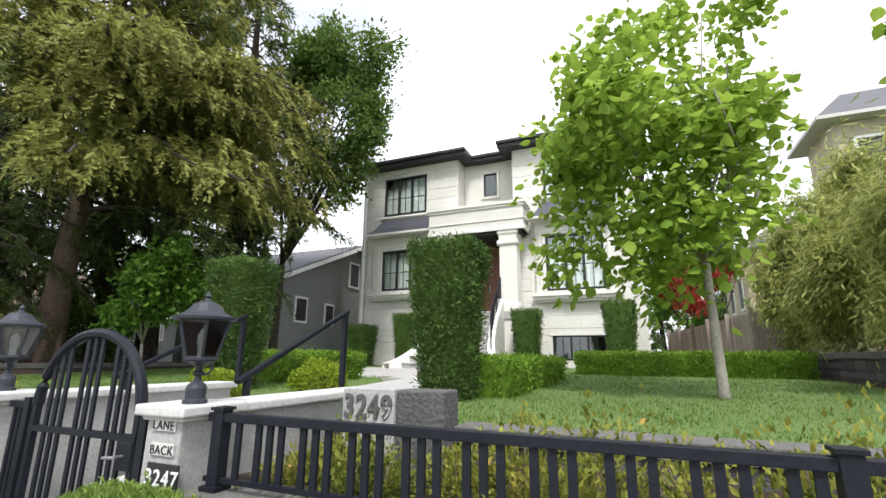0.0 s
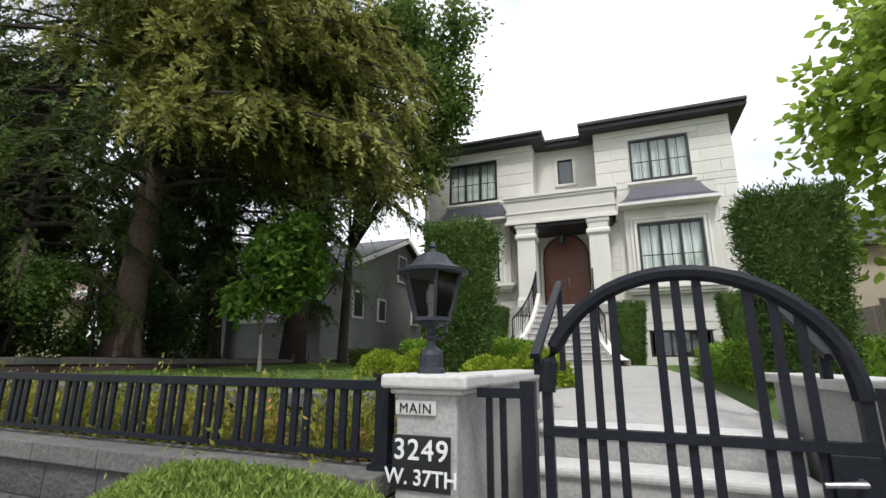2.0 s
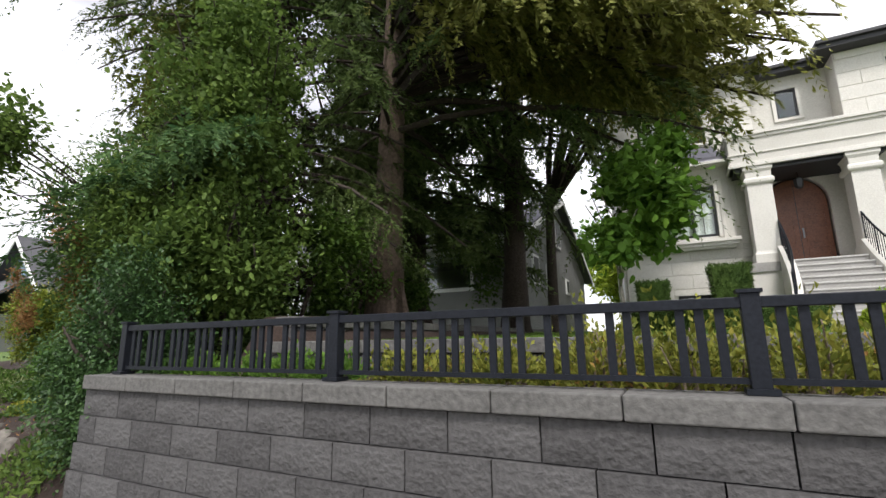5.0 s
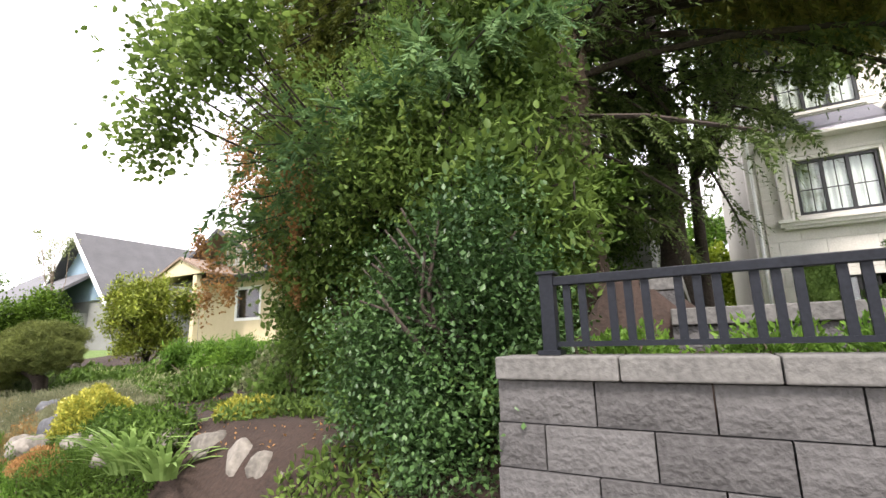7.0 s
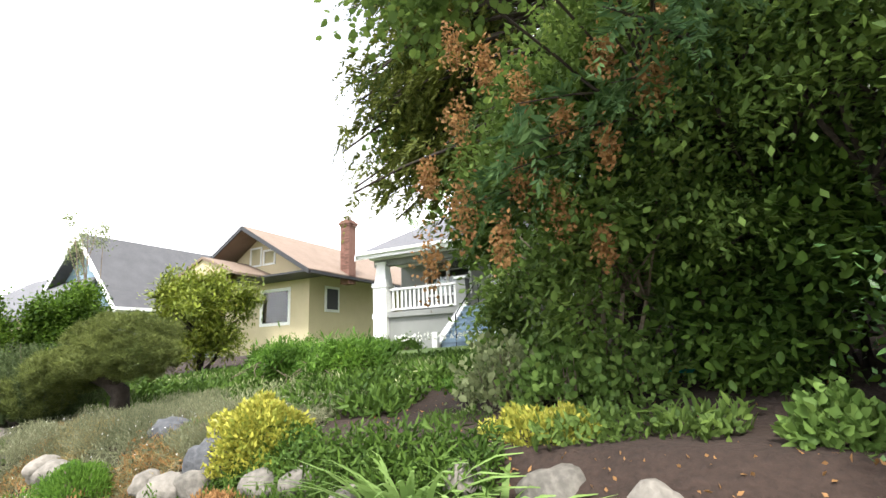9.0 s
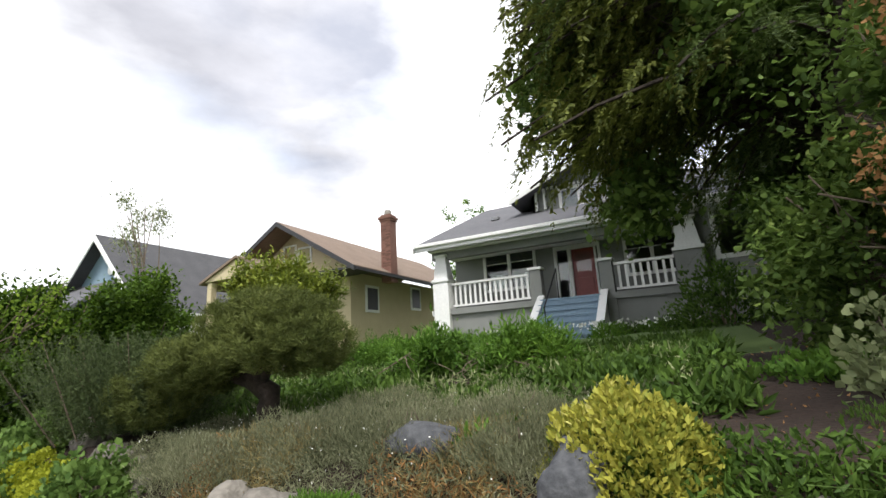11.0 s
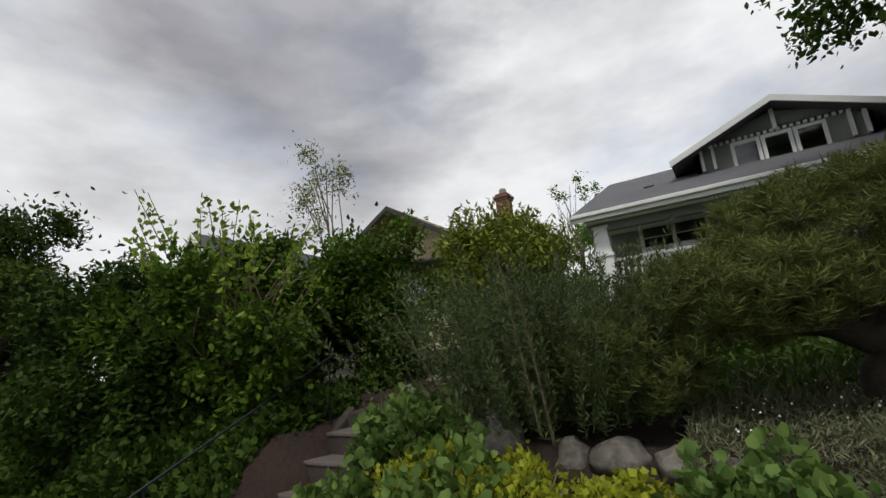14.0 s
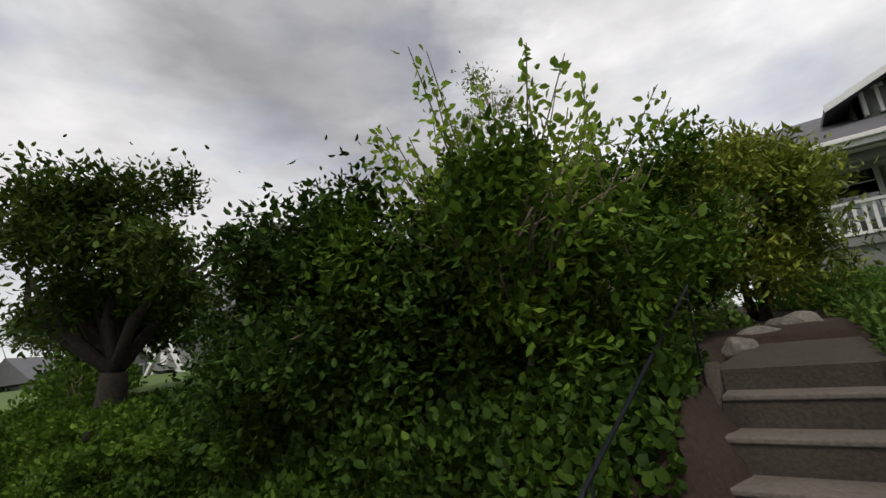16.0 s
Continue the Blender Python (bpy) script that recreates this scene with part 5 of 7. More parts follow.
def block_wall(name, x0, y0, x1, y1, zs, label, top_z, length=0.457, course=0.195, cap=True, low=None, batter=0.0):
    """Courses of blocks from (x0, y0) to (x1, y1), face to the right of that way turned to the viewer."""
    w = thing(name, (x0 + x1) / 2, (y0 + y1) / 2, zs, label, "retaining wall", kind="structure")
    run, ang = math.hypot(x1 - x0, y1 - y0), math.atan2(y1 - y0, x1 - x0)
    full = [rough_block(length - 0.008, course - 0.007, 0.24, k) for k in range(5)]
    half = [rough_block(length / 2 - 0.008, course - 0.007, 0.24, 9 + k) for k in range(2)]
    r = random.Random(run)
    n = int(math.ceil((top_z - zs) / course - 0.01))
    for c in range(n):
        z = top_z - course * (c + 1)
        u = 0.0 if c % 2 == 0 else -length * 0.36
        first = True
        while u < run - 0.05:
            me = full[r.randrange(5)]
            if first and u < 0:
                me, u = half[r.randrange(2)], 0.0
                adv = length / 2
            else:
                adv = length
            if low is None or z + course > low(x0 + math.cos(ang) * u):
                o = new("block", me); under(o, w)
                o.matrix_basis = Matrix.Translation((x0 + math.cos(ang) * u, y0 + math.sin(ang) * u - batter * c, z)) @ Matrix.Rotation(ang, 4, 'Z')
            u += adv; first = False
    if cap:
        k = int(run / 0.6) + 1
        for i in range(k):
            a, b = i * run / k, (i + 1) * run / k - 0.006
            me = Shape().box(a, b, -0.035, 0.24, 0, 0.105)
            o = part("coping", me, COPING, w, bevel=0.008)
            o.matrix_basis = Matrix.Translation((x0, y0, top_z)) @ Matrix.Rotation(ang, 4, 'Z')
    return w


block_wall("retaining_wall", -13.14, WALL_Y, -4.55, WALL_Y, -0.55, "grey split-face concrete block retaining wall with coping below the fence", 0.81, low=pave_z, batter=0.022)
block_wall("retaining_wall", -2.25, WALL_Y, 8.0, WALL_Y, 0.0, "grey split-face concrete block retaining wall with coping below the fence", 0.81, low=pave_z, batter=0.022)
block_wall("garden_wall", -1.2, 3.06, 3.4, 3.06, 0.72, "low grey block wall along the lawn edge", 1.05)
block_wall("garden_wall", -12.4, 2.95, -4.6, 2.95, 0.72, "low grey block wall along the lawn edge", 1.05)
block_wall("side_wall_west", -12.35, 3.2, -12.35, 15.0, 1.0, "dark grey block wall along the side of the lawn", 1.3)
block_wall("side_wall_east", 3.2, 15.2, 3.2, 3.3, 1.05, "grey stone garden wall beside the lawn", 1.64)

# ---- concrete garden steps to the bungalow ----
cs = thing("garden_steps", -24.65, 2.5, -1.0, "weathered brown concrete garden steps with a side kerb", "steps", kind="structure")
for i in range(6):
    z, y = 0.25 - 0.17 * i, 3.2 - 0.25 * i
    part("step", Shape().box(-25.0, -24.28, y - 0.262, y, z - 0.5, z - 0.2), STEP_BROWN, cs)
    # Thin slab sets off the tread; its pale colour holds wear and top light.
    part("tread", Shape().box(-24.995, -24.285, y - 0.275, y, z - 0.2, z - 0.17), STEP_WORN_LIT, cs, "worn tread, coloured paler for overhead light too", bevel=0.008)
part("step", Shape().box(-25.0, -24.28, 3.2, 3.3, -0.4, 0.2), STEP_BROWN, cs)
part("top_slab", Shape().prism([(-25.05, 3.25, 0.2), (-24.1, 3.25, 0.2), (-23.6, 5.6, 0.45), (-24.6, 5.6, 0.45)], 0, 0, -0.1), STEP_BROWN, cs)
part("kerb", Shape().prism([(-25.1, 3.3, 0.25), (-25.1, 1.6, -0.92), (-25.1, 1.6, -1.3), (-25.1, 3.3, -0.4)], 0.095, 0, 0), STEP_BROWN, cs, bevel=0.02)
gr2 = thing("garden_handrail", -25.1, 2.5, -1.0, "thin metal handrail beside the concrete garden steps", "handrail")
part("rail", Shape().tube([(-25.05, 3.3, 0.68), (-25.07, 3.1, 0.72), (-25.33, 1.6, -0.08), (-25.34, 1.54, -0.14)], [0.01] * 4, 7), DARK_PAINT, gr2)
part("post", Shape().tube([(-25.08, 3.06, -0.1), (-25.08, 3.06, 0.69)], [0.008] * 2, 6), DARK_PAINT, gr2)
part("post", Shape().tube([(-25.32, 1.66, -0.95), (-25.32, 1.66, -0.06)], [0.008] * 2, 6), DARK_PAINT, gr2)


# ---- plants ----
def tree_base(name, x, y, z, label, group=""):
    return thing(name, x, y, z, label, "tree", group)


def conifer(x, y, z0, high, r0, spread, first, mat, bark, label, limbs=80, per_limb=44, leaf=0.17, lean=(0, 0), droop=0.42, name="conifer_tree", reach=0.62, flat=0.8, extra=(), fan=26, clip=None, outer=None):
    """A tapered trunk with drooping limbs and hanging fans of leaflets."""
    t = tree_base(name, x, y, z0, label)
    r = random.Random(x * 7 + y)
    n = 9
    pts = [(x + lean[0] * u + 0.1 * math.sin(u * 5 + x), y + lean[1] * u + 0.08 * math.sin(u * 4), z0 - 0.15 + (high + 0.15) * u) for u in [i / n for i in range(n + 1)]]
    rad = [r0 * (1.3 if i == 0 else 1.0) * (1 - 0.93 * (i / n)) + 0.02 for i in range(n + 1)]
    s = Shape().tube(pts, rad, 14)
    for a in range(5):
        an = a * 1.26 + 0.4
        s.tube([(x + math.cos(an) * r0 * 0.5, y + math.sin(an) * r0 * 0.5, z0 + 0.9), (x + math.cos(an) * r0 * 1.0, y + math.sin(an) * r0 * 1.0, z0 + 0.15), (x + math.cos(an) * r0 * 1.5, y + math.sin(an) * r0 * 1.5, z0 - 0.2)], [r0 * 0.3, r0 * 0.35, r0 * 0.25], 7)
    part("trunk", s, bark, t, smooth=True)
    w, O, A, O2, A2 = Shape(), [], [], [], []
    for i in range(limbs):
        f = ((i + r.random()) / limbs) ** 1.25
        z = first + (z0 + high - first) * f * 0.985
        ln = spread * (1 - f) ** flat * (0.65 + 0.5 * r.random()) + 0.25
        an = i * 2.4 + r.random() * 0.9
        d = np.array([math.cos(an), math.sin(an), 0.0])
        if clip and (clip(x + d[0] * ln, y + d[1] * ln, z - 0.35 * ln) or clip(x + d[0] * ln * 0.6, y + d[1] * ln * 0.6, z - 0.1 * ln)):
            ln *= 0.45
        u = np.linspace(0, 1, 6)
        up = 0.12 + 0.2 * f
        cx = np.array([x + lean[0] * (z - z0) / high, y + lean[1] * (z - z0) / high, z])
        curve = cx + d * (ln * u)[:, None]
        curve[:, 2] += ln * (up * u - (up + droop * (0.6 + 0.6 * r.random())) * u ** 2 * 0.8)
        w.tube([tuple(c) for c in curve], [0.012 + 0.011 * ln * (1 - k * 0.9) for k in u], 5)
        m = max(6, int(per_limb * ln / spread))
        uu = 0.25 + 0.75 * rng.random(m) ** 0.8
        k = np.minimum((uu * 5).astype(int), 4)
        p = curve[k] + (curve[k + 1] - curve[k]) * (uu * 5 - k)[:, None]
        sg = np.where(rng.random(m) < 0.5, -1, 1)[:, None] * np.cross(d, [0, 0, 1.0])
        O.append(p + rng.normal(size=(m, 3)) * 0.06)
        A.append(d * 0.55 + sg * (0.2 + 0.7 * rng.random((m, 1))) + np.array([0, 0, -0.55]) + 0.25 * rng.normal(size=(m, 3)))
    for a0, a1, z_0, z_1, count, l0, l1 in extra:
        for i in range(count):
            an, z, ln = r.uniform(a0, a1), r.uniform(z_0, z_1), r.uniform(l0, l1)
            d = np.array([math.cos(an), math.sin(an), 0.0])
            u = np.linspace(0, 1, 6)
            curve = np.array([x, y, z + 0.6]) + d * (ln * u)[:, None]
            curve[:, 2] += ln * (0.16 * u - 0.36 * u ** 2)
            w.tube([tuple(c) for c in curve], [0.012 + 0.009 * ln * (1 - k * 0.9) for k in u], 5)
            m = 46
            uu = 0.4 + 0.55 * rng.random(m) ** 0.8
            k = np.minimum((uu * 5).astype(int), 4)
            p = curve[k] + (curve[k + 1] - curve[k]) * (uu * 5 - k)[:, None]
            sg = np.where(rng.random(m) < 0.5, -1, 1)[:, None] * np.cross(d, [0, 0, 1.0])
            O2.append(p + sg * 0.55 * rng.random((m, 1)) + rng.normal(size=(m, 3)) * 0.1)
            A2.append(d * 0.7 + sg * 0.6 * rng.random((m, 1)) + np.array([0, 0, -0.5]) + 0.3 * rng.normal(size=(m, 3)))
    part("limb", w, BARK_DARK, t, "dark drooping limbs")
    O, A = np.concatenate(O), np.concatenate(A)
    if clip:
        keep = np.array([not clip(*q) for q in O])
        O, A = O[keep], A[keep]
    p, ax, sd, ln = sprays(O, A, reach * (0.6 + 0.7 * rng.random(len(O))), fan, leaf, 0.55)
    leaves("crown", p, ax, sd, ln, ln * 0.3, mat, t, 0.1)
    if O2:
        O2, A2 = np.concatenate(O2), np.concatenate(A2)
        p, ax, sd, ln = sprays(O2, A2, (0.55 if leaf > 0.1 else 0.4) * (0.6 + 0.7 * rng.random(len(O2))), 32, 0.16 if leaf > 0.1 else 0.1, 0.75)
        leaves("outer_spray", p, ax, sd, ln, ln * 0.36, outer, t, 0.1, "hanging olive-yellow sprays")
    return t


def branchy(s, base, tip, r0, r1, bend, r):
    b, t = Vector(base), Vector(tip)
    m = (b + t) / 2 + Vector((r.uniform(-1, 1), r.uniform(-1, 1), r.uniform(0, 0.6))) * bend
    s.tube([tuple(b), tuple((b + m) / 2 + (m - (b + t) / 2) * 0.3), tuple(m), tuple((m + t) / 2), tuple(t)], [r0, r0 * 0.8 + r1 * 0.2, (r0 + r1) / 2, r0 * 0.25 + r1 * 0.75, r1], 6)


def leafy(name, x, y, z0, crown, radii, mat, bark, label, r0=0.07, fork=1.2, limbs=9, clumps=120, per=60, leaf=0.1, wide=0.6, clump=0.35, category="tree", group="", droop=0.3, outer=0.5, trunks=1):
    """A broadleaf tree or tall shrub: trunk, limbs reaching into the crown, and clumps of leaves with gaps."""
    t = thing(name, x, y, z0, label, category, group)
    r = random.Random(x * 3 + y * 5)
    for k in range(trunks):
        ox, oy = (r.uniform(-0.25, 0.25), r.uniform(-0.2, 0.2)) if trunks > 1 else (0, 0)
        fk = (x + ox * 2 + r.uniform(-0.08, 0.08), y + oy * 2, z0 + fork * (0.8 + 0.3 * r.random()))
        tk = part("trunk", Shape().tube([(x + ox, y + oy, z0 - 0.15), (x + ox, y + oy, z0 + 0.1), ((x + ox + fk[0]) / 2, (y + oy + fk[1]) / 2, z0 + fork * 0.5), fk], [r0 * 1.5, r0 * 1.1, r0 * 0.95, r0 * 0.85], 9), bark, t, smooth=True)
        for i in range(limbs):
            dv = unit(1)[0]
            dv[2] = abs(dv[2]) * 0.9 - 0.15
            tip = np.array(crown) + dv * np.array(radii) * (0.65 + 0.3 * r.random())
            s = Shape()
            branchy(s, fk, tip, r0 * 0.5, 0.008, 0.18 * max(radii), r)
            part("limb", s, bark, tk, smooth=True)
    p, c = lobes(crown, radii, clumps, per, clump)
    n = len(p)
    ax = unit(n) + (p - np.array(crown)) / np.array(radii) * outer
    ax[:, 2] -= droop
    sd = unit(n) * 0.6 + np.cross(ax, [0, 0, 1.0])
    ln = leaf * (0.6 + 0.7 * rng.random(n))
    leaves("crown", p, ax, sd, ln, ln * wide, mat, t, 0.12)
    return t


def bush(name, x, y, z, radii, mat, label, n=4000, leaf=0.05, wide=0.55, category="shrub", group="", lift=0.5, shell=0.6, stems=8, lumps=0.25, outer=0.7, hemi=True, mat2=None):
    """A rounded, uneven shrub resting at z: stems inside, leaves thickest near the surface."""
    t = thing(name, x, y, z, label, category, group)
    r = random.Random(x * 11 + y)
    s = Shape()
    for i in range(stems):
        a = r.random() * 6.28
        tip = (x + math.cos(a) * radii[0] * 0.75 * r.random(), y + math.sin(a) * radii[1] * 0.75 * r.random(), z + radii[2] * (0.5 + 0.45 * r.random()))
        branchy(s, (x + math.cos(a) * radii[0] * 0.12, y + math.sin(a) * radii[1] * 0.12, z - 0.08), tip, 0.008 + 0.008 * radii[2], 0.003, 0.12 * radii[0], r)
    part("stem", s, TWIG, t, smooth=True)
    d = unit(n)
    if hemi:
        d[:, 2] = np.abs(d[:, 2]) * 1.05 - 0.06
    ph = rng.random(3) * 6.28
    wob = 1 + lumps * (np.sin(d[:, 0] * 5 + ph[0]) * np.sin(d[:, 1] * 6 + ph[1]) + 0.6 * np.sin(d[:, 2] * 7 + d[:, 0] * 9 + ph[2]))
    rr = (shell + (1 - shell) * rng.random(n) ** 0.5) * wob
    p = np.array([x, y, z]) + d * np.array(radii) * rr[:, None] + rng.normal(size=(n, 3)) * 0.3 * leaf
    ax = d * outer + unit(n) * 0.8
    ax[:, 2] += lift
    ln = leaf * (0.6 + 0.7 * rng.random(n))
    leaves("foliage", p, ax, unit(n), ln, ln * wide, mat, t, 0.2)
    if mat2:
        k = n // 5
        leaves("new_growth", p[:k] + d[:k] * leaf * 0.6, ax[:k], unit(k), ln[:k], ln[:k] * wide, mat2, t, 0.2)
    return t


def clipped(name, a, za, b, zb, mat, label, n=9000, leaf=0.05, group="", category="hedge", wide=0.3, rough=0.03):
    """A clipped hedge between rectangle a at za and b at zb: a dim twiggy core under a coat of leaves."""
    cx, cy = (a[0] + a[1]) / 2, (a[2] + a[3]) / 2
    t = thing(name, cx, cy, za, label, category, group)
    e = 0.045
    part("core", Shape().taper((a[0] + e, a[1] - e, a[2] + e, a[3] - e), za + 0.0, (b[0] + e, b[1] - e, b[2] + e, b[3] - e), zb - e), mat, t)
    A, B = np.array(a), np.array(b)
    f = rng.random(n)
    face = rng.random(n)
    w, dpt, hgt = a[1] - a[0], a[3] - a[2], zb - za
    areas = np.array([w * hgt, w * hgt * 0.4, dpt * hgt, dpt * hgt, w * dpt])
    which = rng.choice(5, n, p=areas / areas.sum())
    g = rng.random(n)
    R = A + (B - A) * f[:, None]
    px = R[:, 0] + (R[:, 1] - R[:, 0]) * g
    py = R[:, 2] + (R[:, 3] - R[:, 2]) * g
    pz = za + hgt * f
    P = np.stack([px, R[:, 2], pz], 1)
    N = np.tile([0, -1.0, 0.0], (n, 1))
    m = which == 1; P[m, 1] = R[m, 3]; N[m] = (0, 1, 0)
    m = which == 2; P[m] = np.stack([R[m, 0], py[m], pz[m]], 1); N[m] = (-1, 0, 0)
    m = which == 3; P[m] = np.stack([R[m, 1], py[m], pz[m]], 1); N[m] = (1, 0, 0)
    m = which == 4; h = rng.random(m.sum()); P[m] = np.stack([B[0] + (B[1] - B[0]) * g[m], B[2] + (B[3] - B[2]) * h, np.full(m.sum(), zb)], 1); N[m] = (0, 0, 1)
    lump = np.sin(P[:, 0] * 9 + cx) * np.sin(P[:, 2] * 8 + cy) * np.sin(P[:, 1] * 9)
    P += N * (rng.normal(size=(n, 1)) * rough + 0.03 * lump[:, None] - 0.03)
    ax = N * 0.6 + unit(n) * 0.8
    ax[:, 2] += 0.5
    ln = leaf * (0.6 + 0.8 * rng.random(n))
    leaves("foliage", P, ax, unit(n), ln, ln * wide, mat, t, 0.15)
    return t


def blades(name, x, y, z, spread, n, high, wide, mat, label, category="plant", group="", arch=0.6):
    """A clump of arching sword leaves, each of five lengths."""
    t = thing(name, x, y, z, label, category, group)
    s = Shape()
    for i in range(n):
        a, q = rng.random() * 6.28, rng.random() ** 0.5
        d = np.array([math.cos(a), math.sin(a)])
        b = np.array([x, y]) + d * spread * 0.35 * q
        h, w = high * (0.55 + 0.55 * rng.random()), wide * (0.7 + 0.5 * rng.random())
        out = spread * (0.25 + 0.9 * q) * (0.5 + 0.8 * rng.random())
        k = len(s.v)
        sx, sy = -d[1] * w / 2, d[0] * w / 2
        for j in range(6):
            u = j / 5
            c = b + d * out * u ** 1.6
            zz = z + h * (u - arch * 0.6 * u ** 3)
            g = (1 - u) ** 0.5 * (0.75 + 0.25 * min(1, 4 * u)) + 0.03
            s.v += [(c[0] - sx * g, c[1] - sy * g, zz), (c[0] + sx * g, c[1] + sy * g, zz + 0.1 * w)]
        s.f += [(k + 2 * j, k + 2 * j + 1, k + 2 * j + 3, k + 2 * j + 2) for j in range(5)]
    part("leaf_blade", s, mat, t)
    return t


def rock(x, y, z, sx, sy, sz, seed, mat=None, group="garden rocks", label="rounded grey garden rock set in the bank"):
    b = bmesh.new()
    bmesh.ops.create_icosphere(b, subdivisions=3, radius=1)
    for v in b.verts:
        d = v.co.normalized()
        k = 1 + 0.32 * noise.noise(d * 1.3 + Vector((seed * 3.1, 0, 0))) + 0.1 * noise.noise(d * 3.5 + Vector((0, seed, 0)))
        v.co = d * k
        v.co.x, v.co.y, v.co.z = v.co.x * sx, v.co.y * sy, max(v.co.z, -0.8) * sz
    me = bpy.data.meshes.new("rock"); b.to_mesh(me); b.free()
    me.materials.append(mat or ROCK)
    me.polygons.foreach_set("use_smooth", [True] * len(me.polygons))
    o = new("rock", me)
    o.location = (x, y, z)
    o.rotation_euler = (0, 0, seed * 1.7)
    return tagged(o, label, "rock", group)


# villa garden: clipped hedges
for cx, cy, tw in ((-2.02, 4.95, 0.37), (-5.22, 4.9, 0.35)):
    clipped("clipped_yew", (cx - 0.22, cx + 0.22, cy - 0.22, cy + 0.22), 1.1, (cx - tw, cx + tw, cy - tw, cy + tw), 2.9, YEW, "tall clipped dark green yew widening towards its flat top", 30000, 0.05, "clipped yews beside the path", "topiary", 0.28, 0.045)
for x0, x1, zt in ((-3.7, -2.85, 3.1), (-0.95, -0.05, 3.25), (-9.85, -9.0, 2.72), (-7.95, -6.95, 3.08)):
    clipped("clipped_shrub", (x0 + 0.15, x1 - 0.15, 14.3, 15.0), 1.25, (x0, x1, 14.15, 15.1), zt, YEW, "clipped dark green shrub by the house wall", 6000, 0.075, "clipped shrubs by the house", "topiary", 0.3)
clipped("boxwood_hedge", (-2.35, -1.35, 5.25, 9.0), 1.1, (-2.4, -1.3, 5.2, 9.0), 1.6, BOXWOOD, "low clipped boxwood hedge beside the lawn", 16000, 0.04, "boxwood hedges", "hedge", 0.55)
clipped("boxwood_hedge", (-1.3, 2.9, 10.6, 11.7), 1.15, (-1.35, 2.95, 10.5, 11.8), 1.72, BOXWOOD, "low clipped boxwood hedge beside the lawn", 22000, 0.05, "boxwood hedges", "hedge", 0.55)
clipped("boxwood_hedge", (-9.6, -6.6, 9.6, 10.4), 1.15, (-9.65, -6.55, 9.5, 10.45), 1.62, YEW, "low clipped dark hedge across the lawn", 14000, 0.045, "boxwood hedges", "hedge", 0.55)
clipped("boxwood_hedge", (-6.5, -4.9, 6.2, 7.6), 1.1, (-6.55, -4.85, 6.1, 7.7), 1.66, BOXWOOD, "low clipped boxwood hedge beside the path", 12000, 0.045, "boxwood hedges", "hedge", 0.55)
for bx, by, br in ((-4.55, 5.9, 0.42), (-4.72, 4.2, 0.3), (-5.9, 5.5, 0.42), (-6.8, 6.0, 0.4)):
    bush("round_shrub", bx, by, 1.12, (br, br, br * 1.0), CHARTREUSE, "rounded bright yellow-green shrub beside the path", 5200, 0.045, 0.6, group="rounded shrubs", shell=0.8, lumps=0.06)

# maple, sapling, trees round the villa
rng = np.random.default_rng(21)
leafy("maple_tree", 0.84, 6.3, 1.2, (0.5, 6.2, 4.6), (1.8, 1.5, 2.3), BRIGHT, BARK_PALE, "young bright green maple tree on the lawn", 0.055, 1.5, 14, 470, 16, 0.14, 0.8, 0.27, droop=0.6)
leafy("maple_tree", 3.9, 5.6, 1.55, (3.2, 5.6, 5.2), (0.75, 0.7, 0.6), BRIGHT, BARK_PALE, "slim bright green maple beside the garden wall", 0.035, 2.4, 6, 40, 34, 0.15, 0.85, 0.22, droop=0.5)
leafy("sapling", -9.5, 6.5, 1.22, (-9.15, 6.25, 3.05), (0.85, 0.8, 0.95), GREEN, BARK_PALE, "slim young tree with a full green crown on the lawn", 0.032, 0.75, 8, 150, 40, 0.125, 0.7, 0.22, droop=0.5)
# Red cedar: inner crown coloured darker as painted shade, outer sprays olive.
conifer(-13.65, 6.9, 1.45, 17.5, 0.3, 6.6, 5.2, CEDAR_DARK, BARK, "tall red cedar with a reddish trunk and hanging olive sprays", 76, 50, 0.12, droop=0.5, name="cedar_tree", reach=0.7, fan=32, clip=lambda x, y, z: (x < -17.5 and z < 7.0) or (y < 3.9 and z < 6.2), outer=CEDAR, extra=((-0.62, 0.5, 5.2, 9.5, 66, 4.4, 7.0), (-0.6, 0.45, 9.5, 13.5, 24, 3.5, 5.5), (-0.95, -0.6, 6.2, 10.0, 12, 4.0, 5.2)))
conifer(-15.9, 5.9, 1.0, 14.0, 0.17, 4.3, 3.5, CEDAR_GREEN, BARK_DARK, "green cedar overhanging the garden bank", 110, 80, 0.065, droop=0.5, name="cedar_tree", reach=0.42, fan=34, clip=lambda x, y, z: z < 1.9 + 0.5 * max(0.0, -17.6 - x) or y < 2.6 or x < -20.3, outer=CEDAR_OLIVE_SHADED, extra=((2.4, 3.6, 3.0, 8.5, 88, 2.6, 4.0),))
conifer(-12.6, 11.2, 1.3, 16.5, 0.3, 3.4, 6.2, CEDAR_DARK, BARK_DARK, "tall dark conifer behind the cedars", 90, 44, 0.19, droop=0.35, fan=20)
conifer(-15.0, 10.4, 1.3, 16.0, 0.3, 3.6, 3.6, CEDAR_DARK, BARK_DARK, "tall dark conifer behind the cedars", 90, 44, 0.19, droop=0.35, fan=20, clip=lambda x, y, z: x < -16.6 and z < 5.5)
conifer(-15.2, 8.9, 1.2, 13.0, 0.22, 1.6, 4.2, CEDAR_DARK, BARK_DARK, "tall dark conifer behind the cedars", 60, 40, 0.17, droop=0.35)
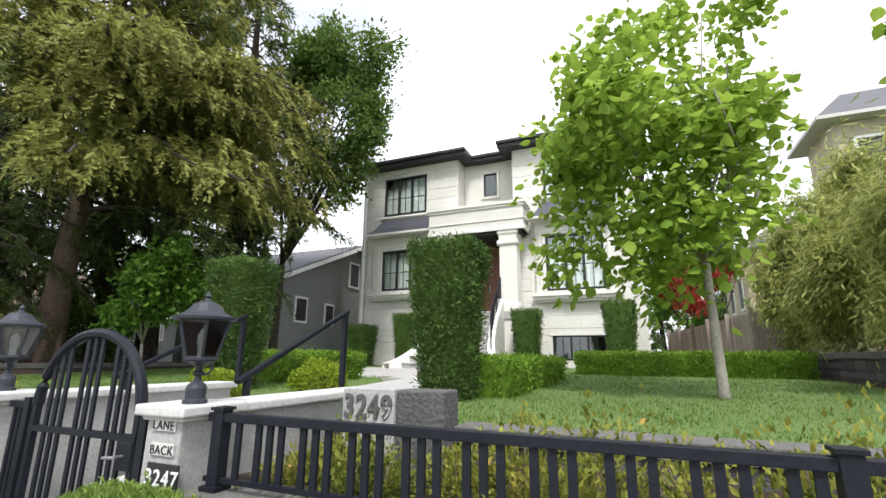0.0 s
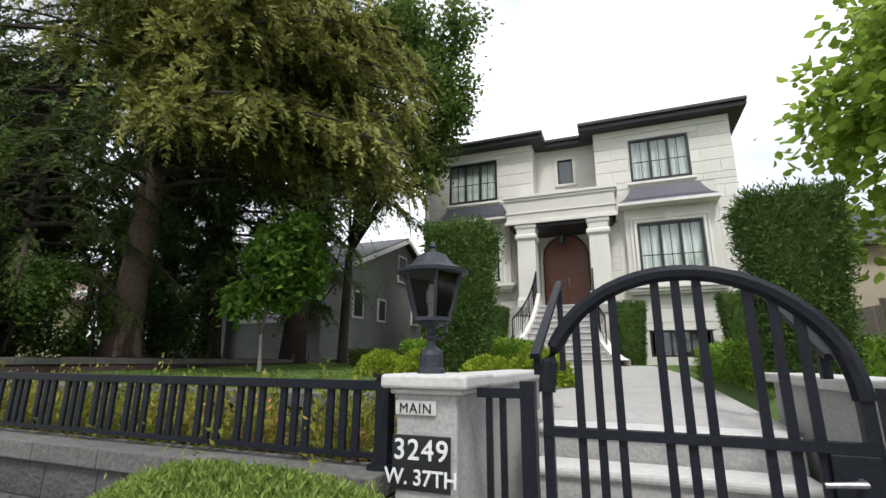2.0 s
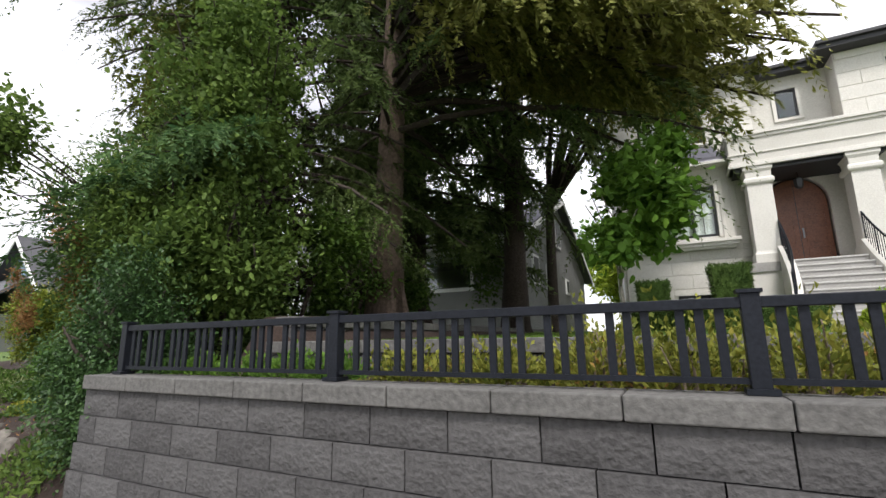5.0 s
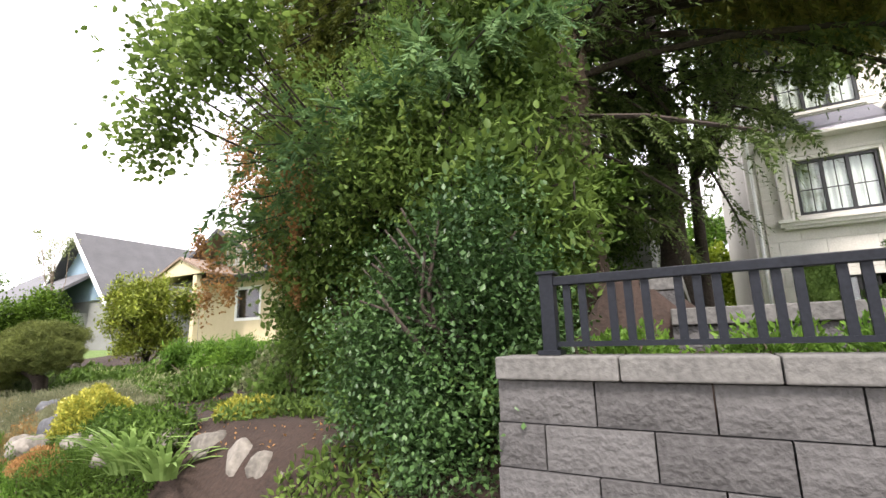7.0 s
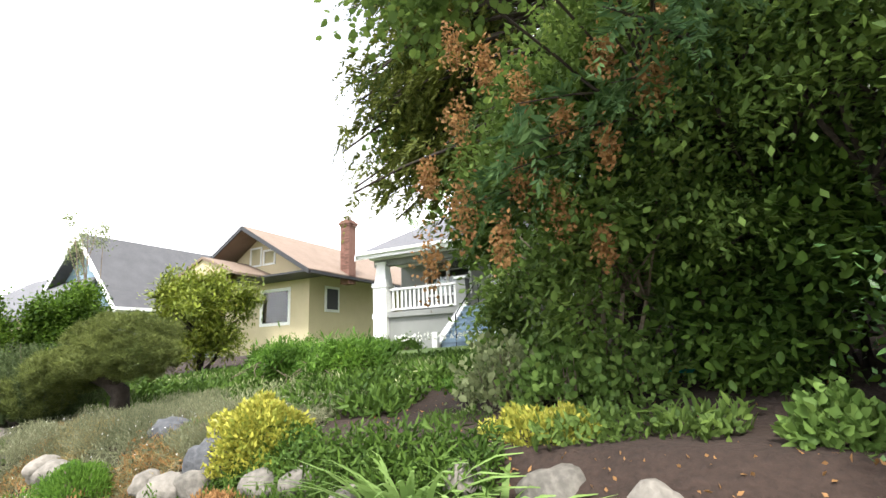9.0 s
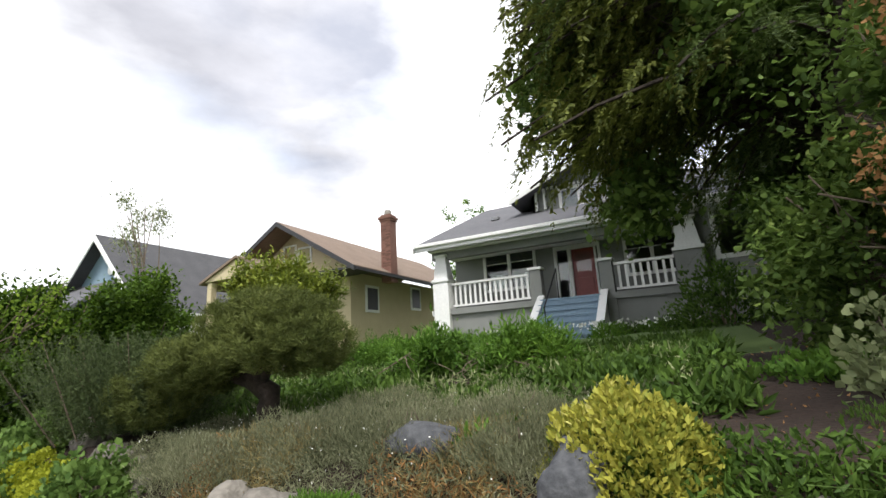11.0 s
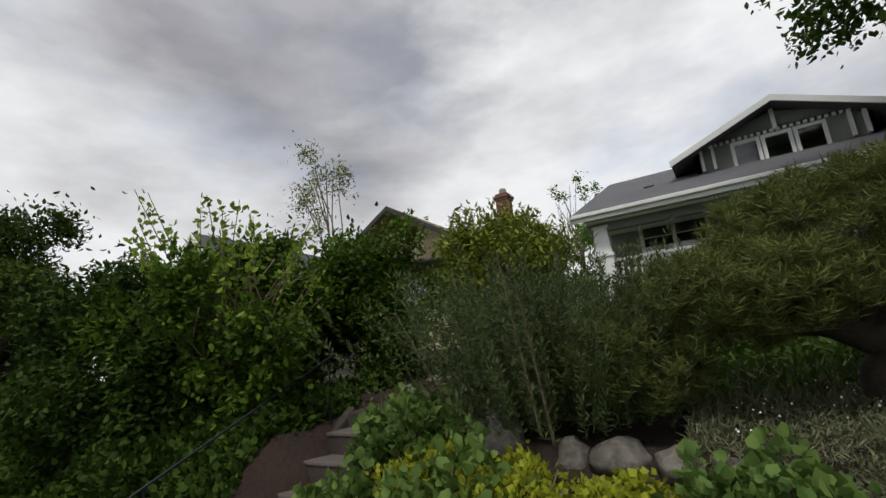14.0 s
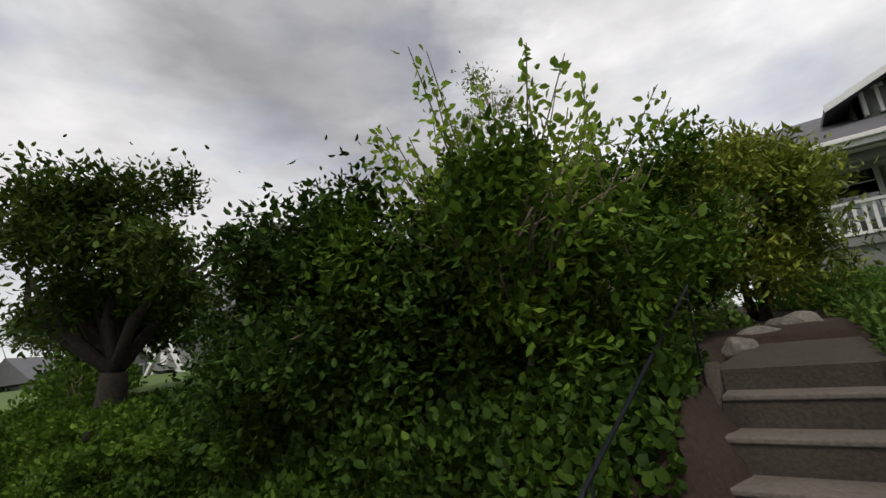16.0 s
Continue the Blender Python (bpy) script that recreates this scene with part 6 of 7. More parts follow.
leafy("broadleaf_tree", -12.0, 12.9, 1.3, (-9.7, 12.6, 10.3), (2.5, 2.0, 3.5), MIXED, BARK_DARK, "tall green broadleaf tree between the houses", 0.15, 4.2, 14, 420, 64, 0.15, 0.6, 0.42)
leafy("broadleaf_tree", -15.9, 9.6, 1.0, (-18.0, 8.6, 8.3), (2.5, 1.9, 3.7), DEEP, BARK_DARK, "tall dark green tree behind the cedars", 0.14, 3.6, 12, 240, 60, 0.13, 0.6, 0.42)
leafy("broadleaf_tree", -13.6, 13.4, 1.3, (-13.6, 13.2, 5.0), (1.7, 1.4, 2.6), DEEP, BARK_DARK, "dark green tree before the grey house", 0.1, 2.0, 10, 150, 60, 0.12, 0.6, 0.4)
leafy("vine_maple", -15.7, 7.3, 0.8, (-17.9, 6.3, 4.2), (1.7, 1.5, 1.9), MIXED, BARK_DARK, "green maple leaning out over the garden", 0.08, 2.2, 10, 170, 70, 0.12, 0.7, 0.34, droop=0.4)
leafy("holly_tree", -13.8, 2.6, 0.2, (-13.78, 2.4, 1.05), (0.88, 0.52, 1.35), HOLLY, BARK_DARK, "dense glossy dark green holly at the wall end", 0.05, 0.5, 10, 420, 90, 0.042, 0.6, 0.22, category="shrub", trunks=3)
leafy("mixed_shrub", -14.7, 4.3, 0.6, (-14.7, 3.2, 2.75), (1.45, 0.95, 1.75), MIXED, BARK_DARK, "tall mixed green shrub under the cedar", 0.05, 1.3, 12, 330, 70, 0.062, 0.55, 0.28, category="shrub", trunks=3, droop=0.5)
leafy("broadleaf_tree", -15.0, 5.0, 0.8, (-14.1, 3.3, 4.6), (1.4, 1.0, 1.8), MIXED, BARK_DARK, "maple with fine leaves reaching over the bank", 0.05, 2.0, 10, 170, 60, 0.075, 0.7, 0.3, droop=0.6)
leafy("slim_maple", -15.2, 3.9, 0.7, (-15.7, 1.7, 3.15), (0.95, 0.45, 0.75), MIXED, BARK_DARK, "thin maple with open leafy boughs over the bank", 0.03, 1.8, 9, 100, 40, 0.065, 0.75, 0.3, droop=0.5)
leafy("dark_shrub", -14.3, 4.1, 0.6, (-14.4, 3.9, 1.5), (0.95, 0.7, 1.05), DEEP, BARK_DARK, "dark green shrub under the cedar", 0.03, 0.6, 7, 170, 60, 0.08, 0.55, 0.26, category="shrub", trunks=3)
leafy("dark_shrub", -13.8, 3.5, 1.0, (-13.7, 3.3, 2.3), (1.0, 0.7, 1.3), MIXED, BARK_DARK, "leafy green shrub at the fence end", 0.04, 0.8, 8, 150, 60, 0.09, 0.5, 0.26, category="shrub", trunks=3)
leafy("seedhead_shrub", -16.0, 4.0, 0.5, (-16.05, 3.6, 2.2), (1.05, 0.6, 1.45), MIXED, TWIG, "straggling green shrub with russet seed heads", 0.018, 0.8, 12, 300, 60, 0.07, 0.6, 0.24, category="shrub", trunks=3)
for k in range(17):
    hx, hz = -16.95 + 1.8 * ((k * 0.382) % 1.0), 1.3 + 2.0 * ((k * 0.287 + 0.1) % 1.0)
    hy = 2.8 + 0.2 * math.sin(k * 2.1)
    p = np.array([hx, hy, hz]) + rng.normal(size=(240, 3)) * np.array([0.05, 0.05, 0.1]) * (0.7 + 0.5 * rng.random())
    leaves("seed_head", p, unit(240), unit(240), 0.04, 0.026, RUSSET, bpy.data.objects["seedhead_shrub"], 0.2, "russet dry seed head")
for bx, by, br, mt in ((-16.75, 3.6, 0.42, SILVER), (-16.2, 3.35, 0.42, GERANIUM), (-15.75, 3.7, 0.4, GERANIUM), (-14.75, 2.75, 0.2, GERANIUM)):
    bush("shade_plant", bx, by, ground_z(bx, by) - 0.03, (br, br * 0.8, br * 1.25), mt, "grey-green broad-leaved plant in the shade of the cedar", 1100, 0.06, 0.8, "plant", "shade plants", 0.4, 0.5, 7, 0.25)
leafy("dark_shrub", -16.2, 5.0, 0.6, (-16.3, 4.7, 1.45), (1.15, 0.75, 1.0), MIXED, TWIG, "grey-green leafy shrub in the shade of the cedar", 0.02, 0.5, 8, 190, 60, 0.075, 0.6, 0.24, category="shrub", trunks=4)
leafy("dark_shrub", -14.9, 4.5, 0.7, (-14.9, 4.2, 1.6), (0.85, 0.7, 1.1), DEEP, BARK_DARK, "dark green shrub under the cedar", 0.03, 0.6, 7, 190, 60, 0.085, 0.6, 0.26, category="shrub", trunks=3)
leafy("dark_shrub", -14.3, 5.0, 1.2, (-14.4, 5.0, 2.4), (1.3, 1.0, 1.4), DEEP, BARK_DARK, "dark green shrub behind the fence end", 0.04, 0.8, 8, 150, 60, 0.09, 0.55, 0.28, category="shrub", trunks=3)
leafy("dark_shrub", -14.6, 6.9, 1.2, (-14.6, 6.9, 2.3), (1.1, 0.9, 1.3), DEEP, BARK_DARK, "dark green shrub under the cedars", 0.04, 0.8, 8, 140, 60, 0.1, 0.55, 0.3, category="shrub", trunks=3)
leafy("dark_shrub", -15.0, 8.6, 1.3, (-15.2, 8.7, 2.5), (1.8, 1.0, 1.4), DEEP, BARK_DARK, "dark green shrub under the cedars", 0.04, 0.8, 8, 130, 60, 0.1, 0.55, 0.3, category="shrub", trunks=3)
# bluish boughs reaching over the bank
bo = thing("cedar_bough", -14.3, 3.0, 2.9, "bluish green cedar bough hanging over the wall end", "branch")
O, A = [], []
for i in range(16):
    a = 3.6 + 2.2 * i / 15
    d = np.array([math.cos(a), math.sin(a), 0.0])
    b = np.array([-14.7, 3.9, 2.3 + 0.1 * i])
    ln = 1.6 + 0.7 * rng.random()
    u = np.linspace(0, 1, 6)
    cu = b + d * (ln * u)[:, None]
    cu[:, 2] += 0.15 * u - 0.5 * u ** 2
    part("limb", Shape().tube([tuple(q) for q in cu], [0.02 * (1 - 0.8 * k) for k in u], 5), BARK_DARK, bo)
    k = rng.integers(1, 5, 26)
    p = cu[k] + (cu[k + 1] - cu[k]) * rng.random((26, 1))
    O.append(p); A.append(d * 0.6 + rng.normal(size=(26, 3)) * 0.4 + np.array([0, 0, -0.3]))
p, ax, sd, ln = sprays(np.concatenate(O), np.concatenate(A), 0.45, 26, 0.1, 0.4)
leaves("spray", p, ax, sd, ln, ln * 0.28, CEDAR_BLUE, bo, 0.1)

# east side
for i, (bx, by) in enumerate(((4.0, 7.4), (4.2, 9.2), (4.0, 11.0), (4.1, 12.9), (4.0, 14.4), (5.8, 9.8), (5.9, 12.4))):
    leafy("bamboo", bx, by, 1.5, (bx, by, 3.6), (1.0, 1.1, 2.1), BAMBOO, BAMBOO, "tall yellow-green bamboo clump behind the garden wall", 0.012, 1.2, 4, 150, 84, 0.18, 0.2, 0.36, category="bamboo", group="bamboo clumps", droop=0.9, trunks=5)
leafy("red_maple", 2.6, 19.8, 1.3, (2.4, 19.6, 4.2), (1.5, 1.2, 1.2), REDLEAF, BARK_DARK, "red-leaved maple behind the board fence", 0.06, 1.6, 9, 90, 60, 0.13, 0.5, 0.3)
for bx, by, hh, sp in ((5.5, 42, 17, 3.6), (2.0, 48, 14, 3.2), (8.5, 50, 16, 3.6), (-30.5, 46, 13, 3.2)):
    conifer(bx, by, 1.2, hh, 0.25, sp, 2.5, CEDAR_DARK, BARK_DARK, "far dark green conifer behind the houses", 60, 22, 0.36, reach=0.8, fan=16)
for bx, by, cz, rr, mt in ((-12.0, 34, 7, 4.0, GREEN), (-11.0, 29, 4, 2.2, CHARTREUSE), (-28, 34, 6.5, 4.0, GREEN), (-36, 40, 6, 4.5, GREEN), (-62, 34, 4.5, 4.5, GREEN), (-75, 25, 3.0, 5.0, GREEN), (4.0, 36, 6, 3.5, GREEN), (-90, 40, 4, 7, GREEN), (-82, 6, 3.2, 5.5, GREEN), (-72, 17, 4.5, 4.5, DEEP), (-92, 14, 5.5, 6.0, DEEP), (-64, 1.5, 0.2, 2.6, SHRUB)):
    leafy("broadleaf_tree", bx, by, 0.5 if bx > -60 else -2.6, (bx, by, cz), (rr, rr, rr * 0.8), mt, BARK_DARK, "leafy green tree far behind the houses", 0.18, 2.5, 8, 120, 50, 0.34, 0.6, 0.7, group="far trees")
leafy("bare_tree", -27.2, 21, 1.0, (-27.2, 21, 7.0), (1.4, 1.2, 2.3), GREEN, TWIG, "sparse thin tree behind the bungalow", 0.06, 3.5, 14, 26, 40, 0.14, 0.6, 0.26)

# planting bed behind the fence
for i in range(30):
    bx = -12.6 + 0.27 * i + 0.1 * math.sin(i * 7)
    if bx < -10.6 and i % 2:
        continue
    bush("azalea", bx, 2.42 + 0.22 * math.sin(i * 3.1), 0.88, (0.24, 0.26, (0.25 + 0.12 * abs(math.sin(i * 1.7))) * (0.55 if bx < -9.5 else 1.0)), GREEN if bx < -10.6 else AZALEA, "low mixed green, yellow and pink leafy shrub in the bed", 900, 0.042, 0.5, group="bed shrubs", shell=0.35, lumps=0.4, stems=5)
for i in range(24):
    bx = -1.9 + 0.3 * i + 0.1 * math.sin(i * 5)
    bush("azalea", bx, 2.42 + 0.2 * math.sin(i * 2.3), 0.88, (0.26, 0.28, (0.28 + 0.15 * abs(math.sin(i * 1.3))) * (0.6 if bx < -0.8 else 1.0)), AZALEA, "low mixed green, yellow and pink leafy shrub in the bed", 900, 0.042, 0.5, group="bed shrubs", shell=0.35, lumps=0.4, stems=5)
for jx0, jx1, jt in ((-5.6, -4.3, 0.95), (-2.5, -1.75, 1.0)):
    jz = pave_z(jx0)
    clipped("heather", (jx0 + 0.1, jx1 - 0.1, 1.2, 1.72), jz - 0.02, (jx0 + 0.12, jx1 - 0.12, 1.28, 1.7), jt - 0.1, HEATHER, "feathery light green heather in front of the wall", 20000, 0.04, "heather mounds", "shrub", 0.24, 0.05)
    heath = bpy.data.objects["heather" if jx0 < -5 else "heather.001"]
    k = 9000
    u, v = rng.random(k), rng.random(k)
    dome = 0.16 * (1 - (2 * u - 1) ** 4) * (1 - (2 * v - 1) ** 2)
    q = np.stack([jx0 + (jx1 - jx0) * u, 1.18 + 0.56 * v, jt - 0.14 + dome * (0.6 + 0.5 * rng.random(k))], 1)
    leaves("shoot_tip", q, unit(k) * 0.9 + np.array([0, 0, 1.0]), unit(k), 0.035, 0.009, HEATHER, heath, 0.1, "pale feathery shoot tips")

# ---- bungalow garden ----
for i, (rx, ry, rz, sx, sy, sz) in enumerate(((-18.5, 2.15, 0.02, 0.16, 0.13, 0.14), (-18.75, 2.05, -0.03, 0.17, 0.14, 0.12), (-19.05, 2.1, -0.02, 0.12, 0.1, 0.1), (-16.0, 2.35, 0.12, 0.22, 0.16, 0.16), (-15.55, 2.3, 0.08, 0.16, 0.14, 0.18), (-15.25, 2.25, 0.06, 0.14, 0.12, 0.14), (-15.0, 2.35, 0.08, 0.2, 0.15, 0.12), (-16.5, 2.3, 0.1, 0.15, 0.14, 0.2), (-17.2, 2.15, 0.0, 0.2, 0.15, 0.13), (-17.6, 2.25, 0.05, 0.18, 0.15, 0.13), (-17.9, 2.15, 0.05, 0.14, 0.12, 0.1), (-14.6, 2.4, 0.1, 0.16, 0.14, 0.12),
                                               (-22.0, 2.4, 0.02, 0.14, 0.12, 0.09), (-22.25, 2.45, 0.05, 0.13, 0.1, 0.09), (-22.5, 2.45, 0.07, 0.14, 0.12, 0.1), (-22.75, 2.5, 0.05, 0.12, 0.1, 0.11), (-22.1, 2.2, -0.1, 0.17, 0.13, 0.1), (-22.5, 2.2, -0.1, 0.18, 0.13, 0.1), (-22.85, 2.25, -0.08, 0.15, 0.12, 0.1), (-23.2, 2.6, 0.1, 0.2, 0.14, 0.17), (-21.7, 2.3, -0.05, 0.15, 0.12, 0.1), (-23.85, 3.0, 0.15, 0.16, 0.2, 0.12), (-23.75, 3.4, 0.25, 0.15, 0.2, 0.14), (-24.95, 4.1, 0.27, 0.14, 0.16, 0.1), (-24.8, 4.5, 0.33, 0.15, 0.2, 0.11), (-24.65, 4.95, 0.38, 0.16, 0.2, 0.12), (-24.5, 5.4, 0.42, 0.16, 0.18, 0.12), (-23.75, 4.2, 0.33, 0.2, 0.2, 0.13), (-20.6, 2.1, -0.05, 0.16, 0.13, 0.12), (-20.2, 2.05, -0.05, 0.2, 0.14, 0.12))):
    rock(rx, ry, rz, sx, sy, sz, i + 1)
rock(-19.42, 2.5, 0.27, 0.27, 0.15, 0.11, 24, SLATE, "slate slabs", "flat dark slate slab among dry plants")
rock(-18.47, 2.2, 0.12, 0.17, 0.12, 0.24, 52, SLATE, "slate slabs", "upright dark slate stone in the bank")

bush("euonymus", -18.27, 2.47, 0.12, (0.42, 0.36, 0.42), GOLD, "rounded gold variegated shrub on the bank", 8200, 0.042, 0.55, group="gold shrubs", shell=0.75, lumps=0.12)
bush("euonymus", -16.2, 2.85, 0.15, (0.42, 0.36, 0.32), GOLD, "rounded gold variegated shrub on the bank", 6500, 0.04, 0.55, group="gold shrubs", shell=0.75, lumps=0.2)
blades("iris", -16.75, 2.1, -0.05, 0.55, 110, 0.56, 0.05, IRIS_LEAF, "clump of sword-shaped pale green iris leaves", group="iris clumps")
blades("iris", -16.25, 2.1, -0.05, 0.45, 60, 0.48, 0.05, IRIS_LEAF, "clump of sword-shaped pale green iris leaves", group="iris clumps")
for mx, my, mz, mr, mh, mt, lb in ((-19.7, 1.95, -0.05, 0.35, 0.2, GREEN, "green creeping juniper"), (-17.6, 2.0, -0.1, 0.6, 0.22, DEEP, "dark green creeping shrub"), (-18.0, 1.95, -0.1, 0.4, 0.2, RUSSET, "russet and green creeping plant"), (-17.0, 3.2, 0.15, 0.5, 0.3, DEEP, "dark green low shrub")):
    bush("ground_cover", mx, my, mz - 0.05, (mr, mr * 0.6, mh), mt, lb + " on the bank", 9000 if mt is SILVER else 5000, 0.032, 0.3, "ground cover", "ground covers", 0.9, 0.55, 6, 0.12)
for bx, by, br, mt in ((-19.35, 1.85, 0.34, RUSSET), (-18.95, 1.8, 0.36, GREEN), (-18.55, 1.85, 0.34, DEEP), (-18.2, 1.8, 0.3, GREEN), (-19.8, 1.85, 0.36, DEEP), (-20.3, 1.85, 0.34, GREEN)):
    bush("creeping_plant", bx, by, ground_z(bx, by) - 0.03, (br, br * 0.6, br * 1.3), mt, "low creeping green and russet plant at the bank foot", 2600, 0.038, 0.35, "ground cover", "creeping plants", 0.6, 0.45, 5, 0.3)
for mx, my, mr, mh in ((-19.0, 3.0, 0.6, 0.3), (-19.75, 2.75, 0.65, 0.3), (-20.45, 2.65, 0.6, 0.28), (-20.2, 3.3, 0.6, 0.3), (-21.1, 2.35, 0.5, 0.24), (-18.75, 2.5, 0.4, 0.2)):
    bush("silver_mound", mx, my, ground_z(mx, my) - 0.03, (mr, mr * 0.8, mh), MOUND, "soft grey-green mound of fine flowering stems", 15000, 0.032, 0.14, "ground cover", "silver mounds", 1.1, 0.5, 6, 0.2)
# field of fine stems over the bank, in drifts
def drift(name, x0, x1, y0, y1, n, high, wide, mat, label, lift=0.02, where=None, lean=0.55):
    d = rng.random((n, 2))
    xx, yy = x0 + (x1 - x0) * d[:, 0], y0 + (y1 - y0) * d[:, 1]
    if where:
        ok = np.array([where(a, b) for a, b in zip(xx, yy)])
        xx, yy = xx[ok], yy[ok]
    zz = np.array([ground_z(a, b) for a, b in zip(xx, yy)])
    m = 1 + 0.5 * np.sin(xx * 3.1) * np.sin(yy * 4.3)
    k = len(xx)
    p = np.stack([xx, yy, zz - 0.02 + lift * rng.random(k)], 1)
    ob = leaves(name, p, unit(k) * lean + np.array([0, 0, 1.0]), unit(k), high * m * (0.5 + 0.8 * rng.random(k)), wide, mat, None, 0.1)
    return tagged(ob, label, "ground cover", kind="stuff")


def patch(cx, cy, f, a):
    return lambda x, y: noise.noise((x * f + cx, y * f + cy, 0.3)) > a


drift("silver_stems", -22.2, -18.2, 1.75, 3.7, 65000, 0.07, 0.007, MOUND, "silver-green flowering stems covering the bank", 0.12, None, 1.6)
drift("straw_stems", -21.6, -18.0, 1.7, 2.8, 30000, 0.09, 0.004, STRAW, "dry straw-coloured stems on the bank", 0.13, patch(3, 1, 1.4, 0.0), 2.0)
drift("russet_stems", -21.3, -17.8, 1.6, 2.5, 14000, 0.06, 0.01, RUSSET, "russet creeping stems on the bank", 0.14, patch(9, 4, 1.6, 0.05), 2.0)
drift("weeds", -24.2, -17.6, 3.2, 7.5, 40000, 0.09, 0.035, DEEP, "mixed green weeds and grass in the garden", 0.14, patch(1, 2, 0.8, -0.6), 1.3)
drift("weeds", -23.6, -17.9, 3.3, 6.0, 9000, 0.1, 0.02, SILVER, "pale green grassy weeds in the garden", 0.14, patch(6, 2, 0.9, -0.1), 1.2)
drift("weeds", -19.2, -16.6, 2.3, 5.0, 16000, 0.08, 0.03, GREEN, "mixed green weeds in the garden", 0.12, patch(4, 2, 1.1, 0.02), 1.3)
drift("weeds", -18.6, -16.3, 1.6, 2.4, 16000, 0.07, 0.02, DEEP, "green creeping plants at the bank foot", 0.2, None, 1.6)
drift("ivy_leaves", -37.0, -25.12, 1.5, 3.2, 30000, 0.07, 0.06, SHRUB, "green ivy and ground cover on the bank", 0.14, None, 1.4)
drift("ivy_leaves", -31.0, -25.12, 1.55, 3.6, 26000, 0.07, 0.06, IVY, "dark ivy covering the bank", 0.2, None, 1.4)
drift("weeds", -16.4, -13.4, 1.8, 3.0, 7000, 0.09, 0.03, MIXED, "small green plants on the shaded soil", 0.14, patch(7, 3, 1.3, 0.0), 1.2)
drift("leaf_litter", -18.0, -13.2, 2.2, 6.0, 2500, 0.035, 0.02, RUSSET, "dry leaf litter on the soil", 0.01, None, 6)
d = rng.random((420, 2))
xx, yy = -22.0 + 3.6 * d[:, 0], 1.9 + 1.6 * d[:, 1]
p = np.stack([xx, yy, np.array([ground_z(a, b) for a, b in zip(xx, yy)]) + 0.12 + 0.07 * rng.random(420)], 1)
fl = leaves("white_flowers", p, unit(420) + np.array([0, 0, 1.0]), unit(420), 0.012, 0.012, PETAL)
tagged(fl, "tiny white flowers scattered over the silver ground cover", "flowers", kind="stuff")

# pruned pine
pine = thing("pruned_pine", -21.4, 3.05, 0.35, "low spreading pruned pine with a crooked dark trunk", "tree")
s = Shape().tube([(-21.32, 3.1, 0.12), (-21.34, 3.08, 0.4), (-21.3, 3.06, 0.52), (-21.5, 3.03, 0.64), (-21.75, 2.98, 0.7), (-22.2, 2.88, 0.74)], [0.13, 0.1, 0.1, 0.085, 0.06, 0.025], 10)
for tx, ty, tz in ((-20.8, 3.1, 1.1), (-21.2, 3.3, 1.34), (-21.95, 3.1, 1.0), (-20.6, 2.8, 0.95), (-22.4, 2.8, 0.62)):
    branchy(s, (-21.4, 3.05, 0.58), (tx, ty, tz), 0.05, 0.012, 0.15, random.Random(tx))
part("trunk", s, BARK_DARK, pine, smooth=True)
P = []
for cx, cy, cz, rx, ry, rz, n in ((-21.3, 3.05, 1.14, 0.72, 0.55, 0.3, 620), (-20.75, 2.95, 0.9, 0.38, 0.42, 0.26, 280), (-21.95, 2.85, 0.8, 0.5, 0.45, 0.28, 380), (-22.4, 2.7, 0.52, 0.4, 0.4, 0.28, 280), (-21.75, 2.6, 0.8, 0.4, 0.3, 0.22, 220), (-21.0, 2.65, 0.9, 0.4, 0.3, 0.2, 180)):
    q = unit(n) * (0.5 + 0.5 * rng.random((n, 1)) ** 0.6)
    P.append(np.array([cx, cy, cz]) + q * np.array([rx, ry, rz]))
P = np.concatenate(P)
q = np.repeat(P, 42, axis=0)
ax = unit(len(q)); ax[:, 2] = np.abs(ax[:, 2]) * 0.9
leaves("needles", q + unit(len(q)) * 0.03, ax, unit(len(q)), 0.07 * (0.7 + 0.5 * rng.random(len(q))), 0.006, PINE, pine, 0.1)

# rosemary: upright spikes
ros = thing("rosemary", -22.9, 2.95, 0.2, "dense grey-green rosemary bush with upright spikes", "shrub")
n = 800
b = np.stack([-22.95 + 0.62 * rng.normal(size=n) * 0.5, 2.95 + 0.3 * rng.normal(size=n), np.full(n, 0.2)], 1)
tip = np.stack([(b[:, 0] + 22.9) * 0.5, (b[:, 1] - 2.95) * 0.5 - 0.05, 0.55 + 0.4 * rng.random(n)], 1)
for i in range(0, n, 40):
    part("stem", Shape().tube([tuple(b[i]), tuple(b[i] + tip[i])], [0.008, 0.003], 4), TWIG, ros)
u = rng.random((n, 110, 1))
p = (b[:, None] + tip[:, None] * u).reshape(-1, 3)
ax = unit(len(p)) + np.repeat(tip, 110, axis=0) * 1.2
leaves("needles", p, ax, unit(len(p)), 0.042, 0.008, ROSEMARY, ros, 0.1)

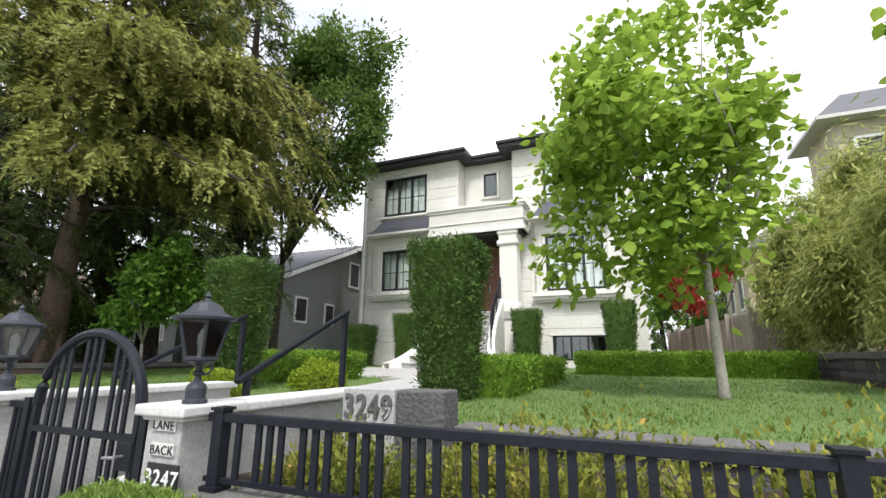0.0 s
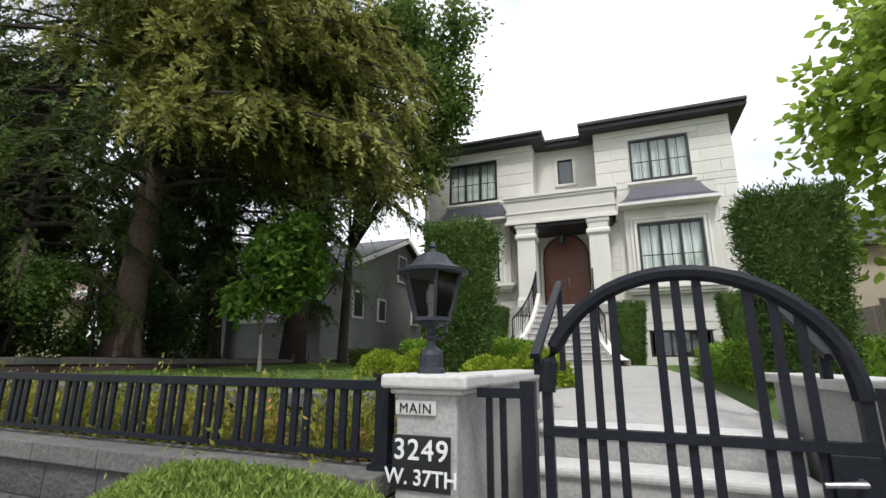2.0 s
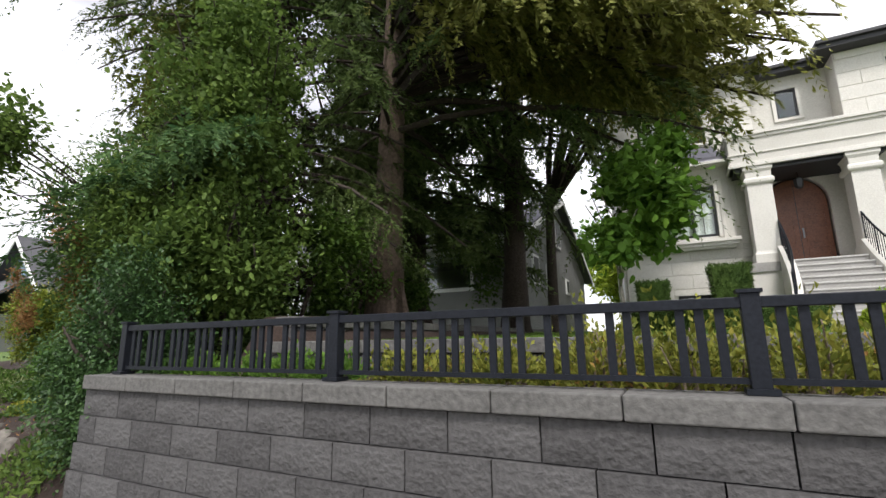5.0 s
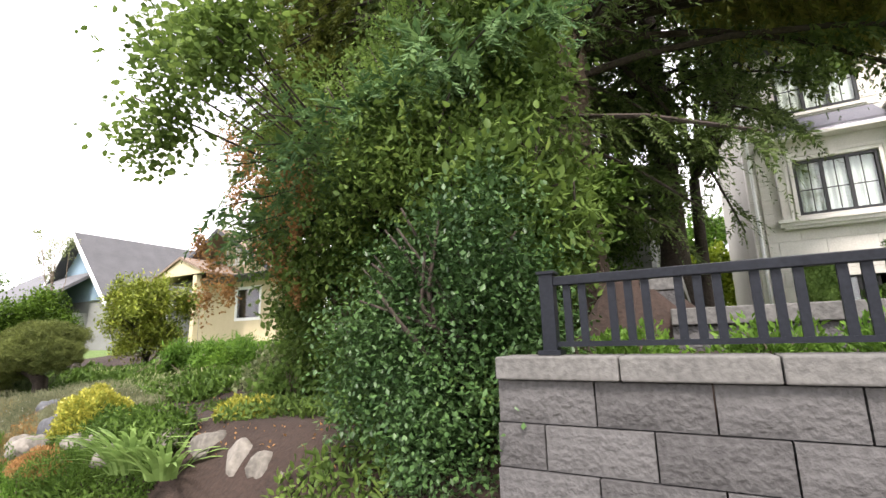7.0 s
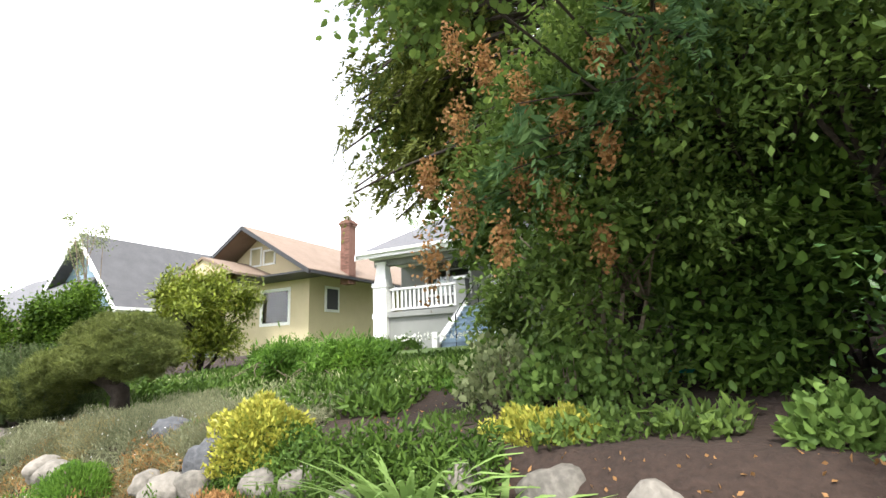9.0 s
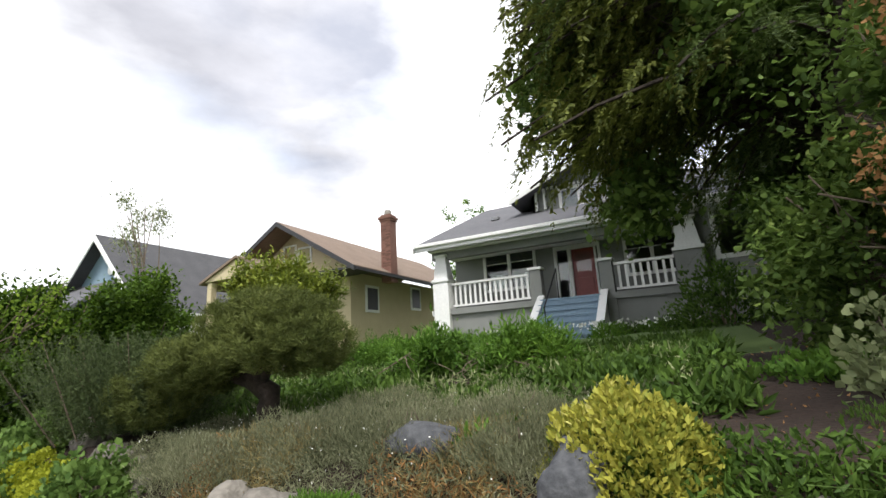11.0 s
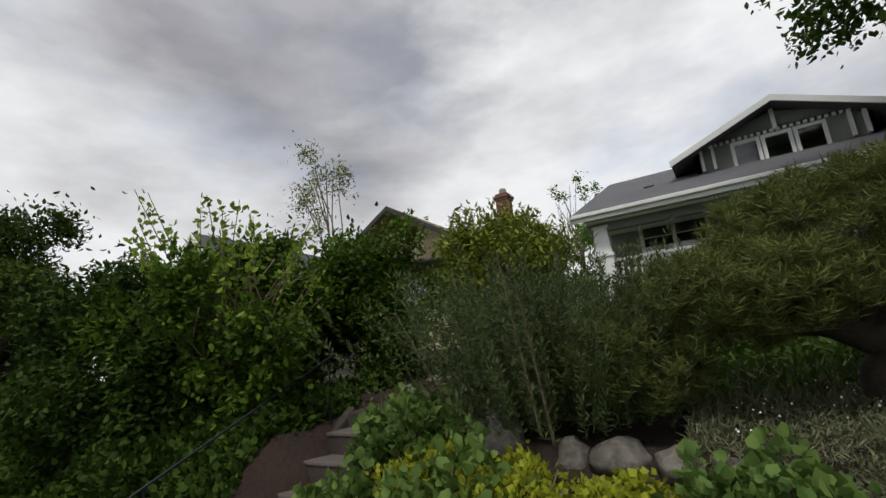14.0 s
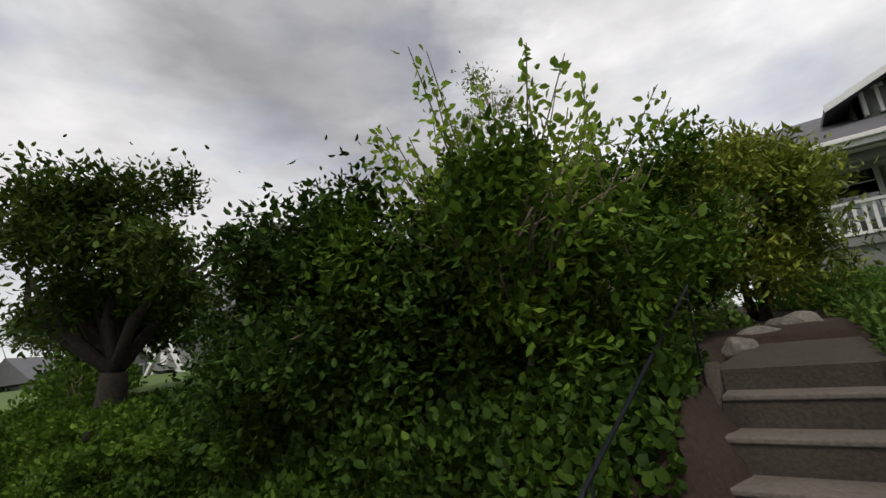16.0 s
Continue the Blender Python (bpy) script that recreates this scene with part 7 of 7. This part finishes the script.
# leafy perennials by the steps
for gx_, gy_, gz_, gr_, mt, lf, nn in ((-23.7, 2.45, 0.05, 0.36, GERANIUM, 0.055, 2200), (-23.95, 2.6, 0.05, 0.25, GERANIUM, 0.05, 1200), (-23.4, 2.15, -0.2, 0.35, LADY, 0.035, 2600), (-22.9, 2.05, -0.2, 0.35, LADY, 0.035, 2400), (-22.4, 2.0, -0.2, 0.3, LADY, 0.035, 1800), (-23.9, 2.0, -0.35, 0.35, GERANIUM, 0.05, 1900), (-25.45, 4.3, 0.25, 0.3, GERANIUM, 0.05, 900), (-25.35, 4.9, 0.3, 0.3, GERANIUM, 0.05, 900), (-25.2, 5.5, 0.35, 0.3, GERANIUM, 0.05, 900), (-23.1, 2.0, -0.3, 0.5, GERANIUM, 0.06, 1400), (-21.9, 2.0, -0.2, 0.4, GERANIUM, 0.05, 1500)):
    bush("perennial", gx_, gy_, gz_, (gr_, gr_ * 0.8, gr_ * 0.95), mt, "leafy lime and green perennial beside the steps", nn, lf, 0.95, "plant", "border perennials", 0.35, 0.6, 8, 0.2)
for i in range(16):
    bx = -21.0 + 0.1 * i + (0.35 if i > 7 else 0)
    leafy("phlox", bx, 5.0 + 0.3 * math.sin(i * 2.1), 0.32, (bx, 5.0 + 0.3 * math.sin(i * 2.1), 0.64), (0.18, 0.18, 0.36), GREEN, TWIG, "upright green leafy perennial in the border", 0.006, 0.25, 2, 30, 44, 0.11, 0.24, 0.12, category="plant", group="tall perennials", trunks=4, droop=0.0)
for i in range(12):
    bx = -23.6 + 0.36 * i if i < 6 else -19.3 + 0.4 * (i - 6)
    bush("daisy_shrub", bx, 10.3 + 0.4 * math.sin(i * 1.9), 0.85, (0.4, 0.38, 0.32), DEEP if i % 2 else GREEN, "green shrub with white flowers before the porch", 900, 0.07, 0.4, group="porch shrubs", shell=0.5)
d = rng.random((260, 2))
p = np.stack([-22.2 + 4.6 * d[:, 0], 9.9 + 0.6 * d[:, 1], 1.1 + 0.14 * rng.random(260)], 1)
tagged(leaves("daisies", p, unit(260), unit(260), 0.06, 0.06, PETAL), "white daisies in front of the porch", "flowers", kind="stuff")
clipped("low_hedge", (-23.2, -20.4, 6.9, 7.6), 0.5, (-23.25, -20.35, 6.85, 7.65), 0.95, GREEN, "low green hedge dotted with white flowers", 8000, 0.06, "", "hedge", 0.5, 0.06)
for bx, by, bz, br in ((-23.9, 7.6, 0.5, 0.5), (-23.3, 8.1, 0.55, 0.5), (-24.5, 7.9, 0.5, 0.45), (-24.2, 8.9, 0.6, 0.6)):
    bush("garden_shrub", bx, by, bz, (br, br * 0.8, br * 1.1), GREEN, "green leafy garden shrub below the porch", 2200, 0.06, 0.5, group="garden shrubs")
bush("porch_shrub", -17.2, 10.0, 0.9, (0.9, 0.7, 1.2), DEEP, "dark green shrub beside the porch", 3600, 0.08, 0.5)
bush("porch_shrub", -15.6, 9.6, 0.95, (1.0, 0.8, 1.3), DEEP, "dark green shrub beside the porch", 3600, 0.08, 0.5)

# shrubs west of the steps
leafy("lilac", -26.2, 2.75, 0.1, (-26.1, 2.7, 1.15), (1.2, 0.85, 1.0), SHRUB, TWIG, "tall leafy green shrub with bare stems below", 0.02, 0.5, 5, 420, 60, 0.07, 0.55, 0.17, category="shrub", trunks=4, droop=0.1)
leafy("lilac", -27.9, 2.7, -0.1, (-27.9, 2.5, 0.7), (1.65, 0.85, 1.2), IVY, TWIG, "dense dark green shrub beside the garden steps", 0.02, 0.4, 5, 420, 60, 0.07, 0.6, 0.18, category="shrub", trunks=4, droop=0.1)
leafy("lilac", -27.0, 4.4, 0.2, (-27.0, 4.4, 1.5), (1.6, 1.0, 1.0), SHRUB, TWIG, "tall leafy green shrub with bare stems below", 0.02, 0.5, 5, 300, 60, 0.08, 0.55, 0.22, category="shrub", trunks=4, droop=0.1)
leafy("lilac", -29.8, 4.6, 0.2, (-29.8, 4.6, 1.3), (1.6, 1.1, 1.1), SHRUB, TWIG, "leafy green shrub along the lot line", 0.03, 0.5, 9, 130, 60, 0.09, 0.55, 0.24, category="shrub", trunks=5, droop=0.1)
for tx, ty, tz in ((-25.95, 2.3, 2.05), (-26.25, 2.2, 1.9), (-25.3, 2.4, 1.85), (-25.6, 2.3, 1.95), (-26.7, 2.3, 1.7)):
    k = 34
    u = rng.random(k)
    p = np.array([tx, ty, tz - 0.5]) + np.array([0.0, 0.0, 0.62]) * u[:, None] + rng.normal(size=(k, 3)) * 0.03
    ax = unit(k) + np.array([0, 0, 0.5])
    part("shoot", Shape().tube([(tx + 0.03, ty + 0.25, tz - 1.0), (tx, ty + 0.03, tz - 0.5), (tx, ty, tz + 0.1)], [0.008, 0.006, 0.003], 5), TWIG, bpy.data.objects["lilac"])
    leaves("shoot_leaves", p, ax, unit(k), 0.075, 0.04, BRIGHT, bpy.data.objects["lilac"], 0.15)
# Top shoots in the brightened leaf colour, painting light onto the lilac's crown.
for k in range(40):
    an = k * 2.4
    tx, ty = -26.1 + 1.05 * math.cos(an) * (0.35 + 0.6 * ((k * 7) % 10) / 10), 2.65 + 0.7 * math.sin(an) * (0.4 + 0.5 * ((k * 3) % 10) / 10)
    tz = 1.92 + 0.26 * math.sin(k * 3.7) - 0.35 * abs(tx + 26.1)
    q = 26
    u = rng.random(q)
    lx, ly = 0.35 * math.cos(an), 0.3 * math.sin(an)
    p = np.array([tx, ty, tz - 0.45]) + np.array([lx, ly, 0.5]) * u[:, None] + rng.normal(size=(q, 3)) * 0.035
    st = part("shoot", Shape().tube([(tx - lx, ty - ly, tz - 1.0), (tx, ty, tz - 0.45), (tx + lx, ty + ly, tz + 0.08)], [0.008, 0.006, 0.003], 5), TWIG, bpy.data.objects["lilac"])
    leaves("shoot_leaves", p, unit(q) + np.array([0, 0, 0.3]), unit(q), 0.068, 0.038, NEW_LEAF_LIT, bpy.data.objects["lilac"], 0.15)
leafy("lilac", -25.9, 4.6, 0.3, (-25.65, 4.4, 1.3), (0.95, 0.6, 1.0), SHRUB, TWIG, "leafy green shrub beside the garden path", 0.015, 0.4, 5, 300, 60, 0.07, 0.55, 0.18, category="shrub", trunks=3, droop=0.1)
leafy("rhododendron", -24.9, 6.5, 0.55, (-24.85, 6.45, 1.85), (1.1, 1.0, 1.25), RHODO, BARK_DARK, "rounded olive-green rhododendron behind the steps", 0.05, 0.5, 5, 460, 46, 0.11, 0.36, 0.18, category="shrub", trunks=3, droop=0.1)
leafy("thin_birch", -27.3, 5.3, 0.4, (-27.4, 5.2, 3.5), (0.62, 0.55, 0.8), SILVER, TWIG, "slender thin-leaved young tree above the shrubs", 0.025, 1.8, 8, 60, 26, 0.07, 0.4, 0.16)
leafy("fruit_tree", -32.1, 2.4, -0.05, (-33.0, 2.9, 2.4), (2.4, 1.8, 1.3), FRUIT, BARK_SHADED, "spreading dark fruit tree with a forked trunk", 0.19, 0.75, 12, 480, 60, 0.11, 0.5, 0.3, droop=0.2)
for i in range(26):
    bx, by = -31.5 + 0.27 * i, 1.9 + 0.35 * math.sin(i * 2.7)
    z = ground_z(bx, by)
    bush("ivy", bx, by, z - 0.05, (0.32, 0.36, 0.3), IVY if i % 3 else SHRUB, "dark green ivy covering the bank", 700, 0.065, 0.8, "ground cover", "ivy patches", 0.3, 0.5, 4, 0.2)
for i in range(14):
    bx, by = -25.36 - 0.05 * (i % 3), 1.68 + 0.13 * i
    bush("ivy", bx, by, min(-0.95 + 0.69 * (by - 1.6), 0.2) - 0.12, (0.27, 0.24, 0.3), IVY, "dark green ivy covering the bank", 700, 0.065, 0.8, "ground cover", "ivy patches", 0.3, 0.5, 4, 0.2)
for i in range(22):
    bx, by = -37 + 0.36 * i, 1.75 + 0.6 * abs(math.sin(i * 2.2))
    bush("ivy", bx, by, ground_z(bx, by) - 0.05, (0.45, 0.45, 0.22), SHRUB, "green ground cover along the bank", 700, 0.07, 0.8, "ground cover", "ivy patches", 0.3, 0.5, 4, 0.2)
part_hose = part("garden_hose", Shape().tube([(-15.2, 4.2, 0.62), (-15.7, 4.05, 0.63), (-16.0, 4.2, 0.62), (-16.3, 4.3, 0.6)], [0.014] * 4, 7), HOSE)
tagged(part_hose, "teal garden hose lying on the soil", "hose")

for i in range(12):
    bx, by = -36.5 - 1.7 * i, 3.4 + 0.55 * i
    bush("far_hedge", bx, by, ground_z(bx, by) - 0.1, (1.3, 0.9, 1.15 + 0.2 * math.sin(i * 2.3)), IVY if i % 2 else SHRUB, "dark green hedge shrub along the lower gardens", 1500, 0.11, 0.6, group="lower garden hedges")

# lawn grass
n = 60000
gxv, gyv = -12.2 + 15.3 * rng.random(n), 3.3 + 8.5 * rng.random(n) ** 1.3
ok = ~((gxv > -4.6) & (gxv < -2.5)) & ~((gyv > 8.4) & (gxv < -2.5) & (gxv > -7.7))
gxv, gyv = gxv[ok], gyv[ok]
p = np.stack([gxv, gyv, 1.12 + 0.02 * np.minimum(gyv - 3, 9) - 0.01], 1)
ax = unit(len(p)) * 0.5 + np.array([0, 0, 1.0])
tagged(leaves("lawn_grass", p, ax, unit(len(p)), 0.035 * (0.6 + 0.7 * rng.random(len(p))), 0.01, GRASS), "short green lawn grass", "grass", kind="stuff")
